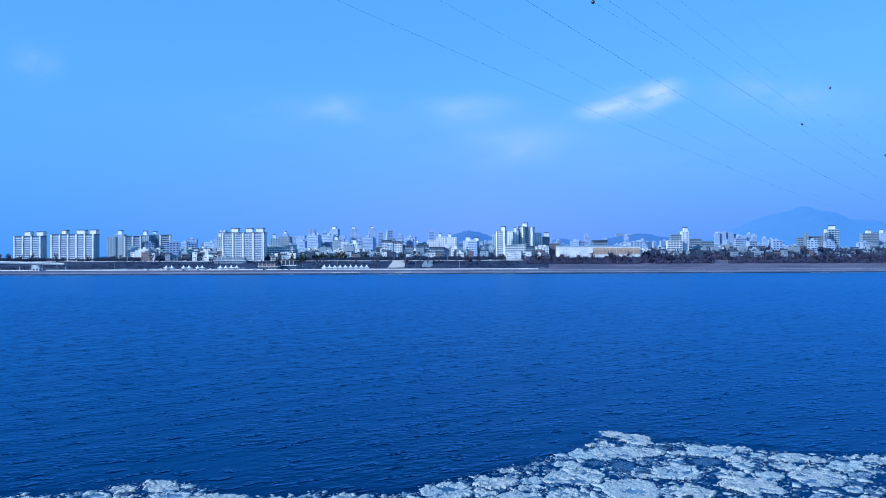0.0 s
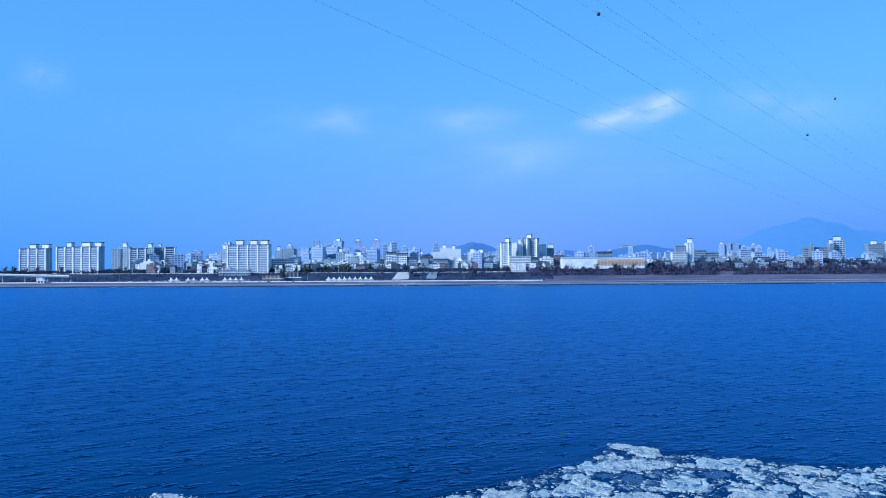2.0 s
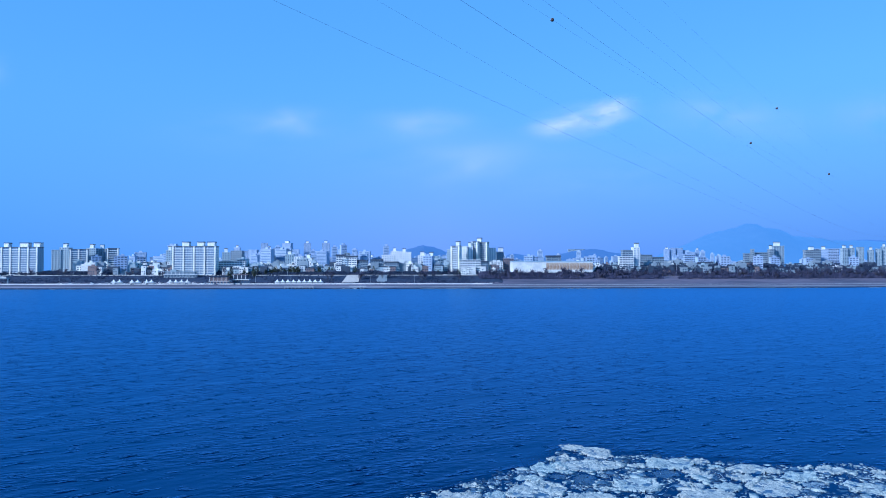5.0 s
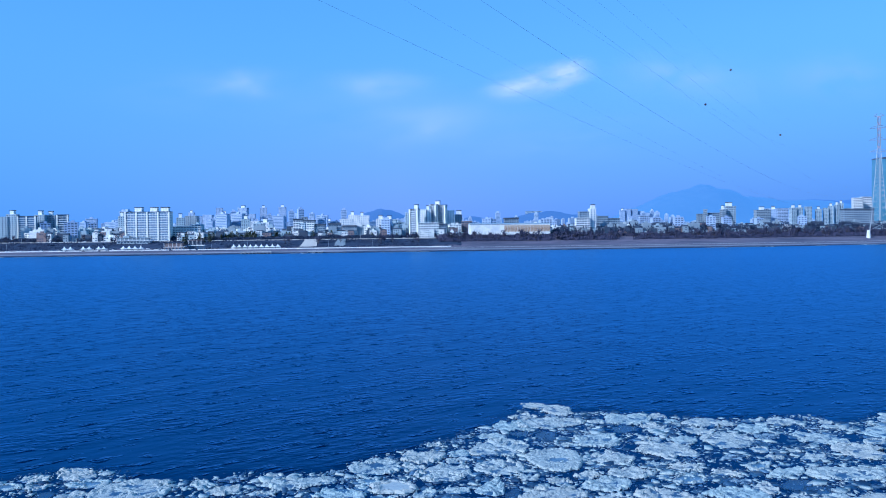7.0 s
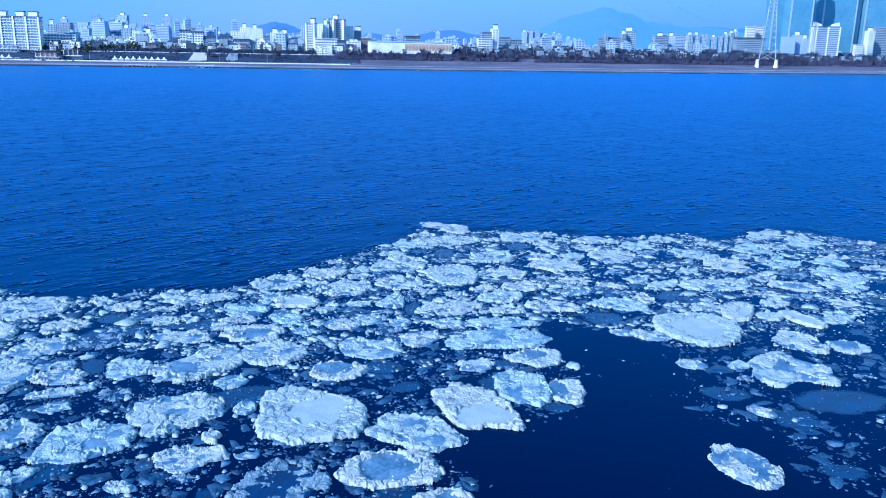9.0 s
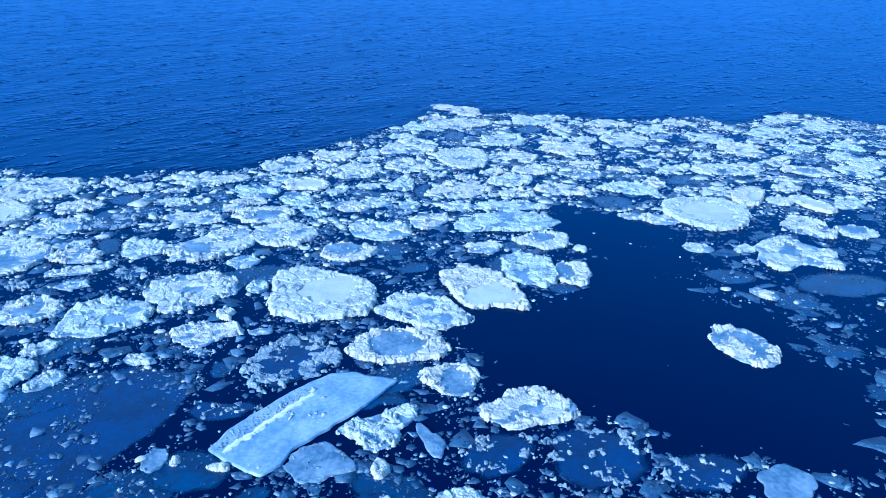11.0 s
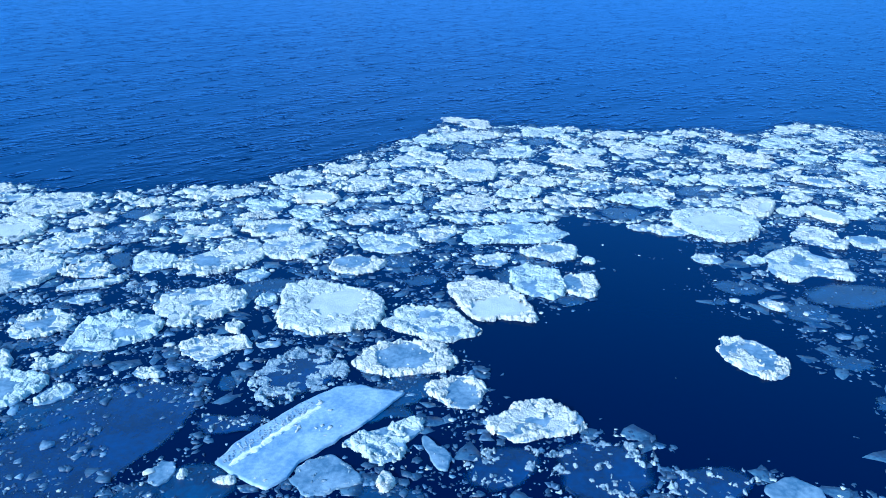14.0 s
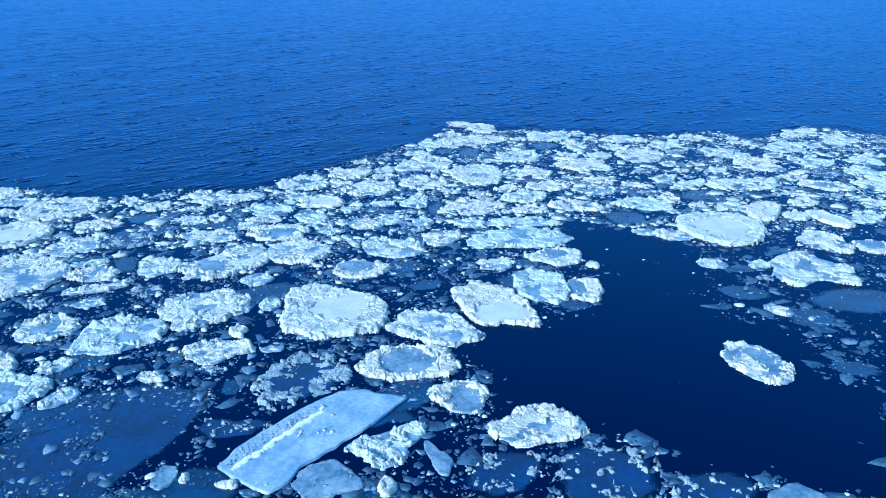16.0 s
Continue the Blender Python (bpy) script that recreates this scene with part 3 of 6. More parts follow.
def glass_tower(x, y, z, w, d, h, storeys):
    ob = thing("glass_tower", pose(x, y, z, 0, 0, -6), "tall blue-green glass office tower with pale corner fins", "skyscraper", "glass towers")
    plan = [(-0.5, 0.0), (-0.45, -0.5), (0.30, -0.5), (0.5, -0.15), (0.5, 0.5), (-0.5, 0.5)]
    n = len(plan)
    def prism(k, z0, z1, lift=(0, 0)):
        pts = [(px_ * w * k, py_ * d * k) for px_, py_ in plan]
        tops = [z1 + lift[0] + (lift[1] - lift[0]) * (px_ + 0.5) for px_, py_ in plan]
        return Soup().add([(a, b, z0) for a, b in pts] + [(a, b, t) for (a, b), t in zip(pts, tops)],
                          [tuple(range(n))[::-1], tuple(range(n, 2 * n))] + [(i, (i + 1) % n, n + (i + 1) % n, n + i) for i in range(n)])
    part("wall", prism(1.0, -3, h).mesh("wall", GLASS), ob)
    band = prism(1.004, 0, 0.5).mesh("floor_edge", HAZYGLASS)
    for k in range(storeys):
        part("floor_edge", band, ob, "", (0, 0, (k + 1) * h / storeys - 0.7))
    fin = Soup().box(-1.3, 1.3, -0.8, 0.8, -3, h + 1).mesh("fin", MULLION)
    for px_, py_ in plan[1:3]:
        part("fin", fin, ob, "pale metal corner fin", (px_ * w, py_ * d, 0))
    part("roof", prism(1.02, 0, 1.2, (0.5, 4)).mesh("roof", DARKROOF), ob, "slanting dark crown", (0, 0, h))


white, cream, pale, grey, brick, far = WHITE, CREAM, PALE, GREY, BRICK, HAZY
apartment(-585.6, 1109.2, 15.0, 40.1, 14.0, 35.1, 11, 6, pale, boxes=[(0.34, 0.22), (0.80, 0.24)], rz=6)
apartment(-518.7, 1102.5, 15.0, 64.6, 14.0, 37.1, 12, 10, pale, boxes=[(0.22, 0.10), (0.57, 0.19), (0.88, 0.14)], rz=8)
tower(-504.8, 1192.1, 15.0, 12.9, 8.0, 36.1, 13, 3, pale)
tower(-504.2, 1222.1, 15.0, 15.0, 8.0, 40.3, 14, 3, pale)
apartment(-468.3, 1181.6, 15.0, 23.9, 9.6, 36.5, 12, 4, grey, rz=-10)
tower(-457.0, 1201.4, 15.0, 13.9, 8.0, 38.7, 13, 3, pale)
tower(-446.3, 1211.2, 15.0, 13.1, 8.0, 38.1, 13, 3, grey)
apartment(-419.3, 1180.9, 15.0, 15.4, 8.0, 38.1, 12, 3, grey, rz=-10)
apartment(-277.3, 1093.9, 15.0, 59.3, 14.0, 38.4, 12, 9, cream, boxes=[(0.20, 0.16), (0.55, 0.15), (0.79, 0.17)], rz=5)
tower(-344.7, 1209.8, 15.0, 10.5, 8.0, 36.0, 12, 2, pale)
tower(-263.1, 1218.7, 15.0, 11.5, 8.0, 33.2, 12, 3, pale)
tower(-264.0, 1308.7, 15.0, 18.9, 8.0, 38.1, 12, 3, grey)
lowrise(-231.1, 1113.2, 15.0, 37.0, 14.0, 18.7, 5, 9, white)
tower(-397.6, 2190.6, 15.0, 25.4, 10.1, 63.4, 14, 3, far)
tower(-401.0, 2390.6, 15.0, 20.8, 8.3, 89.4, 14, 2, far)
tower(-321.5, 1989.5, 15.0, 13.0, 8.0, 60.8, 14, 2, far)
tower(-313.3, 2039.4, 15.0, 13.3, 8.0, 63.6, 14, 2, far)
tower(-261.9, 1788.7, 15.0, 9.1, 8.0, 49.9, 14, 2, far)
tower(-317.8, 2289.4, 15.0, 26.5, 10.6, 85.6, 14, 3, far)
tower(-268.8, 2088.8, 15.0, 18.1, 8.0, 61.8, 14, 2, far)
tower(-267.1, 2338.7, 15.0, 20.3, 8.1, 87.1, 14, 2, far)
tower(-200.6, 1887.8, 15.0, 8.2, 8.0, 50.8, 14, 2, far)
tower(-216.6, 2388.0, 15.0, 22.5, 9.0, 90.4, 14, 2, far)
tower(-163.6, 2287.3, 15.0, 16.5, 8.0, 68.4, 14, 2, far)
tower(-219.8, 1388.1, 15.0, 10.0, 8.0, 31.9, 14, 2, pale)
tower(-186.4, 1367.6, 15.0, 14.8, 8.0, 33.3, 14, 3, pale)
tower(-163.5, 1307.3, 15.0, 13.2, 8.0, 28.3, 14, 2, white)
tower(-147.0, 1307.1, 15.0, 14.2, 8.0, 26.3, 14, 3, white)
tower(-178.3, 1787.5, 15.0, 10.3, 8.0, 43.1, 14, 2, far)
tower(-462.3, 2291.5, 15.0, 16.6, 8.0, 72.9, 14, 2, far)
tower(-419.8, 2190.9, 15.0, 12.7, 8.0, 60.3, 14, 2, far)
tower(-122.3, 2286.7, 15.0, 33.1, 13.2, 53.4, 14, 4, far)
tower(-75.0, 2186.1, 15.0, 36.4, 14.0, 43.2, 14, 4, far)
lowrise(-79.2, 1101.1, 15.0, 13.5, 8.0, 26.0, 6, 4, white, top=True)
lowrise(-63.6, 1098.9, 15.0, 14.3, 8.0, 24.3, 6, 4, white, top=True)
tower(-72.1, 1121.0, 15.0, 8.1, 8.0, 30.4, 7, 2, grey)
lowrise(-48.9, 1100.7, 15.0, 13.5, 8.0, 18.7, 4, 4, grey, top=True)
lowrise(-29.0, 1100.4, 15.0, 16.7, 8.0, 19.4, 5, 5, grey, top=True)
tower(-14.5, 1215.2, 15.0, 18.5, 8.0, 28.8, 7, 5, white)
tower(-2.9, 1385.0, 15.0, 18.0, 8.0, 39.1, 9, 4, white, boxes=[(0.22, 0.28)])
tower(14.6, 1385.1, 15.0, 19.0, 8.0, 38.0, 9, 4, white, boxes=[(0.21, 0.26)])
lowrise(-8.0, 1100.1, 15.0, 19.1, 8.0, 16.2, 4, 6, grey, top=True)
lowrise(8.0, 1107.1, 15.0, 9.6, 8.0, 19.4, 4, 3, white)
lowrise(17.5, 1100.1, 15.0, 9.5, 8.0, 15.3, 3, 3, grey)
tower(39.6, 1285.3, 15.0, 12.1, 8.0, 30.0, 8, 3, white, boxes=[(0.31, 0.54)])
tower(57.7, 1285.4, 15.0, 18.6, 8.0, 29.0, 8, 4, pale, boxes=[(0.20, 0.35)])
lowrise(62.1, 1145.4, 15.0, 14.9, 8.0, 16.4, 4, 4, white)
apartment(82.3, 1093.5, 15.0, 12.7, 8.0, 39.5, 13, 2, white, boxes=[(0.50, 0.44)], rz=28)
tower(95.5, 1117.6, 15.0, 9.7, 8.0, 39.4, 13, 3, cream)
tower(103.9, 1125.7, 15.0, 9.0, 8.0, 39.6, 13, 2, white)
apartment(113.4, 1130.8, 15.0, 9.0, 8.0, 47.1, 16, 2, white, rz=28)
apartment(125.4, 1135.8, 15.0, 14.0, 8.0, 46.5, 16, 3, cream, boxes=[(-0.18, 0.47)], rz=28)
tower(80.5, 1215.5, 15.0, 6.2, 8.0, 38.1, 12, 2, pale)
tower(139.2, 1147.9, 15.0, 10.8, 8.0, 38.6, 13, 3, white)
tower(153.1, 1166.0, 15.0, 11.0, 8.0, 33.1, 10, 3, grey, boxes=[(0.31, 0.62)])
lowrise(100.7, 1091.7, 15.0, 29.2, 11.7, 20.4, 5, 7, white)
lowrise(120.8, 1091.8, 15.0, 11.1, 8.0, 17.2, 4, 3, grey, top=True)
lowrise(137.2, 1093.9, 15.0, 10.3, 8.0, 12.4, 3, 3, brick)
lowrise(159.7, 1121.1, 15.0, 14.6, 8.0, 22.3, 5, 4, brick)
hall(214.1, 1082.4, 20.8, 111.9, 26.0, 11.7, 24)
lowrise(238.2, 1186.6, 15.0, 21.5, 8.6, 26.5, 3, 5, grey, top=True)
lowrise(827.2, 3572.8, 110.1, 77.5, 14.0, 10.3, 3, 9, pale)
lowrise(323.5, 1093.5, 15.0, 20.6, 8.2, 25.2, 5, 5, white)
lowrise(328.1, 1100.8, 40.4, 15.9, 8.0, 8.8, 1, 4, grey)
tower(339.7, 1099.6, 15.0, 9.5, 8.0, 38.0, 9, 2, white, boxes=[(0.33, 0.58)])
lowrise(394.2, 1223.1, 15.0, 18.6, 8.0, 30.2, 5, 4, grey)
lowrise(413.6, 1224.4, 15.0, 19.5, 8.0, 26.6, 4, 4, grey)
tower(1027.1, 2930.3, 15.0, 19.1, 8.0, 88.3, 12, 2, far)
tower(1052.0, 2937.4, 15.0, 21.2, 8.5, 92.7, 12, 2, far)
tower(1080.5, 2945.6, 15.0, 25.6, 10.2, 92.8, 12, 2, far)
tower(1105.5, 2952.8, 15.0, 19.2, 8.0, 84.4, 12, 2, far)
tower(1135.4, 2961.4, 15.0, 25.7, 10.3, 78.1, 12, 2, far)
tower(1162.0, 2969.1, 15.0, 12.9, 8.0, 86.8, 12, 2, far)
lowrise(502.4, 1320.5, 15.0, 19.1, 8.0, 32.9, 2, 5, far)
lowrise(555.4, 1212.0, 15.0, 11.4, 8.0, 32.0, 6, 3, grey)
tower(559.1, 1202.8, 15.0, 4.3, 8.0, 38.7, 9, 1, grey)
lowrise(580.3, 1217.4, 15.0, 22.9, 9.2, 33.8, 6, 6, grey)
tower(592.1, 1210.0, 15.0, 6.1, 8.0, 38.8, 9, 1, grey)
lowrise(611.5, 1224.2, 15.0, 16.8, 8.0, 44.5, 9, 4, pale, boxes=[(0.11, 0.53)])
lowrise(798.9, 1464.8, 15.0, 29.7, 11.9, 44.6, 8, 7, grey, boxes=[(0.32, 0.25)])
tower(839.4, 1496.3, 15.0, 14.1, 8.0, 46.4, 8, 3, far)
tower(1018.4, 1727.8, 15.0, 13.2, 8.0, 56.3, 11, 2, pale)
tower(1038.8, 1733.7, 15.0, 11.8, 8.0, 56.9, 11, 2, pale)
tower(1064.6, 1741.1, 15.0, 13.4, 8.0, 58.8, 11, 2, pale)
tower(1095.6, 1750.0, 15.0, 12.0, 8.0, 52.9, 11, 2, pale)
tower(1118.3, 1756.5, 15.0, 10.6, 8.0, 55.8, 11, 2, pale)
tower(1134.3, 1761.1, 15.0, 10.6, 8.0, 61.0, 11, 2, pale)
tower(1153.7, 1766.7, 15.0, 9.2, 8.0, 63.9, 11, 2, pale)
tower(1166.3, 1770.3, 15.0, 9.2, 8.0, 67.8, 11, 2, pale)
tower(1188.4, 1776.7, 15.0, 10.8, 8.0, 55.6, 11, 2, pale)
lowrise(980.8, 1437.0, 15.0, 18.8, 8.0, 65.9, 9, 4, white)
lowrise(1017.0, 1457.4, 15.0, 25.6, 10.2, 68.6, 9, 5, white)
lowrise(844.2, 1237.7, 15.0, 49.9, 14.0, 37.3, 2, 12, grey, top=True)
lowrise(870.4, 1545.2, 15.0, 51.9, 14.0, 49.6, 6, 8, far)
glass_tower(968.0, 1342.5, 15.0, 30.0, 24.0, 133.0, 30)
glass_tower(1000.0, 1321.4, 15.0, 56.0, 34.0, 165.0, 40)
glass_tower(1145.0, 1394.2, 15.0, 91.9, 34.0, 186.6, 40)
glass_tower(1239.7, 1391.9, 15.0, 89.2, 34.0, 177.5, 38)
tower(924.6, 1240.8, 15.0, 19.9, 8.0, 42.0, 8, 4, far)
tower(950.5, 1253.3, 15.0, 13.5, 8.0, 46.0, 8, 3, far)
tower(961.3, 1246.4, 15.0, 11.2, 8.0, 40.0, 5, 3, far)
apartment(994.2, 1235.8, 15.0, 48.7, 14.0, 61.2, 11, 5, white, wings=True)
lowrise(1108.4, 1283.7, 15.0, 16.1, 8.0, 32.7, 2, 3, white)
tower(1130.9, 1285.1, 15.0, 14.9, 8.0, 57.7, 8, 2, white)
lowrise(1205.8, 1321.7, 15.0, 67.4, 14.0, 66.5, 8, 9, grey)



# small houses and shops between the blocks
def house_kinds():
    kinds = []
    for paint, w, d, h, st, gable in ((WHITE, 11, 9, 9, 3, False), (CREAM, 14, 10, 12, 4, False), (BRICK, 10, 9, 8, 3, True), (PALE, 12, 9, 14, 5, False), (WHITE, 9, 8, 6.5, 2, True),
                                      (WHITE, 12, 10, 18, 6, False), (PALE, 14, 10, 22, 7, False), (CREAM, 10, 9, 16, 5, False), (HAZY, 13, 10, 26, 8, False),
                                      (GREY, 16, 10, 10, 3, False), (GREY, 12, 9, 7, 2, True), (WHITE, 8, 8, 12, 4, False), (PALE, 20, 10, 8, 2, False), (DARKROOF, 15, 9, 6, 2, False)):
        ob = thing("house", pose(0, -500, 0), f"small {words(paint)} town house with {st} storeys", "house", "town houses")
        part("wall", Soup().box(-w / 2, w / 2, -d / 2, d / 2, -3, h).mesh("wall", paint), ob)
        roof = Soup().ridge(-w / 2 - 0.5, w / 2 + 0.5, -d / 2 - 0.5, d / 2 + 0.5, h, 2.6) if gable else Soup().box(-w / 2 - 0.3, w / 2 + 0.3, -d / 2 - 0.3, d / 2 + 0.3, h, h + 0.8).box(-2, 2, -1.5, 2, h + 0.8, h + 3.2)
        part("roof", roof.mesh("roof", DARKROOF if gable else paint), ob)
        s, sh = Soup(), h / st
        for k in range(st):
            for i in range(3):
                x = (i - 1) * w / 3
                s.box(x - w * 0.1, x + w * 0.1, -d / 2 - 0.12, -d / 2 + 0.1, k * sh + sh * 0.35, k * sh + sh * 0.8)
        part("window_band", s.mesh("window_band", WINDOW), ob, kind="stuff")
        kinds.append(ob)
    return kinds


def houses():
    rng = random.Random(5)
    kinds = house_kinds()
    used, made = set(), 0
    rest = {"white": (Soup(), WHITE), "pale": (Soup(), PALE), "grey": (Soup(), GREY)}
    zones = ((-460, -320, 60, 212, 600), (-330, -120, 20, 230, 700), (-230, 110, 55, 210, 800), (60, 330, 36, 222, 900), (200, 700, 70, 206, 900), (560, 1150, 50, 226, 900))
    for x0, x1, count, o0, o1 in zones:
        for i in range(2 * count):
            x = rng.uniform(x0, x1)
            o = o0 + (o1 - o0) * rng.random() ** 1.8
            y = bank_y(x) + o
            if i >= count:
                s, _ = rest[rng.choice(("white", "pale", "grey") if x < 300 else ("pale", "grey", "grey"))]
                w, d, h = rng.uniform(4, 8), rng.uniform(4, 5), rng.uniform(6, 22)
                z = ground_z(x, y)
                s.box(x - w, x + w, y - d, y + d, z - 2, z + h).box(x - 2, x + 1.5, y - 1.5, y + 1.5, z + h, z + h + 2.5)
                continue
            k = rng.randrange(len(kinds)) if x < 300 else rng.choice((2, 3, 8, 9, 9, 10, 12, 13))
            m = pose(x, y, ground_z(x, y), 0, 0, rng.uniform(-25, 25))
            if k in used:
                copy_thing(kinds[k], m)
            else:
                kinds[k].matrix_basis = m
                used.add(k)
    rest["brown"], rest["dark"] = (Soup(), BRICK), (Soup(), DARKROOF)
    panes = Soup()
    for _ in range(1300):
        x = rng.uniform(-430, 1200)
        if -300 < x < -235 or 160 < x < 272:
            continue
        o = 200 + 95 * rng.random() ** 1.3
        y = bank_y(x) + o
        word = rng.choices(("white", "pale", "grey", "brown", "dark"), (34, 18, 20, 8, 20) if x < 300 else (7, 10, 30, 9, 44))[0]
        s, _ = rest[word]
        w, d, h = rng.uniform(2.5, 6.5), rng.uniform(2.5, 4.5), rng.uniform(5.0, 13.0) * (1.35 if o > 240 else 1.0)
        z = ground_z(x, y)
        s.box(x - w, x + w, y - d, y + d, z - 2, z + h)
        if rng.random() < 0.4:
            rest["dark"][0].ridge(x - w - 0.3, x + w + 0.3, y - d - 0.3, y + d + 0.3, z + h, 2.0)
        elif rng.random() < 0.5:
            s.box(x - w * 0.4, x + w * 0.2, y - 1.5, y + 1.5, z + h, z + h + 2.2)
        for k in range(int(h / 3)):
            for i in range(int(w / 1.6)):
                if rng.random() < 0.75:
                    panes.box(x - w + 0.7 + i * 3.0, x - w + 2.4 + i * 3.0, y - d - 0.1, y - d + 0.1, z + k * 3 + 1.0, z + k * 3 + 2.4)
    tagged(new("town_windows", panes.mesh("town_windows", WINDOW)), "small dark windows of the crowded town buildings", "windows", kind="stuff")
    for word, (s, mat) in rest.items():
        tagged(new("town_houses", s.mesh("town_houses", mat)), f"crowd of small {word} town buildings far across the river", "houses", kind="stuff")


houses()


def far_blocks():
    """Hazy slab blocks deep in the city."""
    rng = random.Random(9)
    kinds = []
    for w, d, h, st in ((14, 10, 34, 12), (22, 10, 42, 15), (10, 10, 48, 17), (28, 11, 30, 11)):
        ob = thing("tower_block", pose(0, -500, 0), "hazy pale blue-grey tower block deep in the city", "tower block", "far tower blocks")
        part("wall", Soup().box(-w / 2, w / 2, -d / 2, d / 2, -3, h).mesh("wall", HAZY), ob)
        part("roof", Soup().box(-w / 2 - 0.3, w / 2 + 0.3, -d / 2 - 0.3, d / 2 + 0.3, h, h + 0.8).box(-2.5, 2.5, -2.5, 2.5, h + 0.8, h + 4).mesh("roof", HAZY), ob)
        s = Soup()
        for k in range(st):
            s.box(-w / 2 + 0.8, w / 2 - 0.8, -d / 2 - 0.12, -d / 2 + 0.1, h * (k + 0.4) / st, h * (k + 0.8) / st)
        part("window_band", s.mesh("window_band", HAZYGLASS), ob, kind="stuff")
        kinds.append(ob)
    used = set()
    for x0, x1, count, o0, o1 in ((-700, 150, 44, 700, 1600), (-420, 60, 40, 450, 900), (150, 1100, 80, 800, 1800), (900, 2200, 46, 800, 1900)):
        for _ in range(count):
            x = rng.uniform(x0, x1)
            y = bank_y(x) + rng.uniform(o0, o1)
            k = rng.randrange(len(kinds))
            m = pose(x, y, ground_z(x, y), 0, 0, rng.uniform(-30, 20))
            if k in used:
                copy_thing(kinds[k], m)
            else:
                kinds[k].matrix_basis = m
                used.add(k)


far_blocks()


# ---- power line: lattice pylon on the far bank, cables with marker balls ----
PYLON = Vector((791.6, 1108.2, 9.0))
LINE_FROM = Vector((20.0, 108.0))
LINE_DIR = Vector((0.6108, 0.7918))
LINE_SIDE = Vector((0.7918, -0.6108))


def pylon():
    ob = thing("pylon", pose(PYLON.x, PYLON.y, PYLON.z, 0, 0, math.degrees(math.atan2(LINE_SIDE.y, LINE_SIDE.x))), "tall red and white steel lattice pylon on concrete feet", "pylon")
    top, half0, half1 = 184.0, 13.5, 2.2
    def half(z):
        return half0 + (half1 - half0) * min(1.0, (z / 135.0) ** 0.8)
    levels = [9.0]
    while levels[-1] < top - 3:
        levels.append(min(top, levels[-1] + max(4.5, half(levels[-1]) * 1.05)))
    corners = ((-1, -1), (1, -1), (1, 1), (-1, 1))
    for sx, sy in corners:
        leg = Soup()
        for a, b in zip(levels, levels[1:]):
            leg.bar((sx * half(a), sy * half(a), a), (sx * half(b), sy * half(b), b), 0.32)
        part("leg", leg.mesh("leg", STEEL), ob)
    for i, (a, b) in enumerate(zip(levels, levels[1:])):
        red = a > 128 and i % 2 == 0
        ca = [(sx * half(a), sy * half(a), a) for sx, sy in corners]
        cb = [(sx * half(b), sy * half(b), b) for sx, sy in corners]
        for k in range(4):
            j = (k + 1) % 4
            part("cross_brace", Soup().bar(ca[k], cb[j], 0.15).bar(ca[j], cb[k], 0.15).mesh("cross_brace", REDSTEEL if red else STEEL), ob, "red painted brace" if red else "")
            part("cross_bar", Soup().bar(cb[k], cb[j], 0.15).mesh("cross_bar", REDSTEEL if red else STEEL), ob)
    for z, reach in ((128, 12), (146, 13), (164, 12), (182, 7)):
        for e in (-1, 1):
            s, h = Soup(), half(z)
            for sy in (-1, 1):
                s.bar((e * h, sy * h, z), (e * reach, 0, z + 0.5), 0.25).bar((e * h, sy * h, z + 4), (e * reach, 0, z + 0.5), 0.2)
            part("cross_arm", s.mesh("cross_arm", STEEL), ob)
    for sx in (-1, 1):
        for sy in (-1, 1):
            s = Soup().bar((0, 0, -3), (0, 0, 9.5), 3.4, 8, 1.9)
            part("foot", s.mesh("foot", WHITE), ob, "white concrete pedestal", (sx * half0, sy * half0, 0))


pylon()


def cable_z(s, c):
    return c[0] + c[1] * s + c[2] * s * s


def cable(lateral, c, r, s0=-170.0, s1=1263.0):
    cu = bpy.data.curves.new("power_cable", "CURVE")
    cu.dimensions, cu.bevel_depth, cu.bevel_resolution = "3D", r, 1
    sp = cu.splines.new("POLY")
    n = 90
    sp.points.add(n)
    for i in range(n + 1):
        s = s0 + (s1 - s0) * (i / n) ** 1.4
        q = LINE_FROM + LINE_SIDE * lateral + LINE_DIR * s
        sp.points[i].co = (q.x, q.y, cable_z(s, c), 1)
    cu.materials.append(WIRE)
    tagged(new("power_cable", cu), "thin dark sagging power cable", "cable", "power cables over the river")


CABLES = [(-9, (44.98, -0.0523, 6.02e-5), 0.010), (-10, (50.65, -0.0771, 8.69e-5), 0.007), (-9, (56.85, -0.0696, 8.78e-5), 0.017), (9, (49.99, -0.0437, 6.09e-5), 0.009), (10, (53.28, -0.0466, 7.18e-5), 0.007),
          (0, (55.75, -0.0256, 1.056e-4), 0.006), (0, (74.5, -0.05, 1.125e-4), 0.006), (9, (56.9, -0.04, 9.0e-5), 0.006)]
for lateral, c, r in CABLES:
    cable(lateral, c, r)


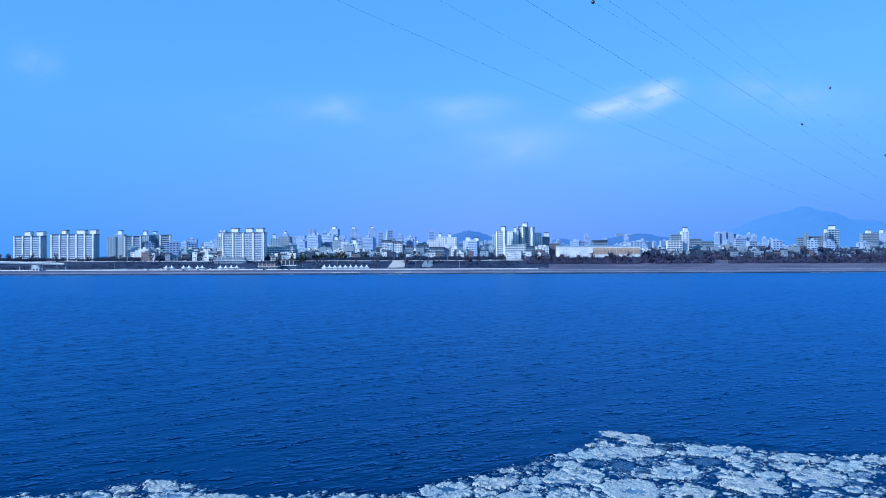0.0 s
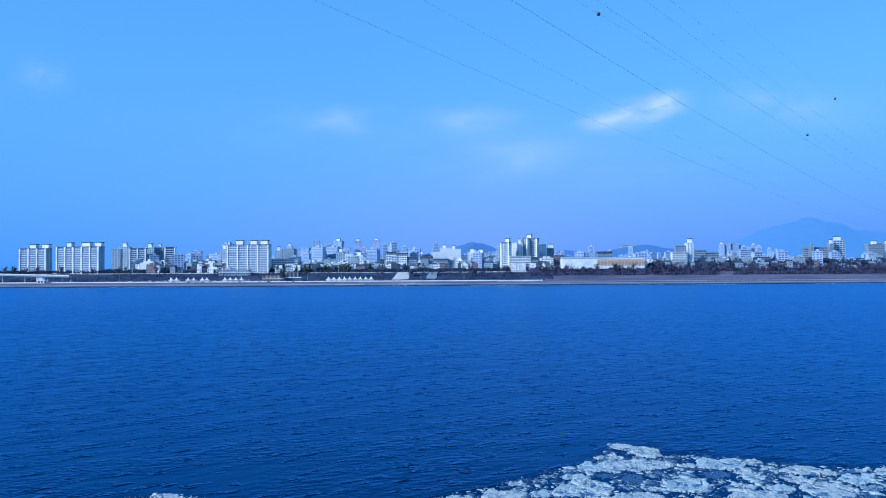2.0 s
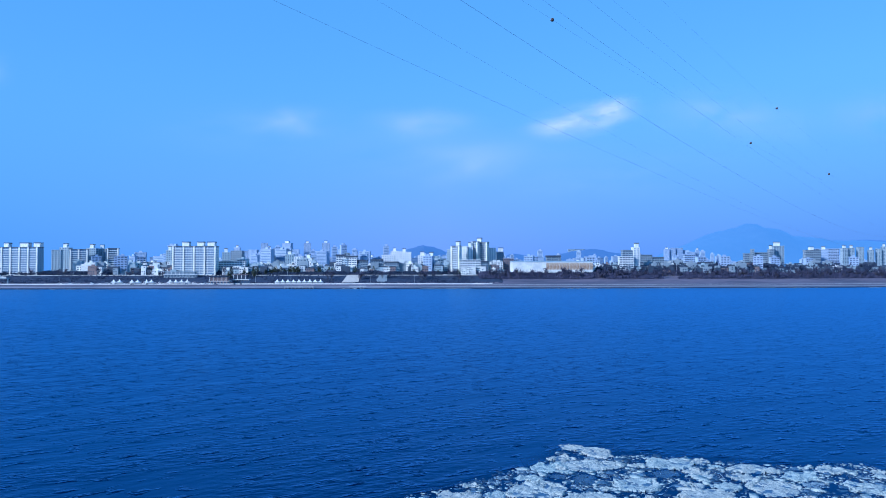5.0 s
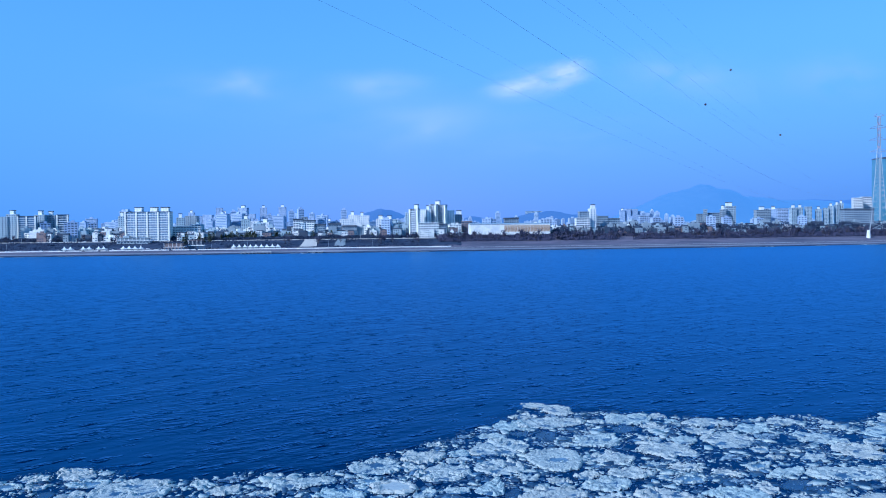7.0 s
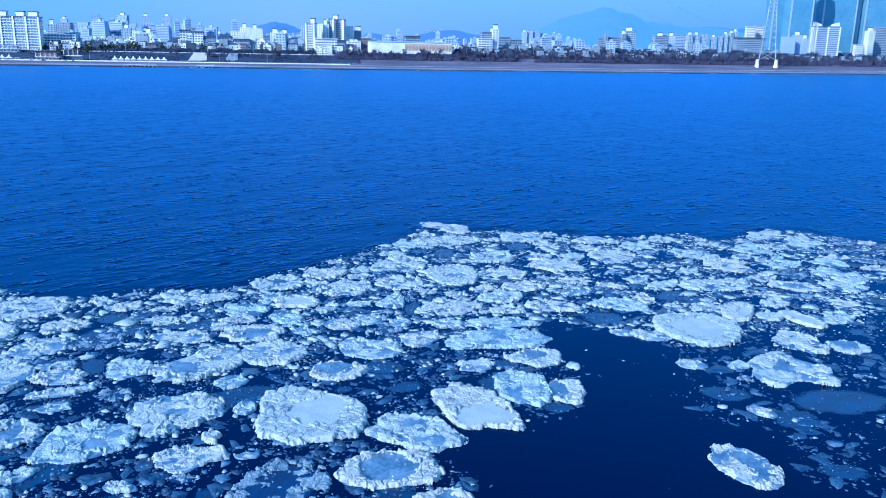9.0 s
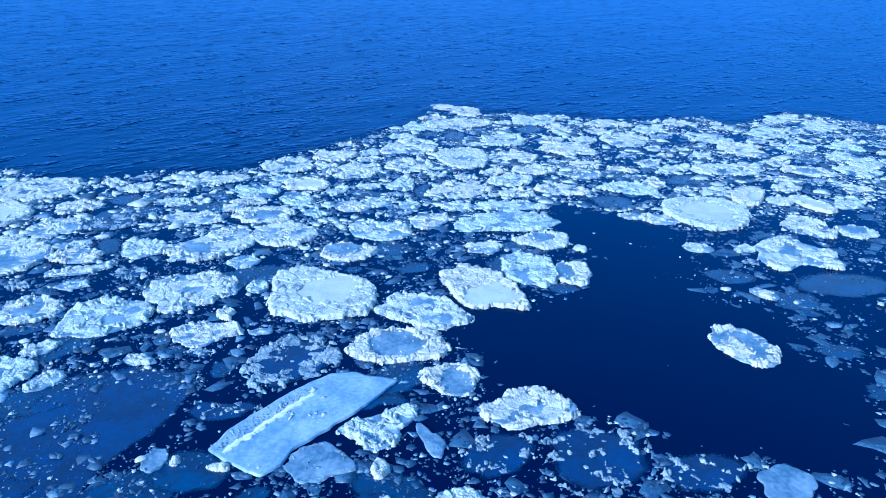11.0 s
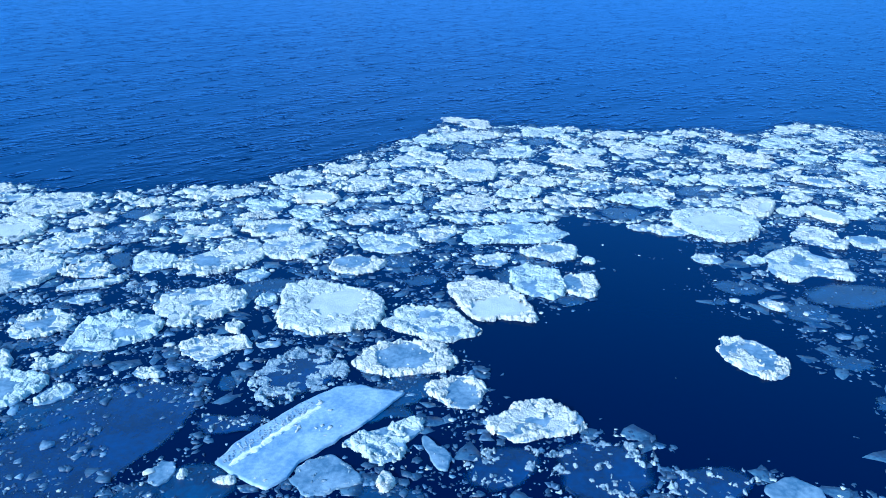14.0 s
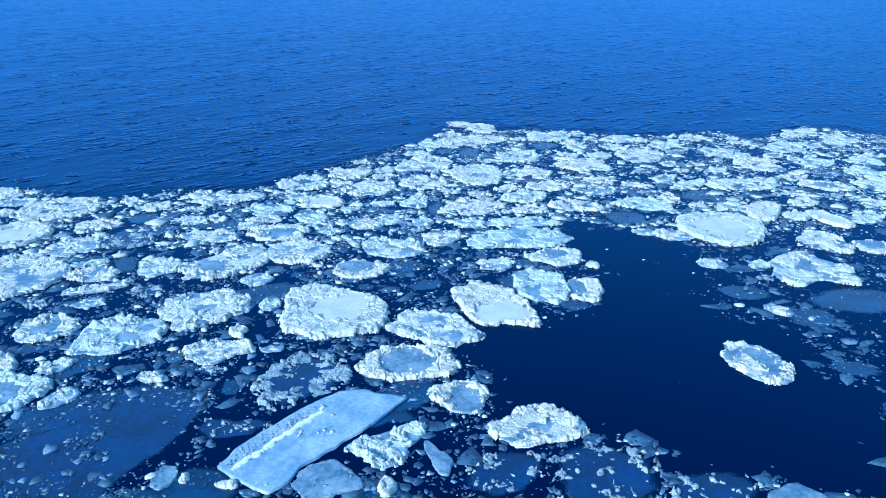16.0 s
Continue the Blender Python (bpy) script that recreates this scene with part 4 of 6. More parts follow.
def marker_ball(lateral, s, z, r=0.42):
    bm = bmesh.new()
    bmesh.ops.create_uvsphere(bm, u_segments=14, v_segments=9, radius=r)
    me = bpy.data.meshes.new("ball")
    bm.to_mesh(me)
    bm.free()
    me.materials.append(BALL)
    me.polygons.foreach_set("use_smooth", [True] * len(me.polygons))
    q = LINE_FROM + LINE_SIDE * lateral + LINE_DIR * s
    ob = thing("marker_ball", pose(q.x, q.y, z), "dark round aircraft warning ball on a cable", "marker ball", "marker balls")
    part("ball", me, ob)
    part("clamp", Soup().bar((-r * 1.3 * LINE_DIR.x, -r * 1.3 * LINE_DIR.y, 0), (r * 1.3 * LINE_DIR.x, r * 1.3 * LINE_DIR.y, 0), r * 0.16, 6).mesh("clamp", STEEL), ob)


for lateral, along, z, r in ((0, 2, 55.7, 0.27), (0, 155, 69.45, 0.36), (0, 121, 54.2, 0.31), (9, 192, 52.5, 0.35)):
    marker_ball(lateral, along, z, r)


# ---- trees along the dike and among the houses ----
def bare_tree(seed, height, spread):
    rng = random.Random(seed)
    ob = thing("tree", pose(0, -600, 0), "bare brown winter tree on the dike", "tree", "bare trees on the far bank")
    trunk = Soup().bar((0, 0, -0.6), (0, 0, height * 0.35), 0.30, 6, 0.20)
    twigs = Soup()
    for _ in range(11):
        z0 = height * rng.uniform(0.2, 0.6)
        a = rng.uniform(0, 6.283)
        reach = spread * rng.uniform(0.35, 0.8)
        tip = Vector((math.cos(a) * reach, math.sin(a) * reach, min(height * 0.97, z0 + height * rng.uniform(0.25, 0.5))))
        base = Vector((0, 0, z0 * 0.7))
        trunk.bar(base, tip, 0.13, 4, 0.05)
        for _ in range(9):
            p = base.lerp(tip, rng.uniform(0.35, 1.0))
            q = p + Vector((rng.gauss(0, 0.9), rng.gauss(0, 0.9), rng.uniform(0.5, 2.6)))
            side = Vector((rng.uniform(-1, 1), rng.uniform(-1, 1), 0)).normalized() * rng.uniform(0.25, 0.55)
            k = len(twigs.v)
            twigs.v += [tuple(p), tuple(p.lerp(q, 0.6) + side), tuple(q), tuple(p.lerp(q, 0.6) - side)]
            twigs.f += [(k, k + 1, k + 2), (k, k + 2, k + 3)]
    part("trunk", trunk.mesh("trunk", BARK), ob)
    part("crown", twigs.mesh("crown", TWIG), ob, "crown of fine bare twigs", kind="stuff")
    return ob


def evergreen(seed, height, spread):
    rng = random.Random(seed)
    ob = thing("evergreen_tree", pose(0, -600, 0), "dark green bushy pine on the dike", "tree", "evergreen trees on the far bank")
    part("trunk", Soup().bar((0, 0, -0.5), (0, 0, height * 0.6), 0.28, 6, 0.15).mesh("trunk", BARK), ob)
    s = Soup()
    for _ in range(150):
        t = rng.uniform(0.18, 1.0)
        a = rng.uniform(0, 6.283)
        r = spread * (1.05 - t) ** 0.7 * rng.uniform(0.3, 1.0)
        c = Vector((math.cos(a) * r, math.sin(a) * r, height * t))
        n = Vector((rng.gauss(0, 1), rng.gauss(0, 1), rng.gauss(0, 1))).normalized()
        u = n.orthogonal().normalized() * rng.uniform(0.35, 0.8)
        v = n.cross(u)
        k = len(s.v)
        s.v += [tuple(c + u), tuple(c + v * 0.7), tuple(c - u), tuple(c - v)]
        s.f.append((k, k + 1, k + 2, k + 3))
    part("crown", s.mesh("crown", EVERGREEN), ob, "clumps of dark needles", kind="stuff")
    return ob


def plant(protos, spots):
    used = set()
    for i, (x, y, turn) in enumerate(spots):
        k = i % len(protos)
        m = pose(x, y, ground_z(x, y) + 0.3, 0, 0, turn)
        if k in used:
            copy_thing(protos[k], m)
        else:
            protos[k].matrix_basis = m
            used.add(k)


tree_rng = random.Random(21)
def spots(x0, x1, o0, o1, count):
    out = []
    for _ in range(count):
        x = tree_rng.uniform(x0, x1)
        out.append((x, bank_y(x) + tree_rng.uniform(o0, o1), tree_rng.uniform(0, 360)))
    return out


plant([bare_tree(s, h, w) for s, h, w in ((1, 12, 6), (2, 10, 6.5), (3, 13, 6), (4, 9, 5.5), (5, 11, 7))],
      spots(120, 780, 158, 176, 130) + spots(780, 1300, 158, 176, 80) + spots(-120, 120, 150, 168, 14) + spots(120, 1250, 200, 240, 40) + spots(-700, -200, 160, 200, 16))
plant([evergreen(s, h, w) for s, h, w in ((11, 8, 3.2), (12, 10.5, 4.2), (13, 7, 3.4), (14, 12, 4.8))], spots(-190, -85, 192, 204, 30) + spots(-230, -190, 150, 190, 10) + spots(120, 560, 198, 225, 16) + spots(560, 1250, 198, 230, 14) + spots(-60, 120, 196, 206, 6))


def scrub(name, x0, x1, o0, o1, count, low, high, mat, label, bare):
    """Undergrowth: many fine upright sprays of twigs, in clumps of their own height."""
    rng = np.random.default_rng(31)
    x, o = rng.uniform(x0, x1, count), rng.uniform(o0, o1, count)
    grow = np.array([noise.noise((a * 0.02, b * 0.05, 7)) for a, b in zip(x, o)])
    clump = np.array([noise.noise((a * 0.045, 3, 1)) + 0.6 * noise.noise((a * 0.16, b * 0.1, 4)) for a, b in zip(x, o)])
    keep = grow > bare
    x, o, clump = x[keep], o[keep], clump[keep]
    m = len(x)
    y = np.interp(x, [p[0] for p in BANK], [p[1] for p in BANK]) + o
    z = np.interp(o, [p[0] for p in PROFILE], [p[1] for p in PROFILE])
    h = rng.uniform(low, high, m) * (0.70 + 0.65 * (0.5 + clump))
    w, a, lean = rng.uniform(0.35, 1.1, m), rng.uniform(-0.8, 0.8, m), rng.uniform(-0.9, 0.9, m)
    foot = z + np.maximum(0.0, h - 1.5) * rng.uniform(0.0, 0.9, m)
    top = np.minimum(z + h, foot + rng.uniform(1.2, 3.6, m))
    mid = foot + (top - foot) * 0.6
    V = np.stack([np.stack([x, y, foot], 1), np.stack([x + w * np.cos(a) + lean * 0.6, y + w * np.sin(a), mid], 1), np.stack([x + lean, y, top], 1),
                  np.stack([x - w * np.cos(a) + lean * 0.6, y - w * np.sin(a), mid], 1)], 1).reshape(-1, 3)
    F = np.arange(4 * m).reshape(-1, 4)
    me = bpy.data.meshes.new(name)
    me.vertices.add(4 * m)
    me.vertices.foreach_set("co", V.ravel())
    me.loops.add(4 * m)
    me.loops.foreach_set("vertex_index", F.ravel().astype(np.int32))
    me.polygons.add(m)
    me.polygons.foreach_set("loop_start", np.arange(0, 4 * m, 4, dtype=np.int32))
    me.polygons.foreach_set("loop_total", np.full(m, 4, dtype=np.int32))
    me.update(calc_edges=True)
    me.materials.append(mat)
    tagged(new(name, me), label, "scrub", kind="stuff")


scrub("scrub", 110, 1500, 157, 184, 70000, 2.8, 5.8, TWIG, "brown leafless scrub and young trees along the dike", -0.40)
scrub("hedge", -1000, 300, 197, 206, 24000, 2.6, 5.6, HEDGE, "dark hedge and trees along the road on the dike", -0.22)
scrub("grove", 60, 300, 204, 300, 9000, 4.0, 9.0, HEDGE, "dark trees among the houses behind the dike road", 0.0)
scrub("wood", 280, 1400, 198, 250, 90000, 8.5, 15.5, HEDGE, "dark band of trees behind the dike road", -0.14)
scrub("thicket", -240, 70, 184, 200, 9000, 2.2, 5.5, HEDGE, "dark thicket below the dike road", -0.12)
scrub("copse", -520, -220, 200, 216, 8000, 2.6, 6.8, HEDGE, "dark copse in front of the apartment blocks", 0.0)
scrub("reed", -600, 140, 125, 178, 9000, 0.6, 2.4, HEDGE, "low dark brush on the dike slope", -0.1)


def guard_wall():
    """Pale concrete wall along the road."""
    s = Soup()
    xs = list(range(-1000, 1300, 25))
    for i, (x0, x1) in enumerate(zip(xs, xs[1:])):
        y0, y1 = bank_y(x0) + 180, bank_y(x1) + 180
        z0, z1 = ground_z(x0, y0), ground_z(x1, y1)
        s.add([(x0, y0, z0 - 1), (x1 - 0.6, y1, z1 - 1), (x1 - 0.6, y1 + 0.5, z1 - 1), (x0, y0 + 0.5, z0 - 1), (x0, y0, z0 + 1.3), (x1 - 0.6, y1, z1 + 1.3), (x1 - 0.6, y1 + 0.5, z1 + 1.3), (x0, y0 + 0.5, z0 + 1.3)],
              [(0, 3, 2, 1), (4, 5, 6, 7), (0, 1, 5, 4), (1, 2, 6, 5), (2, 3, 7, 6), (3, 0, 4, 7)])
    tagged(new("wall_dike", s.mesh("wall_dike", PAVING)), "low pale concrete wall along the dike road", "wall", kind="structure")


guard_wall()


def river_wall():
    s = Soup()
    xs = list(range(-700, 121, 20))
    for x0, x1 in zip(xs, xs[1:]):
        y0, y1 = bank_y(x0) + 102, bank_y(x1) + 102
        z0, z1 = ground_z(x0, y0), ground_z(x1, y1)
        s.add([(x0, y0, z0 - 1), (x1, y1, z1 - 1), (x1, y1 + 0.6, z1 - 1), (x0, y0 + 0.6, z0 - 1), (x0, y0, z0 + 1.5), (x1, y1, z1 + 1.5), (x1, y1 + 0.6, z1 + 1.5), (x0, y0 + 0.6, z0 + 1.5)],
              [(0, 3, 2, 1), (4, 5, 6, 7), (0, 1, 5, 4), (1, 2, 6, 5), (2, 3, 7, 6), (3, 0, 4, 7)])
    tagged(new("wall_promenade", s.mesh("wall_promenade", WHITE)), "low pale concrete wall along the riverside path", "wall", kind="structure")


river_wall()


# ---- riverside park: viaduct, tents, pavilion, cars, poles, boats ----
def viaduct():
    ob = thing("viaduct", pose(0, 0, 0), "pale concrete road viaduct on round piers", "viaduct")
    xs = list(range(-1000, -469, 30))
    deck, rail = Soup(), Soup()
    for x0, x1 in zip(xs, xs[1:]):
        y0, y1 = bank_y(x0) + 118, bank_y(x1) + 118
        z0, z1 = 15.5 - max(0, x0 + 600) * 0.03, 15.5 - max(0, x1 + 600) * 0.03
        for s, h0, h1, w0, w1 in ((deck, -1.8, 0, 0, 11), (rail, 0.0, 1.0, 0, 0.4)):
            s.add([(x0, y0 + w0, z0 + h0), (x1, y1 + w0, z1 + h0), (x1, y1 + w1, z1 + h0), (x0, y0 + w1, z0 + h0), (x0, y0 + w0, z0 + h1), (x1, y1 + w0, z1 + h1), (x1, y1 + w1, z1 + h1), (x0, y0 + w1, z0 + h1)],
                  [(0, 3, 2, 1), (4, 5, 6, 7), (0, 1, 5, 4), (1, 2, 6, 5), (2, 3, 7, 6), (3, 0, 4, 7)])
    part("deck", deck.mesh("deck", GREY), ob)
    part("parapet", rail.mesh("parapet", WHITE), ob)
    pier = Soup().bar((0, 0, -13), (0, 0, 0), 1.1, 10).mesh("pier", GREY)
    for x in xs[::1]:
        part("pier", pier, ob, "", (x, bank_y(x) + 123, 13.6 - max(0, x + 600) * 0.03))


viaduct()


def tent(x, off, size, proto=[]):
    y = bank_y(x) + off
    m = pose(x, y, ground_z(x, y) + 0.4)
    if proto:
        return copy_thing(proto[0], m)
    ob = thing("tent", m, "white peaked canvas event tent", "tent", "riverside tents")
    h = size / 2
    s = Soup().add([(-h, -h, 2.6), (h, -h, 2.6), (h, h, 2.6), (-h, h, 2.6), (-h * 0.35, -h * 0.35, 4.0), (h * 0.35, -h * 0.35, 4.0), (h * 0.35, h * 0.35, 4.0), (-h * 0.35, h * 0.35, 4.0), (0, 0, 6.4)],
                   [(0, 1, 5, 4), (1, 2, 6, 5), (2, 3, 7, 6), (3, 0, 4, 7), (4, 5, 8), (5, 6, 8), (6, 7, 8), (7, 4, 8), (0, 3, 2, 1)])
    part("canopy", s.mesh("canopy", CANVAS), ob)
    part("side_wall", Soup().box(-h, h, h - 0.15, h, 0, 2.6).mesh("side_wall", CANVAS), ob)
    pole = Soup().bar((0, 0, -0.3), (0, 0, 2.6), 0.12, 6).mesh("pole", STEEL)
    for sx in (-1, 1):
        for sy in (-1, 1):
            part("pole", pole, ob, "", (sx * (h - 0.2), sy * (h - 0.2), 0))
    proto.append(ob)


for i in range(9):
    tent(-152 + i * 6.8, 112, 6.6)
for x in (-352, -345, -330, -323, -312, -306, -283, -276, -269, -262):
    tent(x, 104, 6.6)


def car(x, off, turn, dark, protos={}):
    y = bank_y(x) + off
    m = pose(x, y, ground_z(x, y) + 0.42, 0, 0, turn)
    if dark in protos:
        return copy_thing(protos[dark], m)
    ob = thing("car", m, "small dark car with black tyres" if dark else "small white car with black tyres", "car", "cars on the far bank")
    paint = DARKCAR if dark else CARPAINT
    s = Soup().add([(-2.2, -0.85, 0.3), (2.2, -0.85, 0.3), (2.2, 0.85, 0.3), (-2.2, 0.85, 0.3), (-2.15, -0.85, 0.95), (2.1, -0.85, 0.85), (2.1, 0.85, 0.85), (-2.15, 0.85, 0.95)],
                   [(0, 3, 2, 1), (4, 5, 6, 7), (0, 1, 5, 4), (1, 2, 6, 5), (2, 3, 7, 6), (3, 0, 4, 7)])
    part("body", s.mesh("body", paint), ob)
    s = Soup().add([(-1.7, -0.78, 0.9), (1.1, -0.78, 0.86), (1.1, 0.78, 0.86), (-1.7, 0.78, 0.9), (-1.3, -0.65, 1.5), (0.4, -0.65, 1.5), (0.4, 0.65, 1.5), (-1.3, 0.65, 1.5)],
                   [(4, 5, 6, 7), (0, 1, 5, 4), (1, 2, 6, 5), (2, 3, 7, 6), (3, 0, 4, 7)])
    part("cabin", s.mesh("cabin", WINDOW), ob)
    wheel = Soup().bar((0, -0.1, 0), (0, 0.1, 0), 0.33, 10).mesh("wheel", DARKROOF)
    for sx in (-1.35, 1.35):
        for sy in (-0.8, 0.8):
            part("wheel", wheel, ob, "", (sx, sy, 0.33))
    protos[dark] = ob


car_rng = random.Random(77)
for _ in range(46):
    car(car_rng.uniform(-420, -190), car_rng.uniform(92, 128), car_rng.choice((0, 8, 90)), car_rng.random() < 0.3)
for _ in range(64):
    car(car_rng.uniform(-430, -230), car_rng.choice((118, 124, 131, 138)), car_rng.choice((84, 90, 96)), car_rng.random() < 0.2)
for _ in range(50):
    car(car_rng.uniform(-560, 1000), car_rng.uniform(184, 193), car_rng.choice((0, 180)) + 1, car_rng.random() < 0.3)


def pavilion(x, off, w, d, h, roof_mat, wall_mat, label):
    y = bank_y(x) + off
    ob = thing("pavilion", pose(x, y, ground_z(x, y)), label, "pavilion")
    part("wall", Soup().box(-w / 2 + 1, w / 2 - 1, -d / 2 + 1, d / 2 - 1, -1, h * 0.45).mesh("wall", wall_mat), ob)
    part("upper_wall", Soup().box(-w / 2 + 1.5, w / 2 - 3, -d / 2 + 1.5, d / 2 - 1, h * 0.52, h).mesh("upper_wall", wall_mat), ob)
    part("terrace", Soup().box(-w / 2, w / 2, -d / 2, d / 2, h * 0.45, h * 0.52).mesh("terrace", WHITE), ob)
    part("roof", Soup().box(-w / 2, w / 2 - 1, -d / 2 + 0.5, d / 2, h, h + 0.6).mesh("roof", roof_mat), ob)
    band = Soup()
    for i in range(int(w / 4)):
        band.box(-w / 2 + 2.5 + i * 4, -w / 2 + 4.9 + i * 4, -d / 2 + 0.85, -d / 2 + 1.1, 0.8, h * 0.38)
    part("window_band", band.mesh("window_band", WINDOW), ob, kind="stuff")
    post = Soup().box(-0.2, 0.2, -0.2, 0.2, 0, h * 0.48).mesh("post", WHITE)
    for i in range(int(w / 5)):
        part("post", post, ob, "", (-w / 2 + 1 + i * 5, -d / 2 + 0.3, h * 0.52))


pavilion(-222, 108, 26, 12, 9, DARKROOF, BRICK, "two-storey brown riverside restaurant with a white terrace")
pavilion(-198, 120, 20, 12, 12, BRICK, DARKROOF, "dark red riverside restaurant")
pavilion(-288, 172, 44, 12, 7, PALE, GREY, "long low shelter with a pale flat roof")
pavilion(-516, 100, 12, 8, 8, DARKROOF, WHITE, "small white boathouse with a dark roof")


def ramp_steps(x, off, w, label, mat=PAVING):
    """Pale concrete steps down the dike."""
    y = bank_y(x) + off
    ob = thing("steps", pose(x, y, ground_z(x, y)), label, "steps")
    n = 12
    for k in range(n):
        part("step", Soup().box(-w / 2 + k * 0.5, w / 2, 0, 3.2, -0.5, 0.75).mesh("step", mat), ob, "", (0, 3.0 * k, 0.85 * k))


ramp_steps(-62, 140, 22, "broad pale concrete steps down the dike")
ramp_steps(-22, 140, 16, "grey concrete steps down the dike", GREY)


def jetty(x, w):
    y = bank_y(x)
    ob = thing("jetty", pose(x, y - 2, 0), "pale concrete jetty on short piles at the shore", "jetty")
    part("deck", Soup().box(-w / 2, w / 2, -4, 3, 2.0, 2.6).mesh("deck", PAVING), ob)
    pile = Soup().bar((0, 0, -2), (0, 0, 2.0), 0.5, 8).mesh("pile", GREY)
    for i in range(int(w / 4) + 1):
        part("pile", pile, ob, "", (-w / 2 + i * 4, -3.4, 0))
    post = Soup().bar((0, 0, 2.6), (0, 0, 3.8), 0.08, 5).mesh("rail_post", STEEL)
    for i in range(int(w / 3) + 1):
        part("rail_post", post, ob, "", (-w / 2 + i * 3, -3.8, 0))
    part("rail", Soup().bar((-w / 2, -3.8, 3.8), (w / 2, -3.8, 3.8), 0.08, 5).mesh("rail", STEEL), ob)


jetty(-110, 32)
jetty(-45, 18)


def pole(x, off, h, proto=[]):
    y = bank_y(x) + off
    m = pose(x, y, ground_z(x, y))
    if proto:
        return copy_thing(proto[0], m)
    ob = thing("street_lamp", m, "tall grey steel street lamp", "street lamp", "street lamps on the far bank")
    part("mast", Soup().bar((0, 0, -0.5), (0, 0, h), 0.22, 6, 0.12).mesh("mast", STEEL), ob)
    part("arm", Soup().bar((0, 0, h), (2.2, 0, h + 0.5), 0.1, 5).mesh("arm", STEEL), ob)
    part("lamp_head", Soup().box(1.8, 2.8, -0.2, 0.2, h + 0.3, h + 0.6).mesh("lamp_head", PALE), ob)
    proto.append(ob)


for x in range(-540, 1100, 55):
    pole(x + 7 * math.sin(x), 181, 12)
for x in (-470, -400, -250, -170, -128, -33, 20):
    pole(x, 60, 12)


def boat(x, off, proto=[]):
    y = bank_y(x) + off
    m = pose(x, y, -0.1, 0, 0, 4) @ Matrix.Scale(0.6, 4)
    if proto:
        return copy_thing(proto[0], m)
    ob = thing("boat", m, "small white moored motor boat", "boat", "boats at the far shore")
    s = Soup().add([(-4, -1.2, 1.2), (2.5, -1.3, 1.2), (5, 0, 1.5), (2.5, 1.3, 1.2), (-4, 1.2, 1.2), (-3.6, -0.7, -0.4), (2, -0.7, -0.4), (3.6, 0, -0.2), (2, 0.7, -0.4), (-3.6, 0.7, -0.4)],
                   [(0, 1, 2, 3, 4), (9, 8, 7, 6, 5), (0, 5, 6, 1), (1, 6, 7, 2), (2, 7, 8, 3), (3, 8, 9, 4), (4, 9, 5, 0)])
    part("hull", s.mesh("hull", CANVAS), ob)
    part("cabin", Soup().box(-2.2, 1.2, -0.9, 0.9, 1.2, 2.7).mesh("cabin", PALE), ob)
    proto.append(ob)


for x in (-520, -60, -48, 312, 438, 642):
    boat(x, -6)


def shore_ice():
    rng = random.Random(8)
    s = Soup()
    for _ in range(420):
        x = rng.uniform(-600, 1150)
        if noise.noise((x * 0.012, 4, 0)) < 0.02:
            continue
        y = bank_y(x) - rng.uniform(2, 12)
        n, r = 7, rng.uniform(0.8, 3.2)
        ring = [(x + math.cos(6.283 * i / n) * r * rng.uniform(0.7, 1.5), y + math.sin(6.283 * i / n) * r * rng.uniform(0.5, 1.0)) for i in range(n)]
        k = len(s.v)
        s.v += [(px_, py_, -0.1) for px_, py_ in ring] + [(px_, py_, 0.35) for px_, py_ in ring]
        s.f.append(tuple(range(k + n, k + 2 * n)))
        s.f += [(k + i, k + (i + 1) % n, k + n + (i + 1) % n, k + n + i) for i in range(n)]
    tagged(new("shore_ice", s.mesh("shore_ice", FROST)), "broken white ice along the far shore", "shore ice", kind="stuff")


shore_ice()


# ---- ice ----
def lump_shapes(count, subdiv, seed):
    out = []
    for k in range(count):
        bm = bmesh.new()
        bmesh.ops.create_icosphere(bm, subdivisions=subdiv, radius=1.0)
        for v in bm.verts:
            n = noise.noise(v.co * 1.3 + Vector((seed + k * 7.7, 0, 0))) * 0.42 + noise.noise(v.co * 3.1 + Vector((0, seed + k * 3.1, 0))) * 0.22
            v.co *= 1.0 + 1.5 * n
        out.append((np.array([v.co[:] for v in bm.verts]), np.array([[v.index for v in f.verts] for f in bm.faces])))
        bm.free()
    return out


LUMPS = lump_shapes(10, 1, 50.0)
ICE_RNG = np.random.default_rng(7)


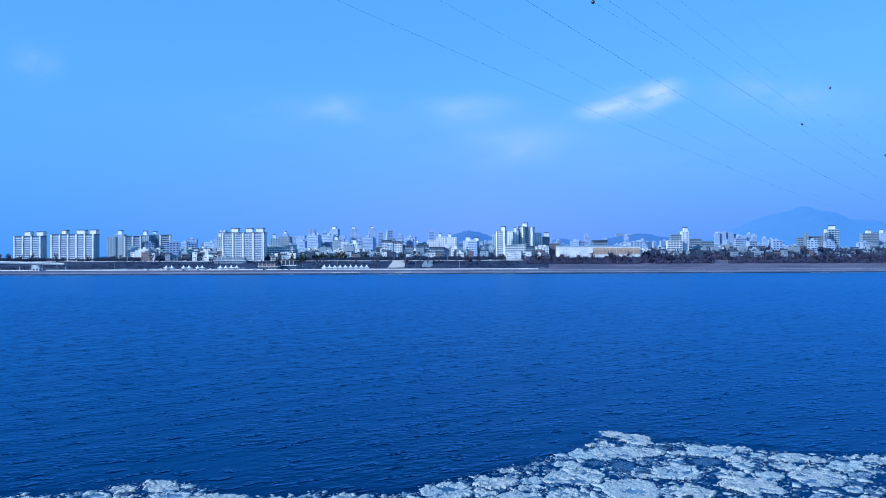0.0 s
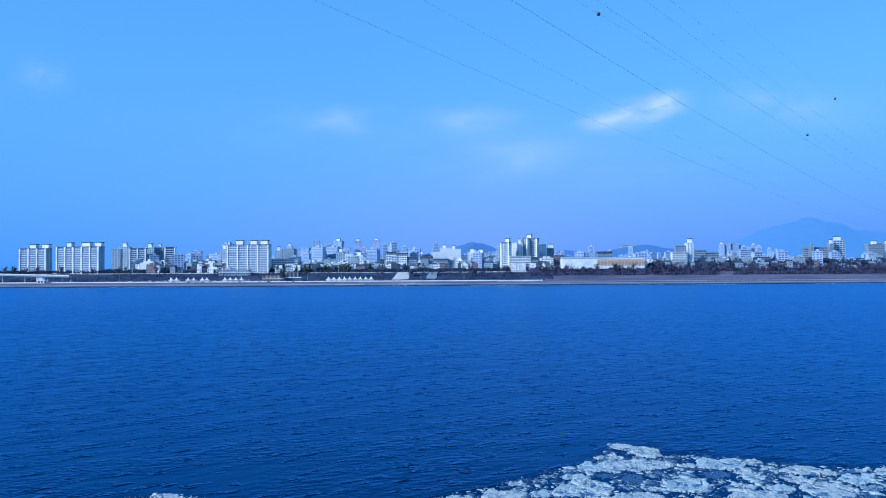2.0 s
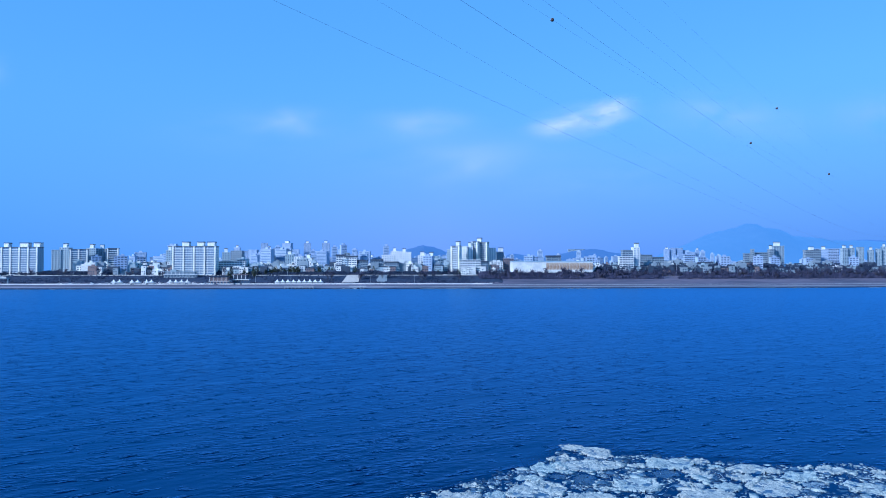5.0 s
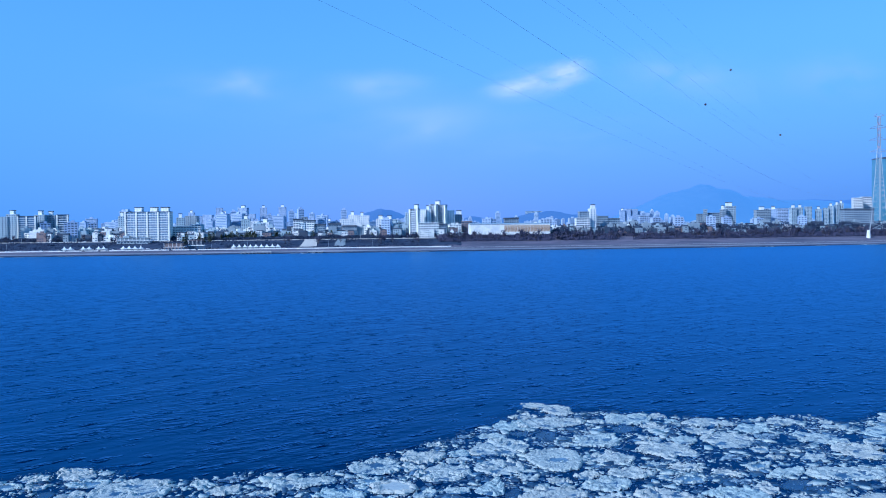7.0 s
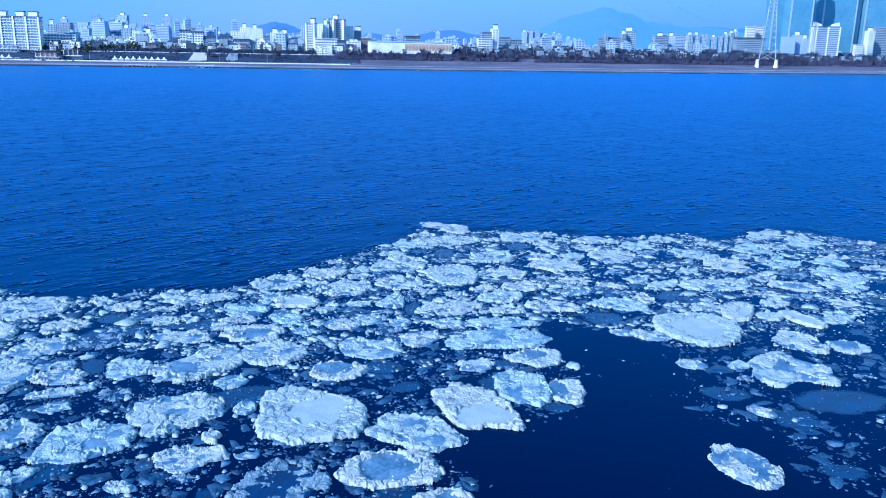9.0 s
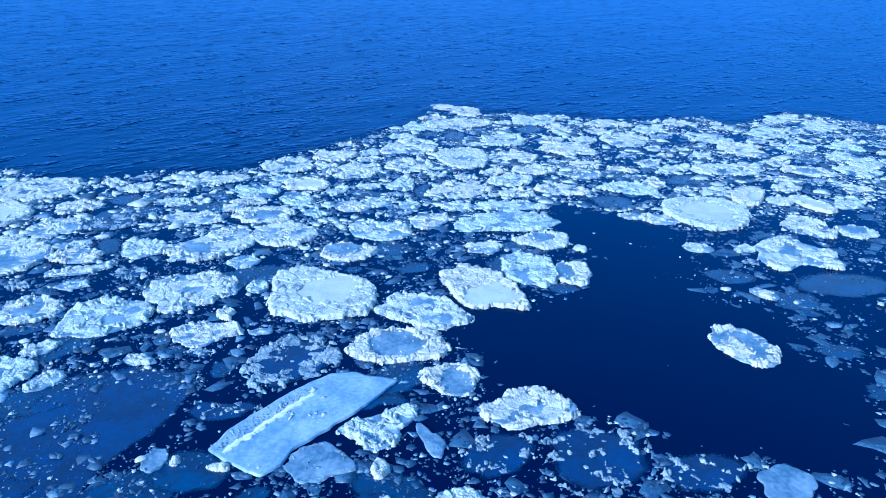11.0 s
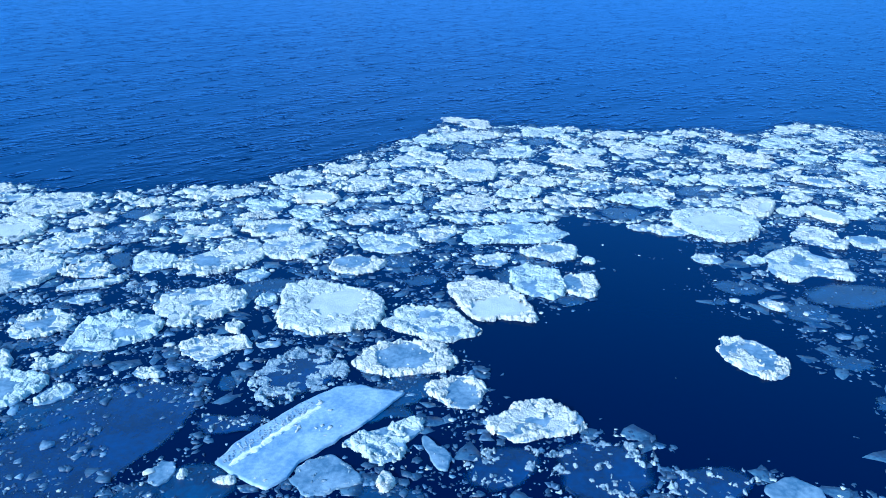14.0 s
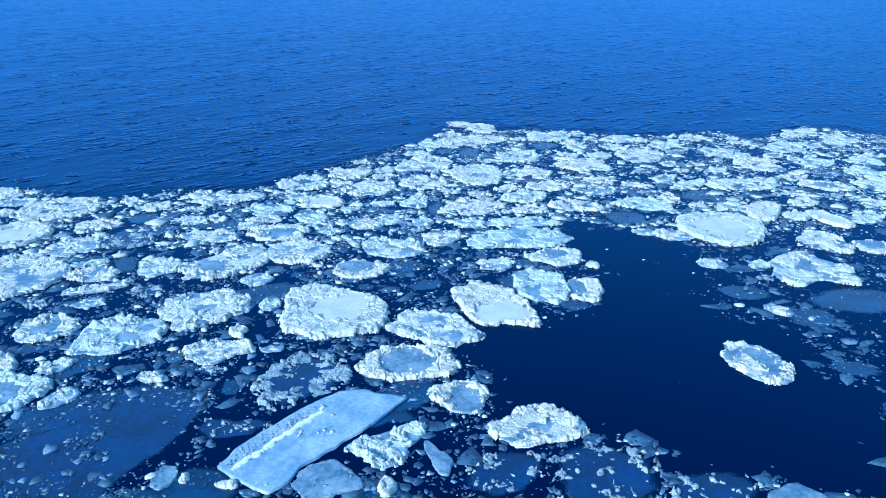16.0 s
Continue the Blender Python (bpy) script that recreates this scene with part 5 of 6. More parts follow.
def lump_mesh(name, places, mat):
    """places: rows of x, y, z, size across, size up. One mesh of tumbled lumps."""
    vs, fs, k = [], [], 0
    for x, y, z, s, up in places:
        v, f = LUMPS[ICE_RNG.integers(len(LUMPS))]
        a = ICE_RNG.uniform(0, 6.283)
        c, d = math.cos(a), math.sin(a)
        stretch = ICE_RNG.uniform(0.7, 1.4)
        p = np.empty_like(v)
        p[:, 0] = (v[:, 0] * stretch * c - v[:, 1] * d) * s + x
        p[:, 1] = (v[:, 0] * stretch * d + v[:, 1] * c) * s + y
        p[:, 2] = v[:, 2] * up + z
        vs.append(p)
        fs.append(f + k)
        k += len(v)
    me = bpy.data.meshes.new(name)
    V, Fc = np.concatenate(vs), np.concatenate(fs)
    me.vertices.add(len(V))
    me.vertices.foreach_set("co", V.ravel())
    me.loops.add(Fc.size)
    me.loops.foreach_set("vertex_index", Fc.ravel().astype(np.int32))
    me.polygons.add(len(Fc))
    me.polygons.foreach_set("loop_start", np.arange(0, Fc.size, 3, dtype=np.int32))
    me.polygons.foreach_set("loop_total", np.full(len(Fc), 3, dtype=np.int32))
    me.update(calc_edges=True)
    me.materials.append(mat)
    return me


def cake_mesh(name, places, mat, seed=12):
    """Small flat broken cakes of ice: x, y, radius, thickness, height of the base."""
    rng = np.random.default_rng(seed)
    n = 7
    P = np.array([(*p, 0.0)[:5] for p in places])
    m = len(P)
    th = np.arange(n) * 2 * math.pi / n + rng.uniform(0, 6.28, (m, 1)) + rng.uniform(-0.42, 0.42, (m, n))
    rad = P[:, 2:3] * rng.uniform(0.6, 1.25, (m, n)) * np.where(rng.uniform(0, 1, (m, n)) < 0.28, 0.55, 1.0)
    squash, turn = rng.uniform(0.4, 1.0, (m, 1)), rng.uniform(-1.6, 1.6, (m, 1))
    u, v = rad * np.cos(th), rad * np.sin(th) * squash
    x, y = P[:, :1] + u * np.cos(turn) - v * np.sin(turn), P[:, 1:2] + u * np.sin(turn) + v * np.cos(turn)
    lift = P[:, 4:5]
    top = lift + P[:, 3:4] * (rng.uniform(0.75, 1.05, (m, n)) + 0.45 * np.cos(th - rng.uniform(0, 6.28, (m, 1))))
    V = np.concatenate([np.stack([x, y, top], 2), np.stack([x, y, np.full_like(x, -0.05) + lift], 2), np.stack([P[:, :1], P[:, 1:2], lift + P[:, 3:4] * rng.uniform(0.8, 1.15, (m, 1))], 2)], 1)
    k = np.arange(m)[:, None, None] * (2 * n + 1)
    i = np.arange(n)
    j = (i + 1) % n
    tris = np.concatenate([np.stack([np.full(n, 2 * n), i, j], 1), np.stack([i, i + n, j + n], 1), np.stack([i, j + n, j], 1)], 0)
    Fc = (tris[None] + k).reshape(-1, 3)
    me = bpy.data.meshes.new(name)
    me.vertices.add(m * (2 * n + 1))
    me.vertices.foreach_set("co", V.reshape(-1))
    me.loops.add(Fc.size)
    me.loops.foreach_set("vertex_index", Fc.ravel().astype(np.int32))
    me.polygons.add(len(Fc))
    me.polygons.foreach_set("loop_start", np.arange(0, Fc.size, 3, dtype=np.int32))
    me.polygons.foreach_set("loop_total", np.full(len(Fc), 3, dtype=np.int32))
    me.update(calc_edges=True)
    me.materials.append(mat)
    return me


class Outline:
    """A wobbly closed outline of half-axes a, b; lobes: (waves round it, size, where) that are known."""
    def __init__(self, a, b, wobble, rng, lobes=()):
        self.a, self.b = a, b
        first = 6 if lobes else 2
        self.k = list(lobes) + [(i, wobble * rng.normal() / i ** 0.75 * (0.6 if i < 4 else 1.0), rng.uniform(0, 6.283)) for i in range(first, 13)]

    def r(self, th):
        return 1.0 + sum(w * np.cos(i * th + p) for i, w, p in self.k)

    def at(self, u, th):
        rr = u * self.r(th)
        return self.a * rr * np.cos(th), self.b * rr * np.sin(th)


def thinned(me, body):
    """Store how thick the ice is, 1 in the middle of a plate to 0 at its melting edge."""
    me.attributes.new("thickness", "FLOAT", "POINT").data.foreach_set("value", body)
    return me


def plate_mesh(name, line, top, bottom, mat, seed, segs=40, rings=7, relief=0.03, dish=0.0):
    verts, faces = [(0, 0, top - dish)], []
    us = [0.2, 0.4, 0.6, 0.76, 0.88, 0.96, 1.0][:rings]
    for u in us:
        for i in range(segs):
            th = 2 * math.pi * i / segs
            x, y = line.at(u, th)
            if u > 0.8:
                j = 1 + (u - 0.8) * 0.35 * noise.noise((float(x) * 2.6, float(y) * 2.6, seed))
                x, y = x * j, y * j
            z = top - dish * (1 - u * u) + relief * noise.fractal((x * 0.9 + seed, y * 0.9, seed), 0.9, 2.1, 3) * (1.0 if u < 0.99 else 0.4)
            if u == 1.0:
                z -= 0.3 * (top - bottom) * 0.3
            verts.append((float(x), float(y), float(z)))
    for i in range(segs):
        x, y = line.at(1.02 - 0.05 * abs(math.sin(i * 1.7)), 2 * math.pi * i / segs)
        verts.append((float(x), float(y), bottom))
    n = len(us) + 1
    faces += [(0, 1 + i, 1 + (i + 1) % segs) for i in range(segs)]
    for b in range(n - 1):
        for i in range(segs):
            j = (i + 1) % segs
            faces.append((1 + b * segs + i, 1 + (b + 1) * segs + i, 1 + (b + 1) * segs + j, 1 + b * segs + j))
    return thinned(mesh_of(name, verts, faces, mat, True), [1.0] + [min(1.0, (1 - u) / 0.34) for u in us for _ in range(segs)] + [0.0] * segs)


FLOE_WORDS = {
    "pan": "round white pancake ice floe with a raised crumbly rim",
    "pool": "round ice floe with a white rim round a grey-blue centre",
    "rub": "white ice floe covered in frozen rubble",
    "smooth": "white ice floe with a smooth snowy top and rough rim",
    "crumb": "grey half-sunken ice floe strewn with white crumbs",
    "sheet": "dark sunken sheet of clear ice just under the surface",
    "frosted": "half-awash grey-blue ice plate with a thin frosty rim",
    "slab": "flat pale blue slab of clear ice",
    "chunk": "single white block of ice",
}
TAKEN = []


def cell_blocks(x, y, size, seed):
    """Frozen broken blocks: for each point the height of its block's tilted top (0 to 1.2) and how far it is from the cracks round it (0 in a crack, 1 on the block)."""
    gx = x / size + 0.34 * soft_noise(x, y, size * 0.8, seed + 20)
    gy = y / size + 0.34 * soft_noise(x, y, size * 0.8, seed + 21)
    ix, iy = np.floor(gx), np.floor(gy)
    f1, f2 = np.full(x.shape, 9.0), np.full(x.shape, 9.0)
    top = np.zeros(x.shape)
    def chance(a, b, k):
        v = np.sin(a * 127.1 + b * 311.7 + seed * 74.7 + k * 19.3) * 43758.5453
        return v - np.floor(v)
    for ox in (-1, 0, 1):
        for oy in (-1, 0, 1):
            cx, cy = ix + ox, iy + oy
            dx, dy = gx - cx - chance(cx, cy, 1), gy - cy - chance(cx, cy, 2)
            d = np.sqrt(dx * dx + dy * dy)
            closer = d < f1
            f2 = np.where(closer, f1, np.minimum(f2, d))
            top = np.where(closer, chance(cx, cy, 3) + 0.95 * ((chance(cx, cy, 5) - 0.5) * dx + (chance(cx, cy, 6) - 0.5) * dy), top)
            f1 = np.where(closer, d, f1)
    edge = np.clip((f2 - f1) / 0.19, 0, 1)
    return np.clip(top, 0, 1.2), edge * (2 - edge)


def soft_noise(x, y, size, seed):
    out = np.zeros(x.shape)
    for k in range(5):
        a = seed * 1.7 + k * 2.4
        out += np.sin((x * math.cos(a) + y * math.sin(a)) / size * (1 + 0.37 * k) * 2 + seed * 3 + k)
    return out / 5


def crust_mesh(name, line, lo, step, base, height, block, seed, mat, cover=1.0, hollow=None):
    """A crust of frozen lumps on the plate between the fraction lo of the outline, or a bare hollow, and its edge; cover < 1 leaves holes."""
    ext = 1.35
    nx, ny = max(8, int(2 * line.a * ext / step)), max(8, int(2 * line.b * ext / step))
    gx, gy = np.meshgrid(np.linspace(-line.a * ext, line.a * ext, nx), np.linspace(-line.b * ext, line.b * ext, ny))
    rng = np.random.default_rng(int(seed * 1000))
    gx = gx + rng.uniform(-0.3, 0.3, gx.shape) * step
    gy = gy + rng.uniform(-0.3, 0.3, gy.shape) * step
    th = np.arctan2(gy / line.b, gx / line.a)
    u = np.hypot(gx / line.a, gy / line.b) / line.r(th)
    size = math.sqrt(line.a * line.b)
    rag = min(0.24, 0.5 * block / size)
    lip_w = max(0.06, 0.26 / size)
    t1, d1 = cell_blocks(gx, gy, block, seed)
    t2, d2 = cell_blocks(gx + 5, gy, block * 0.46, seed + 3)
    t3, d3 = cell_blocks(gx, gy + 9, block * 0.2, seed + 6)
    lobe = 0.62 * t1 + 0.38 * t2 - 0.45
    u = u + rag * (0.45 * soft_noise(gx, gy, block * 0.9, seed + 4) - 0.8 * lobe + 0.25 * soft_noise(gx, gy, block * 0.35, seed + 14))
    patch = 0.5 + 0.5 * soft_noise(gx, gy, max(0.8, size * 0.6), seed)
    rough = np.clip(0.5 + 0.9 * soft_noise(gx, gy, max(0.7, size * 0.4), seed + 12), 0, 1)
    ragged = 0.16 * soft_noise(gx, gy, max(0.5, size * 0.3), seed + 9) + 0.34 * lobe
    if hollow:
        hx, hy, ha, hb = hollow
        out = np.hypot((gx - hx) / ha, (gy - hy) / hb) - 1 + 1.3 * ragged
        out = np.maximum(out, (u - 0.93) * 4)
    elif lo > 0.05:
        out = (u - lo) * 1.6 + ragged
    else:
        out = np.ones(u.shape)
    ridge = np.clip(out / 0.16, 0, 1)
    low = np.clip((patch - 0.30) / 0.25, 0.25, 1) if cover < 1 else 1.0
    rim = 0.72 + 0.38 * np.clip((u - 0.55) / 0.35, 0, 1)
    z = base + height * ridge * low * rim * (0.72 * (0.36 + 0.58 * t1) * (0.25 + 0.75 * d1) + (0.05 + 0.24 * rough) * t2 * d2 + (0.01 + 0.08 * rough) * t3 * d3)
    lip = np.clip((1.05 - u) / lip_w, 0, 1)
    lip = lip * (2 - lip)
    z = z * lip - 0.06 * (1 - lip)
    inside_ = (u < 1.06) & (out > -0.04)
    if cover < 1:
        holes = 0.5 + 0.5 * soft_noise(gx, gy, block * 2.6, seed + 5) - 0.75 * lobe
        z = (z + 0.07) * np.clip((cover - holes) / 0.16, 0, 1) ** 0.7 - 0.07        # bare patches lie under the plate
    idx = np.arange(nx * ny).reshape(ny, nx)
    ok = inside_[:-1, :-1] & inside_[1:, :-1] & inside_[:-1, 1:] & inside_[1:, 1:]
    quads = np.stack([idx[:-1, :-1][ok], idx[:-1, 1:][ok], idx[1:, 1:][ok], idx[1:, :-1][ok]], 1)
    if len(quads) == 0:
        return None
    used, inv = np.unique(quads, return_inverse=True)
    V = np.stack([gx.ravel()[used], gy.ravel()[used], z.ravel()[used]], 1)
    Q = inv.reshape(-1, 4)
    me = bpy.data.meshes.new(name)
    me.vertices.add(len(V))
    me.vertices.foreach_set("co", V.ravel())
    me.loops.add(Q.size)
    me.loops.foreach_set("vertex_index", Q.ravel().astype(np.int32))
    me.polygons.add(len(Q))
    me.polygons.foreach_set("loop_start", np.arange(0, Q.size, 4, dtype=np.int32))
    me.polygons.foreach_set("loop_total", np.full(len(Q), 4, dtype=np.int32))
    me.polygons.foreach_set("use_smooth", np.ones(len(Q), dtype=bool))
    me.update(calc_edges=True)
    me.materials.append(mat)
    return me


def floe(kind, x, y, a, b, rz=0, keep=True, shape=(), hollow=None):
    rng = ICE_RNG
    R = math.sqrt(a * b)
    dist = math.sqrt(x * x + y * y + 400)
    near = dist < 60
    ob = thing("ice_floe", pose(x, y, 0, 0, 0, rz), FLOE_WORDS[kind], "ice floe", "drifting ice floes")
    if keep:
        TAKEN.append((x, y, a, b, rz))
    line = Outline(a, b, 0.07, rng, shape) if shape else Outline(a * 0.92, b * 0.92, 0.14 if near else 0.19, rng)
    seed = float(rng.uniform(1, 90))
    segs = 84 if near else 40
    step = max(0.036, 0.00085 * dist)
    block = min(0.72, 0.27 + 0.10 * R)
    rise = float(np.interp(dist, [40, 70, 95], [1.0, 0.85, 0.7]))
    def scatter(count, lo, hi, size, base):
        rows = []
        for _ in range(int(count)):
            th = rng.uniform(0, 6.283)
            u = lo + (hi - lo) * rng.uniform() ** 0.8
            px_, py_ = line.at(u, th)
            s = size * rng.lognormal(0, 0.45)
            rows.append((float(px_), float(py_), s, 0.015 + s * rng.uniform(0.1, 0.5), base))
        return rows
    def crust(name, lo, base, height, mat, label, cover=1.0, blk=None, bare=None):
        me = crust_mesh(name, line, lo, step, base, height * rise, blk or block, seed, mat, cover, bare)
        if me:
            part(name, me, ob, label)
    per = math.pi * a * b
    if kind in ("pan", "pool", "smooth"):
        top = {"pan": 0.10 if near else 0.04, "pool": 0.07, "smooth": 0.19}[kind]
        part("slab", plate_mesh("slab", line, top, -0.35, {"pan": POOL if near else RAFT, "pool": POOL, "smooth": SNOWFIELD}[kind], seed, segs, dish=0.03), ob)
        crust("rim", {"pan": 0.20 if near else 0.10, "pool": 0.60, "smooth": 0.66}[kind], top - 0.03, {"pan": 0.28 if near else 0.34, "pool": 0.27, "smooth": 0.22}[kind], SNOW, "raised rim of frozen lumps",
              (0.78 if near else 0.76) if kind == "pan" else 1.0, None, hollow)
        if per > 4 and kind == "pool":
            part("frost_debris", cake_mesh("frost_debris", scatter(2 + per * 0.5, 0.1, 0.75, 0.09, top), SNOW, int(seed * 10)), ob, "loose crumbs of ice", kind="stuff")
    elif kind == "rub":
        part("slab", plate_mesh("slab", line, 0.10 if near else 0.04, -0.35, POOL if near else RAFT, seed, segs), ob)
        crust("rubble", 0.0, 0.07 if near else 0.02, 0.30 if near else 0.36, SNOW, "heaped frozen rubble", 0.84 if near else 0.80, None, hollow)
    elif kind == "frosted":
        part("slab", plate_mesh("slab", line, 0.09, -0.3, POOL, seed, segs, relief=0.05), ob)
        crust("rim", 0.84, 0.06, 0.10, DIRTY, "thin frosty rim", 0.8, block * 0.6)
        part("frost_debris", cake_mesh("frost_debris", scatter(3 + per * 2.0, 0.1, 0.95, 0.05, 0.09), DIRTY, int(seed * 10)), ob, "scattered pale crumbs", kind="stuff")
    elif kind == "crumb":
        part("slab", plate_mesh("slab", line, 0.03, -0.3, CLEAR, seed, segs, relief=0.02), ob)
        crust("rubble", 0.0, 0.02, 0.22, DIRTY, "patches of frozen crumbs", 0.52 if y > 30 else 0.29, block * 0.75)
        part("frost_debris", cake_mesh("frost_debris", scatter(4 + per * 0.9, 0.1, 1.0, 0.09, 0.02), DIRTY, int(seed * 10)), ob, "scattered pale crumbs", kind="stuff")
    elif kind == "sheet":
        part("slab", plate_mesh("slab", line, 0.008 + rng.uniform(0, 0.012), -0.3, WET, seed, segs, relief=0.006), ob)
        part("frost_debris", cake_mesh("frost_debris", scatter(3 + per * 1.2, 0.1, 0.95, 0.08, 0.01), SLUSH, int(seed * 10)), ob, "few pale crumbs", kind="stuff")
    elif kind == "slab":
        part("slab", plate_mesh("slab", line, 0.06, -0.3, POOL, seed, segs, relief=0.015), ob)
    else:
        crust("block", 0.0, 0.10, 0.30, SNOW, "", 1.0, 0.5)
    return ob


def flat_plate(label, corners, top, mat, seed, frost):
    """A broken plate with straight sides: corners in order, rounded and ragged along the edges."""
    cx, cy = sum(c[0] for c in corners) / len(corners), sum(c[1] for c in corners) / len(corners)
    ob = thing("ice_floe", pose(cx, cy, 0), label, "ice floe", "drifting ice floes")
    rim = []
    n = len(corners)
    for i in range(n):
        p, q = Vector(corners[i]), Vector(corners[(i + 1) % n])
        steps = max(3, int((q - p).length / 0.22))
        for k in range(steps):
            w = p.lerp(q, k / steps)
            j = noise.noise((w.x * 1.4, w.y * 1.4, seed)) * 0.16
            d = (w - Vector((cx, cy)))
            rim.append(w - Vector((cx, cy)) + d.normalized() * j)
    verts, faces = [(0, 0, top)], []
    us = [0.3, 0.6, 0.85, 0.97, 1.0]
    for u in us:
        verts += [(v.x * u, v.y * u, top + 0.02 * noise.noise((v.x * u, v.y * u, seed)) - (0.05 * top if u == 1 else 0)) for v in rim]
    verts += [(v.x * 0.99, v.y * 0.99, -0.3) for v in rim]
    m = len(rim)
    faces += [(0, 1 + i, 1 + (i + 1) % m) for i in range(m)]
    for b in range(len(us)):
        faces += [(1 + b * m + i, 1 + (b + 1) * m + i, 1 + (b + 1) * m + (i + 1) % m, 1 + b * m + (i + 1) % m) for i in range(m)]
    part("slab", thinned(mesh_of("slab", verts, faces, mat, True), [1.0] + [min(1.0, (1 - u) / 0.15) for u in us for _ in range(m)] + [0.0] * m), ob)
    rows = []
    for _ in range(frost):
        v = rim[ICE_RNG.integers(m)]
        u = ICE_RNG.uniform(0.1, 0.98)
        s = 0.05 * ICE_RNG.lognormal(0, 0.7)
        if noise.noise((v.x * u * 0.45, v.y * u * 0.45, seed)) < ICE_RNG.uniform(-0.12, 0.34):
            continue
        rows.append((v.x * u, v.y * u, s * 1.6, 0.012 + s * 0.25, top))
    part("frost_debris", cake_mesh("frost_debris", rows, SLUSH if top < 0.05 else SNOW, int(seed)), ob, "loose crumbs of ice", kind="stuff")
    TAKEN.append((cx, cy, 3.6, 2.6, 0))
    return ob


plate = flat_plate("long flat pale blue plate of clear ice, wedged in the pack", [(-4.4, 26.8), (-3.7, 28.0), (-1.8, 29.7), (-0.3, 30.9), (0.8, 31.5), (1.9, 31.5), (3.8, 30.4), (1.8, 28.4), (-0.2, 26.9), (-1.2, 26.1), (-1.7, 25.2), (-2.5, 24.7), (-3.4, 25.5)], 0.14, PLANK, 3.0, 70)


def frost_ridge(start, way, count=150):
    """A low continuous ridge of frost with frayed sides; way: its run from start to end."""
    side = Vector((-way[1], way[0])).normalized()
    verts, faces, across = [], [], [-1.0, -0.55, 0.0, 0.5, 1.0]
    for i in range(count):
        t = i / (count - 1)
        x, y = start[0] + way[0] * t, start[1] + way[1] * t
        x, y = x + side[0] * 0.07 * noise.noise((t * 5, 1, 0)), y + side[1] * 0.07 * noise.noise((t * 5, 1, 0))
        fade = min(1.0, 6 * t, 6 * (1 - t))
        for k, c in enumerate(across):
            fray = 1 + 1.3 * noise.noise((t * 14, k * 3.0, 2)) + 0.5 * noise.noise((t * 60, k * 3.0, 5))
            w = c * 0.16 * max(0.15, fray) * (1.6 if c > 0.9 else 1.0)
            h = (0.045 * (1 - c * c) + 0.012 * noise.noise((t * 60, k * 2.0, 8))) * fade
            verts.append((x + side[0] * w, y + side[1] * w, 0.158 + max(-0.005, h) - (0.06 if abs(c) == 1 else 0)))
    n = len(across)
    for i in range(count - 1):
        faces += [(i * n + k, i * n + k + 1, (i + 1) * n + k + 1, (i + 1) * n + k) for k in range(n - 1)]
    return mesh_of("frost_line", verts, [f[::-1] for f in faces], HOAR, True)


part("frost_line", frost_ridge((-3.05, -1.75), (3.8, 3.6)), plate, "white line of frost")
frost_rng = random.Random(4)
frost_rows = []
for t in np.linspace(0.0, 1.0, 170):        # crumbs of frost between the ridge and the edge beside it
    drift = abs(frost_rng.gauss(0.1, 0.25))
    frost_rows.append((-3.2 + 3.8 * t - 0.69 * drift, -1.55 + 3.6 * t + 0.72 * drift, 0.05 * frost_rng.lognormvariate(0, 0.4), 0.010, 0.15))
part("frost_debris", cake_mesh("frost_debris", frost_rows, FROST, 5), plate, "crumbs of frost", kind="stuff")
flat_plate("large dark sunken sheet of clear ice with pale flecks", [(-10.9, 33.9), (-8.2, 34.3), (-6.3, 33.7), (-4.9, 32.7), (-5.1, 31.3), (-6.3, 28.9), (-7.8, 27.2), (-8.8, 25.5), (-9.1, 24.2), (-13.7, 25.1), (-15.1, 28.7), (-12.5, 31.6)], 0.015, CLEAR, 9.0, 520)
floe("smooth", 0.99, 40.37, 3.45, 2.82, -63, shape=((3, 0.09, -2.8), (4, 0.06, -0.2)), hollow=(-0.03, 0.58, 1.60, 1.79))
floe("smooth", 10.34, 39.44, 3.05, 1.95, -70, shape=((3, 0.05, -1.9), (4, 0.08, -1.8), (5, 0.05, -0.9)), hollow=(1.31, -0.22, 1.52, 1.76))
floe("rub", 13.97, 41.57, 2.49, 1.67, 88, shape=((4, 0.05, -1.8),))
floe("pool", 16.43, 40.50, 1.77, 1.11, 72, shape=((3, 0.04, 1.8), (4, 0.05, 2.9), (5, 0.03, 1.6)), hollow=(0.19, 0.54, 1.29, 0.62))
floe("rub", 6.40, 37.23, 2.60, 1.75, -42, shape=((3, 0.04, 0.1), (4, 0.03, -2.7), (5, 0.08, -1.1)))
floe("pool", 4.43, 33.71, 2.53, 1.71, -6, shape=((3, 0.04, 1.6), (4, 0.03, -3.0), (5, 0.03, 2.5)), hollow=(-0.05, 0.12, 1.43, 1.27))
floe("pool", 6.38, 30.18, 1.38, 1.32, 80, shape=((3, 0.1, 2.3), (4, 0.03, 0.5), (5, 0.03, 0.2)), hollow=(-0.27, -0.12, 1.19, 0.76))
floe("pan", 9.13, 27.13, 2.09, 1.38, 2, shape=((3, 0.08, 2.0), (4, 0.08, 1.5), (5, 0.05, -1.5)))
floe("rub", 2.53, 26.98, 1.65, 1.03, 33, shape=((3, 0.27, -0.1), (5, 0.03, 1.9)))
floe("frosted", -0.21, 25.18, 1.27, 1.16, -7, shape=((3, 0.09, 0.7), (4, 0.08, 1.0), (5, 0.03, 1.7)))
floe("chunk", 2.10, 24.29, 0.60, 0.37, 80, shape=((4, 0.03, 0.4),))
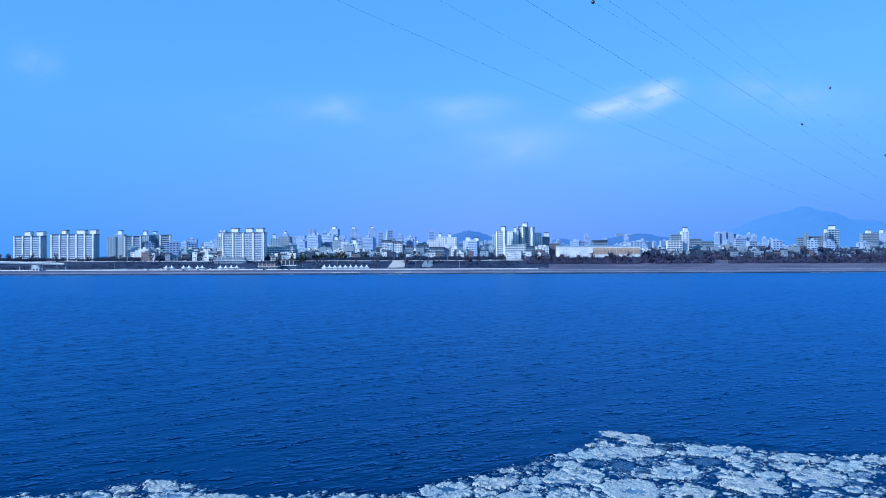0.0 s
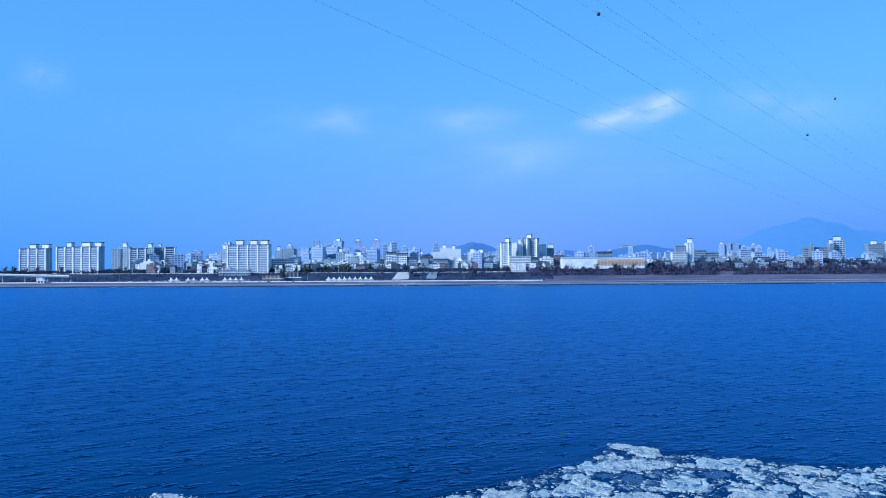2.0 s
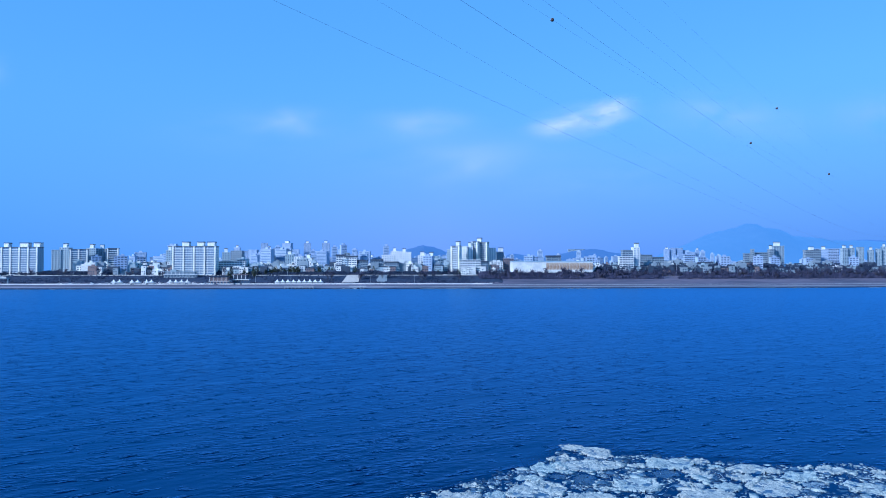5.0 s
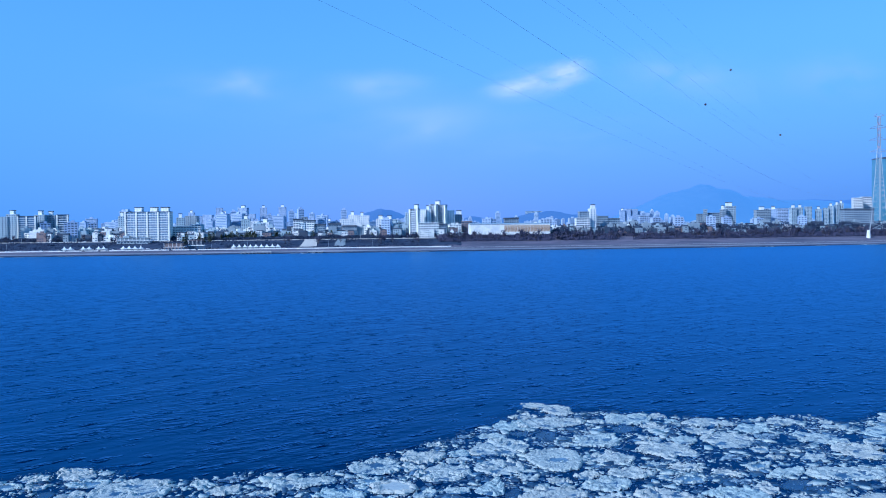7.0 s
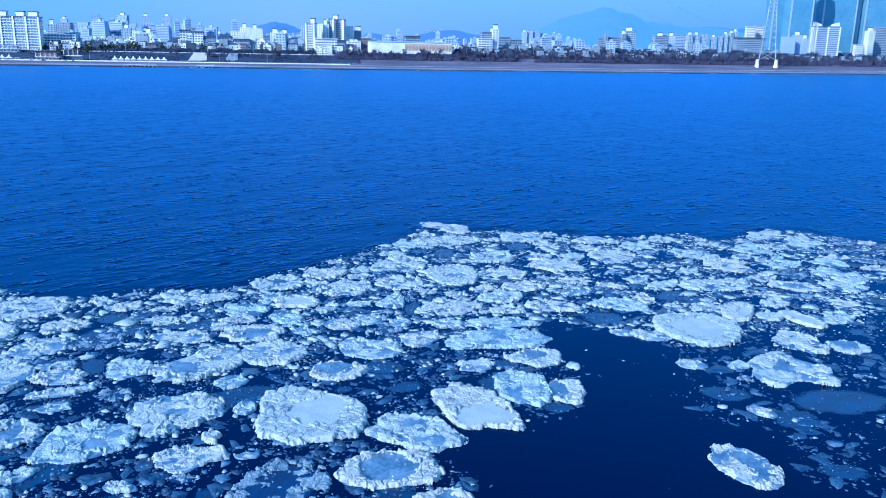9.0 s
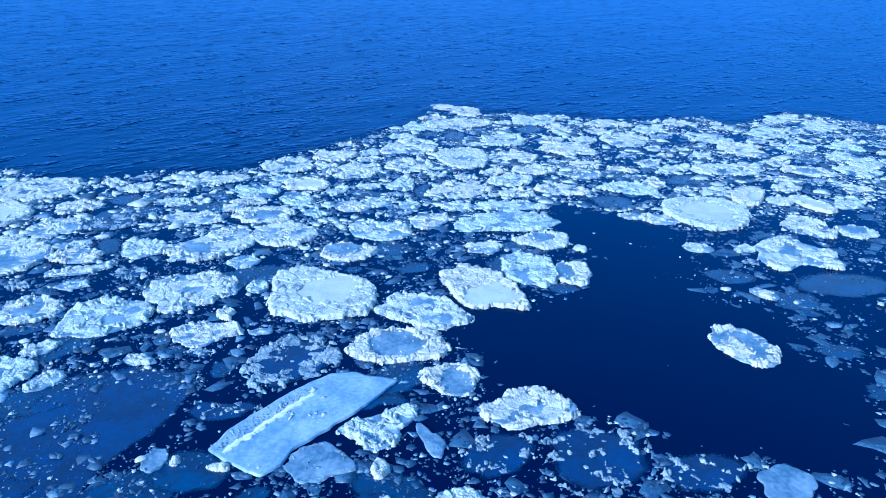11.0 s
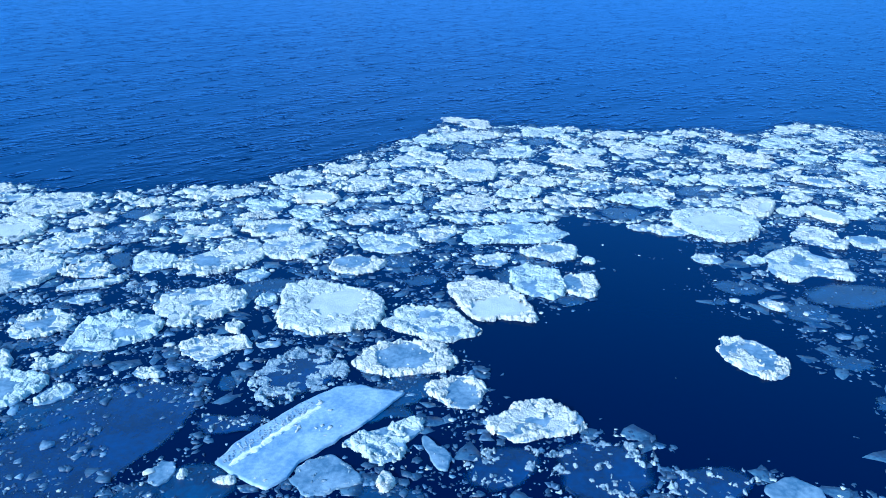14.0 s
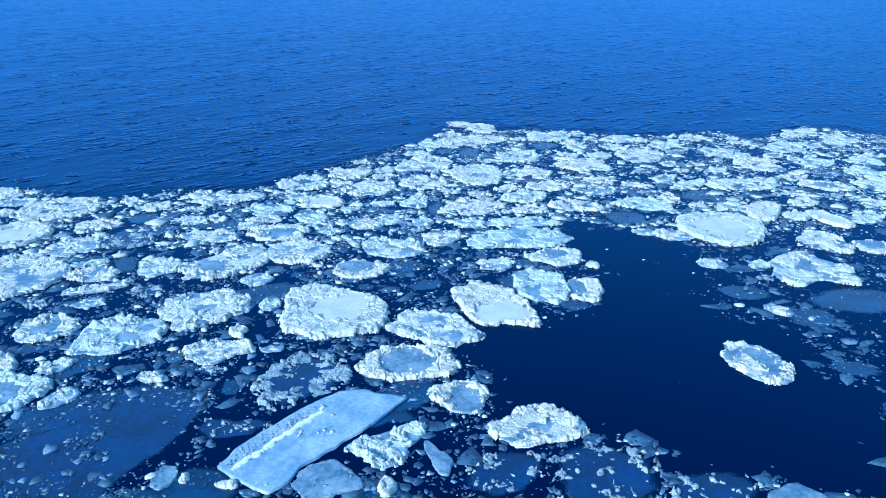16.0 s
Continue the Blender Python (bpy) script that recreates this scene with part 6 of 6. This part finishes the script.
floe("frosted", 4.41, 25.66, 1.13, 0.39, -78, shape=((2, 0.03, -0.4), (3, 0.2, 2.3), (4, 0.06, 0.3), (5, 0.06, -1.3)))
floe("crumb", 6.87, 24.27, 1.92, 1.29, 28, shape=((4, 0.03, 1.6),))
floe("crumb", 10.74, 23.36, 2.31, 2.18, 42, shape=((3, 0.05, 2.6), (4, 0.03, 0.8)))
floe("crumb", 14.52, 21.63, 1.92, 1.24, 5, shape=((3, 0.04, 0.3), (5, 0.03, 1.6)))
floe("slab", 17.32, 20.37, 1.26, 1.00, 31, shape=((3, 0.04, 2.5), (5, 0.07, -2.9)))
floe("pan", 21.78, 30.38, 2.11, 1.42, -87, shape=((5, 0.03, 2.2),), hollow=(-0.13, 0.36, 1.32, 0.47))
floe("pan", 31.96, 40.78, 2.65, 2.43, 43, shape=((2, 0.03, 2.1), (3, 0.17, -2.0), (4, 0.07, 0.5), (5, 0.08, -2.7)), hollow=(0.21, 0.20, 0.90, 0.71))
floe("smooth", 30.43, 49.01, 3.36, 3.05, 68, shape=((3, 0.05, 2.6),), hollow=(0.09, -0.08, 2.01, 1.90))
floe("smooth", 35.75, 51.92, 2.38, 1.21, 48, shape=((3, 0.06, 1.6), (4, 0.03, 2.5), (5, 0.03, 2.5)), hollow=(-0.11, -0.38, 1.47, 0.47))
floe("rub", 33.82, 53.47, 1.45, 0.92, 21, shape=((3, 0.03, -2.8), (4, 0.05, 0.5), (5, 0.07, -3.0)))
floe("rub", 36.14, 45.04, 2.15, 1.61, -88, shape=((3, 0.07, -1.3), (4, 0.04, 1.1)))
floe("pool", 38.99, 43.53, 1.38, 1.27, -2, shape=((3, 0.05, 0.3), (4, 0.04, 3.0)), hollow=(0.02, 0.45, 0.90, 0.97))
floe("smooth", 39.66, 49.29, 2.14, 0.94, -78, shape=((3, 0.05, -2.2), (4, 0.03, 2.5), (5, 0.04, 1.4)))
floe("rub", 42.75, 49.12, 1.83, 1.06, 32, shape=((2, 0.0, 0),))
floe("rub", 29.18, 42.04, 0.78, 0.59, 17, shape=((3, 0.08, 2.7), (4, 0.04, 2.6), (5, 0.03, 0.4)))
floe("rub", 26.18, 42.82, 0.96, 0.74, -33, shape=((3, 0.04, 0.1), (4, 0.03, -0.1), (5, 0.03, 2.9)))
floe("rub", 26.38, 35.63, 0.93, 0.52, -66, shape=((3, 0.06, -0.9), (4, 0.05, -2.8), (5, 0.04, 1.2)))
floe("sheet", 31.93, 35.92, 3.48, 1.88, -4, shape=((4, 0.03, -0.8),))
floe("sheet", 25.77, 38.30, 1.71, 1.16, -22, shape=((3, 0.04, -1.7), (4, 0.03, 0.7)))
floe("chunk", 18.31, 44.00, 0.55, 0.40, -78, shape=((3, 0.06, -2.2), (4, 0.08, 1.1), (5, 0.05, -0.7)))
floe("pool", 16.53, 45.98, 1.83, 1.44, 3, shape=((3, 0.09, -2.3), (4, 0.05, 0.4), (5, 0.05, -2.4)), hollow=(0.08, 0.48, 0.85, 0.82))
floe("rub", 14.98, 49.77, 3.65, 1.92, -2, shape=((3, 0.1, 2.1), (5, 0.04, 0.2)))
floe("rub", -10.46, 39.64, 2.38, 2.06, 26, shape=((3, 0.07, 1.7), (4, 0.03, -0.2)), hollow=(0.31, -0.69, 0.58, 0.61))
floe("pan", -6.20, 42.25, 2.51, 2.27, 20, shape=((3, 0.06, 0.3), (4, 0.03, 2.8), (5, 0.03, -2.2)))
floe("pool", 3.26, 46.29, 1.79, 1.45, -13, shape=((3, 0.06, -0.4), (4, 0.03, -1.4)), hollow=(-0.39, 0.60, 1.27, 1.02))
floe("pan", 5.77, 49.77, 2.28, 1.71, -35, shape=((3, 0.05, -2.0), (4, 0.04, 1.9), (5, 0.03, 0.3)))
floe("pan", 9.62, 50.91, 1.66, 1.19, 44, shape=((3, 0.08, 1.1),))
floe("pan", -5.19, 49.01, 3.20, 1.95, 36, shape=((3, 0.06, -1.5), (4, 0.07, -2.8), (5, 0.04, 2.8)), hollow=(-1.10, 0.30, 0.81, 1.02))
floe("rub", -9.57, 49.20, 1.57, 1.44, -50, shape=((3, 0.09, -2.6), (4, 0.04, -1.4)))
floe("pan", -13.53, 48.62, 1.58, 1.13, -13, shape=((3, 0.05, 2.3),))
floe("rub", -12.85, 46.30, 1.97, 0.55, 12, shape=((1, 0.03, 1.6), (2, 0.03, -0.2), (3, 0.13, -1.5), (4, 0.09, -2.9), (5, 0.07, 1.6)))
floe("rub", -18.22, 49.36, 3.53, 2.76, -78, shape=((3, 0.09, 1.8), (4, 0.04, 2.4)))
floe("pan", -14.45, 41.22, 1.65, 1.60, -56, shape=((3, 0.06, -2.5),), hollow=(0.02, -0.12, 0.71, 0.81))
floe("chunk", -4.18, 38.83, 0.72, 0.47, -82, shape=((3, 0.05, -0.4), (4, 0.03, -0.1), (5, 0.08, -1.6)))
floe("rub", -2.42, 41.98, 0.82, 0.59, 75, shape=((3, 0.05, 0.0), (5, 0.03, 2.4)))
floe("rub", -5.19, 36.84, 1.71, 1.16, -1, shape=((3, 0.13, -0.7), (4, 0.07, 0.4), (5, 0.03, 1.4)))
floe("rub", -2.33, 36.46, 0.62, 0.31, -4, shape=((3, 0.04, 1.1), (5, 0.08, -2.4)))
floe("crumb", -0.94, 33.23, 2.61, 2.01, 46, shape=((3, 0.05, 2.7), (4, 0.03, -1.9), (5, 0.03, 0.9)))
floe("pool", -14.52, 34.76, 1.98, 1.49, -44, shape=((3, 0.12, 3.1), (4, 0.05, 2.1), (5, 0.03, -0.9)), hollow=(-0.14, -0.39, 1.15, 0.90))
floe("rub", -15.70, 37.40, 1.38, 0.77, -65, shape=((5, 0.03, 2.3),))
floe("rub", -12.01, 33.50, 0.98, 0.64, 41, shape=((3, 0.03, 2.8),))
floe("rub", -8.06, 34.64, 0.83, 0.40, -23, shape=((3, 0.09, -0.5), (5, 0.05, 1.3)))
floe("smooth", -20.43, 57.32, 2.57, 2.20, -86, shape=((3, 0.03, 1.3),), hollow=(0.31, -0.32, 1.45, 1.54))
floe("crumb", -4.09, 29.57, 1.65, 0.80, -7, shape=((3, 0.13, -1.1), (4, 0.08, -2.5), (5, 0.03, -3.1)))
floe("frosted", -6.49, 26.58, 0.75, 0.49, 78, shape=((2, 0.0, 0),))
floe("chunk", -5.69, 26.34, 0.33, 0.22, 84, shape=((3, 0.05, -0.5), (4, 0.05, 2.9), (5, 0.07, 2.2)))
floe("chunk", -4.04, 25.63, 0.48, 0.27, -24, shape=((3, 0.03, 2.0),))
floe("sheet", -5.15, 25.64, 1.74, 1.38, -24, shape=((3, 0.05, 0.3),))
floe("sheet", -4.27, 32.99, 0.84, 0.47, -86, shape=((3, 0.07, -2.8), (4, 0.03, -2.6), (5, 0.04, -0.1)))
floe("rub", 20.20, 85.91, 3.56, 1.64, -56, shape=((3, 0.17, 2.3), (5, 0.07, -1.3)))
floe("rub", 18.66, 79.59, 3.70, 2.00, 3, shape=((3, 0.09, -0.0), (4, 0.06, -2.1)))
floe("rub", 27.13, 79.59, 2.55, 2.00, 3, shape=((3, 0.06, -0.3), (4, 0.08, -1.6), (5, 0.03, 2.6)))
floe("rub", 34.66, 77.05, 2.38, 1.82, -12, shape=((3, 0.14, 1.4), (4, 0.03, 0.6)))
floe("pan", 21.49, 72.19, 2.57, 1.99, 52, shape=((3, 0.07, -0.4), (4, 0.03, 1.4)))
floe("rub", 33.53, 70.21, 2.55, 2.28, 65, shape=((3, 0.07, 2.6), (5, 0.03, -2.2)))
floe("rub", 29.61, 70.93, 1.51, 1.21, 52, shape=((3, 0.07, 1.2), (4, 0.04, -0.4), (5, 0.07, -2.4)))
floe("pool", 15.93, 66.55, 3.26, 2.39, 83, shape=((3, 0.06, 2.6), (4, 0.03, 2.6)), hollow=(-0.37, -0.22, 0.75, 0.99))
floe("rub", 20.93, 66.14, 2.00, 1.88, 80, shape=((4, 0.03, -0.8),))
floe("rub", 18.34, 59.33, 2.12, 1.44, 21, shape=((3, 0.08, -1.8),))
floe("pool", 25.13, 59.58, 1.46, 1.01, 17, shape=((4, 0.03, -0.6), (5, 0.03, -1.7)), hollow=(0.04, 0.08, 1.20, 0.83))
floe("rub", 21.60, 56.18, 2.25, 1.37, -25, shape=((3, 0.09, 0.2), (4, 0.03, -2.4)))
floe("rub", 27.16, 55.49, 2.44, 1.43, -26, shape=((3, 0.1, 2.2),))
floe("rub", 13.53, 57.49, 2.45, 1.81, 9, shape=((3, 0.06, -0.9), (4, 0.05, 1.3), (5, 0.05, 3.0)))
floe("rub", 17.74, 55.87, 1.46, 1.01, -10, shape=((3, 0.08, 1.6), (5, 0.04, -2.3)))
floe("rub", 16.23, 53.05, 2.61, 0.93, -8, shape=((3, 0.1, 2.0), (4, 0.03, 1.8), (5, 0.05, 2.1)))
floe("rub", -24.68, 68.32, 2.12, 1.38, -47, shape=((3, 0.03, -2.3), (4, 0.04, -1.8), (5, 0.04, 0.6)))
floe("rub", -18.98, 63.13, 3.08, 2.74, 9, shape=((4, 0.04, 2.9),))
floe("rub", -15.25, 58.32, 1.67, 1.34, 8, shape=((3, 0.11, 0.1), (4, 0.03, 2.0)))
floe("rub", -13.83, 64.20, 0.93, 0.73, -58, shape=((5, 0.08, 3.1),))
floe("pan", -11.52, 62.22, 1.37, 0.97, 29, shape=((3, 0.12, -1.4), (4, 0.03, -3.1)))
floe("rub", -5.94, 63.20, 2.88, 1.22, 8, shape=((1, 0.03, 2.5), (2, 0.05, 1.6), (3, 0.15, -0.5), (5, 0.07, 3.1)))
floe("rub", -6.58, 58.28, 0.94, 0.67, -37, shape=((3, 0.03, 1.5), (4, 0.03, -2.9), (5, 0.08, -0.6)))
floe("pan", 0.33, 66.63, 2.21, 2.11, 22, shape=((3, 0.08, -2.5), (4, 0.03, -3.1)), hollow=(0.13, 0.45, 0.65, 0.77))
floe("rub", -0.92, 61.35, 0.68, 0.57, -65, shape=((3, 0.04, -0.4), (4, 0.05, 1.6), (5, 0.07, -0.9)))
floe("rub", 4.52, 69.00, 1.93, 1.74, 14, shape=((1, 0.05, 1.9), (2, 0.05, 0.5), (3, 0.14, -0.4), (4, 0.1, -1.3), (5, 0.11, -2.8)))
floe("rub", 5.86, 64.07, 2.42, 2.01, 39, shape=((4, 0.03, 2.4), (5, 0.04, 0.8)))
floe("pan", 11.90, 71.02, 2.97, 2.39, 45, shape=((3, 0.08, -1.4), (4, 0.03, 1.1), (5, 0.03, -2.2)))
floe("pan", 10.69, 64.93, 2.13, 2.02, -1, shape=((5, 0.03, 2.8),))
floe("rub", 9.10, 59.68, 1.74, 1.09, 70, shape=((3, 0.15, 0.4),))
floe("pan", 3.80, 58.95, 1.23, 0.76, 55, shape=((3, 0.03, 1.5), (4, 0.07, -2.0), (5, 0.06, 2.2)))
floe("pan", 0.55, 57.30, 2.04, 1.16, -77, shape=((3, 0.04, 2.3), (4, 0.05, 1.3), (5, 0.04, 3.0)))
floe("rub", 4.47, 54.96, 1.36, 1.09, -33, shape=((3, 0.06, -0.2), (4, 0.04, -0.9)))
floe("pan", 6.55, 55.58, 1.07, 1.05, -44, shape=((3, 0.04, 2.8), (4, 0.05, -1.4), (5, 0.07, 1.0)))
floe("rub", 8.83, 54.61, 1.05, 0.77, 81, shape=((3, 0.04, -0.5), (4, 0.05, 0.7), (5, 0.07, -0.3)))
floe("rub", -6.77, 54.39, 2.07, 1.07, -16, shape=((3, 0.03, 2.5),))
floe("rub", -2.93, 57.44, 1.37, 0.90, 3, shape=((3, 0.08, 1.6), (5, 0.05, -2.3)))
floe("pan", 55.20, 76.21, 3.30, 1.29, 31, shape=((3, 0.04, 1.7),))
floe("pan", 57.48, 72.45, 2.87, 1.91, 50, shape=((3, 0.04, -2.6), (4, 0.04, -0.4)))
floe("rub", 49.82, 70.56, 2.58, 1.82, 42, shape=((5, 0.03, 2.1),))
floe("rub", 38.38, 59.20, 3.43, 1.69, -4, shape=((3, 0.03, -0.9), (4, 0.03, -2.0)))
floe("pan", 44.21, 60.49, 1.82, 0.90, 40, shape=((3, 0.07, 2.8), (4, 0.04, -1.1)))
floe("rub", 49.19, 64.25, 2.03, 1.27, 23, shape=((3, 0.06, 3.0), (4, 0.03, 1.7), (5, 0.05, 0.6)))
floe("rub", 51.89, 59.83, 2.65, 1.76, -67, shape=((3, 0.05, -0.4), (4, 0.1, 2.8)))
floe("rub", 54.13, 64.07, 1.80, 1.32, -37, shape=((3, 0.11, 1.5), (4, 0.07, -2.0), (5, 0.05, 2.8)))
floe("rub", 33.47, 60.02, 2.08, 0.81, 23, shape=((3, 0.05, 2.3), (4, 0.04, 0.1), (5, 0.06, -1.7)))
floe("sheet", 32.75, 57.04, 1.96, 1.19, 29, shape=((3, 0.07, -2.8), (5, 0.04, 0.3)))
floe("rub", 29.79, 56.47, 1.31, 0.88, 59, shape=((3, 0.08, 0.1), (4, 0.05, -0.5), (5, 0.06, -0.4)))
floe("pan", 40.44, 53.82, 1.64, 1.02, 43, shape=((1, 0.03, -3.0), (3, 0.21, -1.2), (4, 0.08, -1.1), (5, 0.03, -0.8)))
floe("rub", 38.37, 63.94, 1.40, 0.88, 37, shape=((3, 0.04, -1.2), (4, 0.06, 2.3), (5, 0.07, 0.8)))
floe("pool", 32.25, 62.10, 1.52, 0.84, 38, shape=((3, 0.07, 1.4), (5, 0.08, 2.5)))
floe("rub", 38.03, 74.01, 2.02, 1.45, 34, shape=((4, 0.03, 2.0), (5, 0.08, 0.2)))
floe("sheet", 17.09, 74.36, 2.19, 1.20, 78, shape=((3, 0.04, 1.6), (4, 0.03, 3.1), (5, 0.05, -1.8)))
floe("sheet", 24.39, 52.62, 1.81, 1.70, 22, shape=((3, 0.06, 0.9), (4, 0.03, -0.8)))
floe("sheet", 10.39, 57.65, 1.87, 0.71, 74, shape=((3, 0.05, 0.8), (4, 0.06, 0.8), (5, 0.07, 0.1)))
floe("sheet", -11.80, 50.10, 1.65, 0.77, -79, shape=((3, 0.04, -1.1), (4, 0.03, -2.7), (5, 0.05, 2.5)))
floe("sheet", -12.06, 59.44, 1.30, 1.25, -67, shape=((3, 0.04, -0.5), (4, 0.03, -2.4), (5, 0.05, 2.3)))
floe("sheet", 15.03, 38.53, 1.03, 0.75, -12, shape=((3, 0.1, -0.8), (5, 0.07, 1.8)))
floe("sheet", 12.20, 42.21, 1.66, 0.80, 83, shape=((3, 0.07, 2.0), (4, 0.05, 1.9), (5, 0.06, 1.3)))
floe("sheet", 2.27, 29.37, 1.76, 0.97, -19, shape=((2, 0.05, -1.0), (3, 0.19, -0.9), (4, 0.1, 1.9), (5, 0.08, 1.1)))
floe("rub", 24.50, 49.25, 1.08, 0.65, -27)
floe("rub", 26.08, 48.36, 1.40, 1.10, -29)
floe("pan", 42.32, 69.55, 2.75, 2.17, -32)
floe("rub", -0.64, 50.14, 2.31, 2.29, -0)
floe("rub", -15.93, 54.10, 1.95, 1.86, 15)
floe("rub", 14.59, 78.67, 1.90, 2.23, -11)
floe("pan", 49.75, 56.71, 2.00, 2.10, -42)
floe("rub", -2.55, 59.68, 1.87, 1.74, 2)
floe("rub", 26.60, 68.07, 2.71, 2.66, -22)
floe("rub", 43.29, 64.99, 2.51, 2.40, -34)


def free(x, y, r, slack):
    for tx, ty, a, b, rz in TAKEN:
        c, s = math.cos(radians(-rz)), math.sin(radians(-rz))
        dx, dy = x - tx, y - ty
        u, v = dx * c - dy * s, dx * s + dy * c
        if (u / (a + r * slack)) ** 2 + (v / (b + r * slack)) ** 2 < 1:
            return False
    return True


def fill_pack():
    """Smaller floes that close the pack between the large ones."""
    rng = random.Random(11)
    made = 0
    while made < 30:
        x, y = rng.uniform(-24, 34), rng.uniform(22, 60)
        r = rng.uniform(0.8, 2.0)
        if inside(LEAD, x, y) or not free(x, y, r, 0.25):
            continue
        floe("sheet", x, y, r * rng.uniform(1.0, 1.6), r * rng.uniform(0.7, 1.0), rng.uniform(-40, 40), keep=False)
        made += 1
    made = 0
    for r0, r1, tries in ((1.3, 2.2, 700), (0.8, 1.3, 1600), (0.5, 0.8, 3000)):
        for _ in range(tries):
            if made >= 160:
                return
            x, y = rng.uniform(-40, 76), rng.uniform(20, 90)
            r = rng.uniform(r0, r1)
            if abs(math.degrees(math.atan2(x, y)) - 9) > 38 or y > edge_y(x) - r * 0.8 or inside(LEAD, x, y):
                continue
            sparse = x > 18 and y < 46
            close = y < 50
            if sparse and rng.random() < 0.7 or close and r > 1.2:
                continue
            if not free(x, y, r, 1.12 if close else 0.9):
                continue
            odds = [8, 16, 46, 26, 3, 1] if sparse or close else [22, 32, 26, 8, 8, 4]
            kind = rng.choices(["pan", "rub", "crumb", "sheet", "pool", "smooth"], odds)[0]
            floe(kind, x, y, r * rng.uniform(0.95, 1.35), r * rng.uniform(0.75, 1.0), rng.uniform(-40, 40))
            made += 1


fill_pack()


def brash():
    """Loose brash and slush between the floes."""
    rng = random.Random(3)
    white_rows, slush_rows = [], []
    while len(white_rows) < 6000:
        x, y = rng.uniform(-45, 85), 18 + 74 * rng.random() ** 1.2
        if abs(math.degrees(math.atan2(x, y)) - 9) > 40 or y > edge_y(x) + 0.4 * rng.gauss(0, 1):
            continue
        if inside(LEAD, x, y) and rng.random() > (0.012 if y > 38 else 0.001):
            continue
        if x > 18 and y < 46 and rng.random() > 0.35:
            continue
        clump = noise.noise((x * 0.4, y * 0.4, 2.0)) + 0.6 * noise.noise((x * 1.3, y * 1.3, 5.0))
        if clump < rng.uniform(-0.5, 0.45) or not free(x, y, 0.0, 0.0):
            continue
        s = min(0.45, max(0.05, 0.09 * rng.lognormvariate(0, 0.7))) * (1.0 if y < 50 else 1.7)
        (white_rows if rng.random() < (0.12 if y < 32 else 0.22 if y < 46 else 0.62) else slush_rows).append((x, y, s, 0.015 + s * rng.uniform(0.05, 0.2)))
        if len(slush_rows) < 16000:
            for _ in range(4):
                slush_rows.append((x + rng.gauss(0, 0.6), y + rng.gauss(0, 0.6), max(0.045, s * rng.uniform(0.4, 1.35)), 0.008 + rng.uniform(0, 0.014)))
    blocks = sorted((r for r in white_rows if r[1] < 48), key=lambda r: -r[2])[:260]
    white_rows = [r for r in white_rows if r not in blocks]
    shapes = [lump_mesh("ice_block", [(0, 0, 0, 0.8, 0.8)], SNOWFIELD) for _ in range(14)]
    for x, y, s, up in blocks:
        ob = new("ice_block", rng.choice(shapes))
        k = s * rng.uniform(0.6, 1.1)
        ob.matrix_basis = pose(x, y, 0.02, 0, 0, rng.uniform(0, 360)) @ Matrix.Diagonal((k, k * rng.uniform(0.55, 1.0), k * rng.uniform(0.3, 0.55), 1))
        tagged(ob, "small loose block of white ice afloat between the floes", "ice block", "loose ice blocks")
    thin_rows = []
    while len(thin_rows) < 700:
        x, y = rng.uniform(-45, 85), 18 + 70 * rng.random() ** 1.2
        if abs(math.degrees(math.atan2(x, y)) - 9) > 40 or y > edge_y(x) - 0.5 or inside(LEAD, x, y) or not free(x, y, 0.1, 1.0):
            continue
        thin_rows.append((x, y, rng.uniform(0.25, 0.95), 0.006 + rng.uniform(0, 0.006)))
    tagged(new("thin_ice", cake_mesh("thin_ice", thin_rows, THIN)), "thin dark plates of new ice between the floes", "thin ice", kind="stuff")
    tagged(new("brash_ice", cake_mesh("brash_ice", white_rows, SNOW)), "loose white ice crumbs floating between the floes", "brash ice", kind="stuff")
    tagged(new("slush_ice", cake_mesh("slush_ice", slush_rows, SLUSH)), "grey-blue slush floating between the floes", "slush", kind="stuff")


brash()
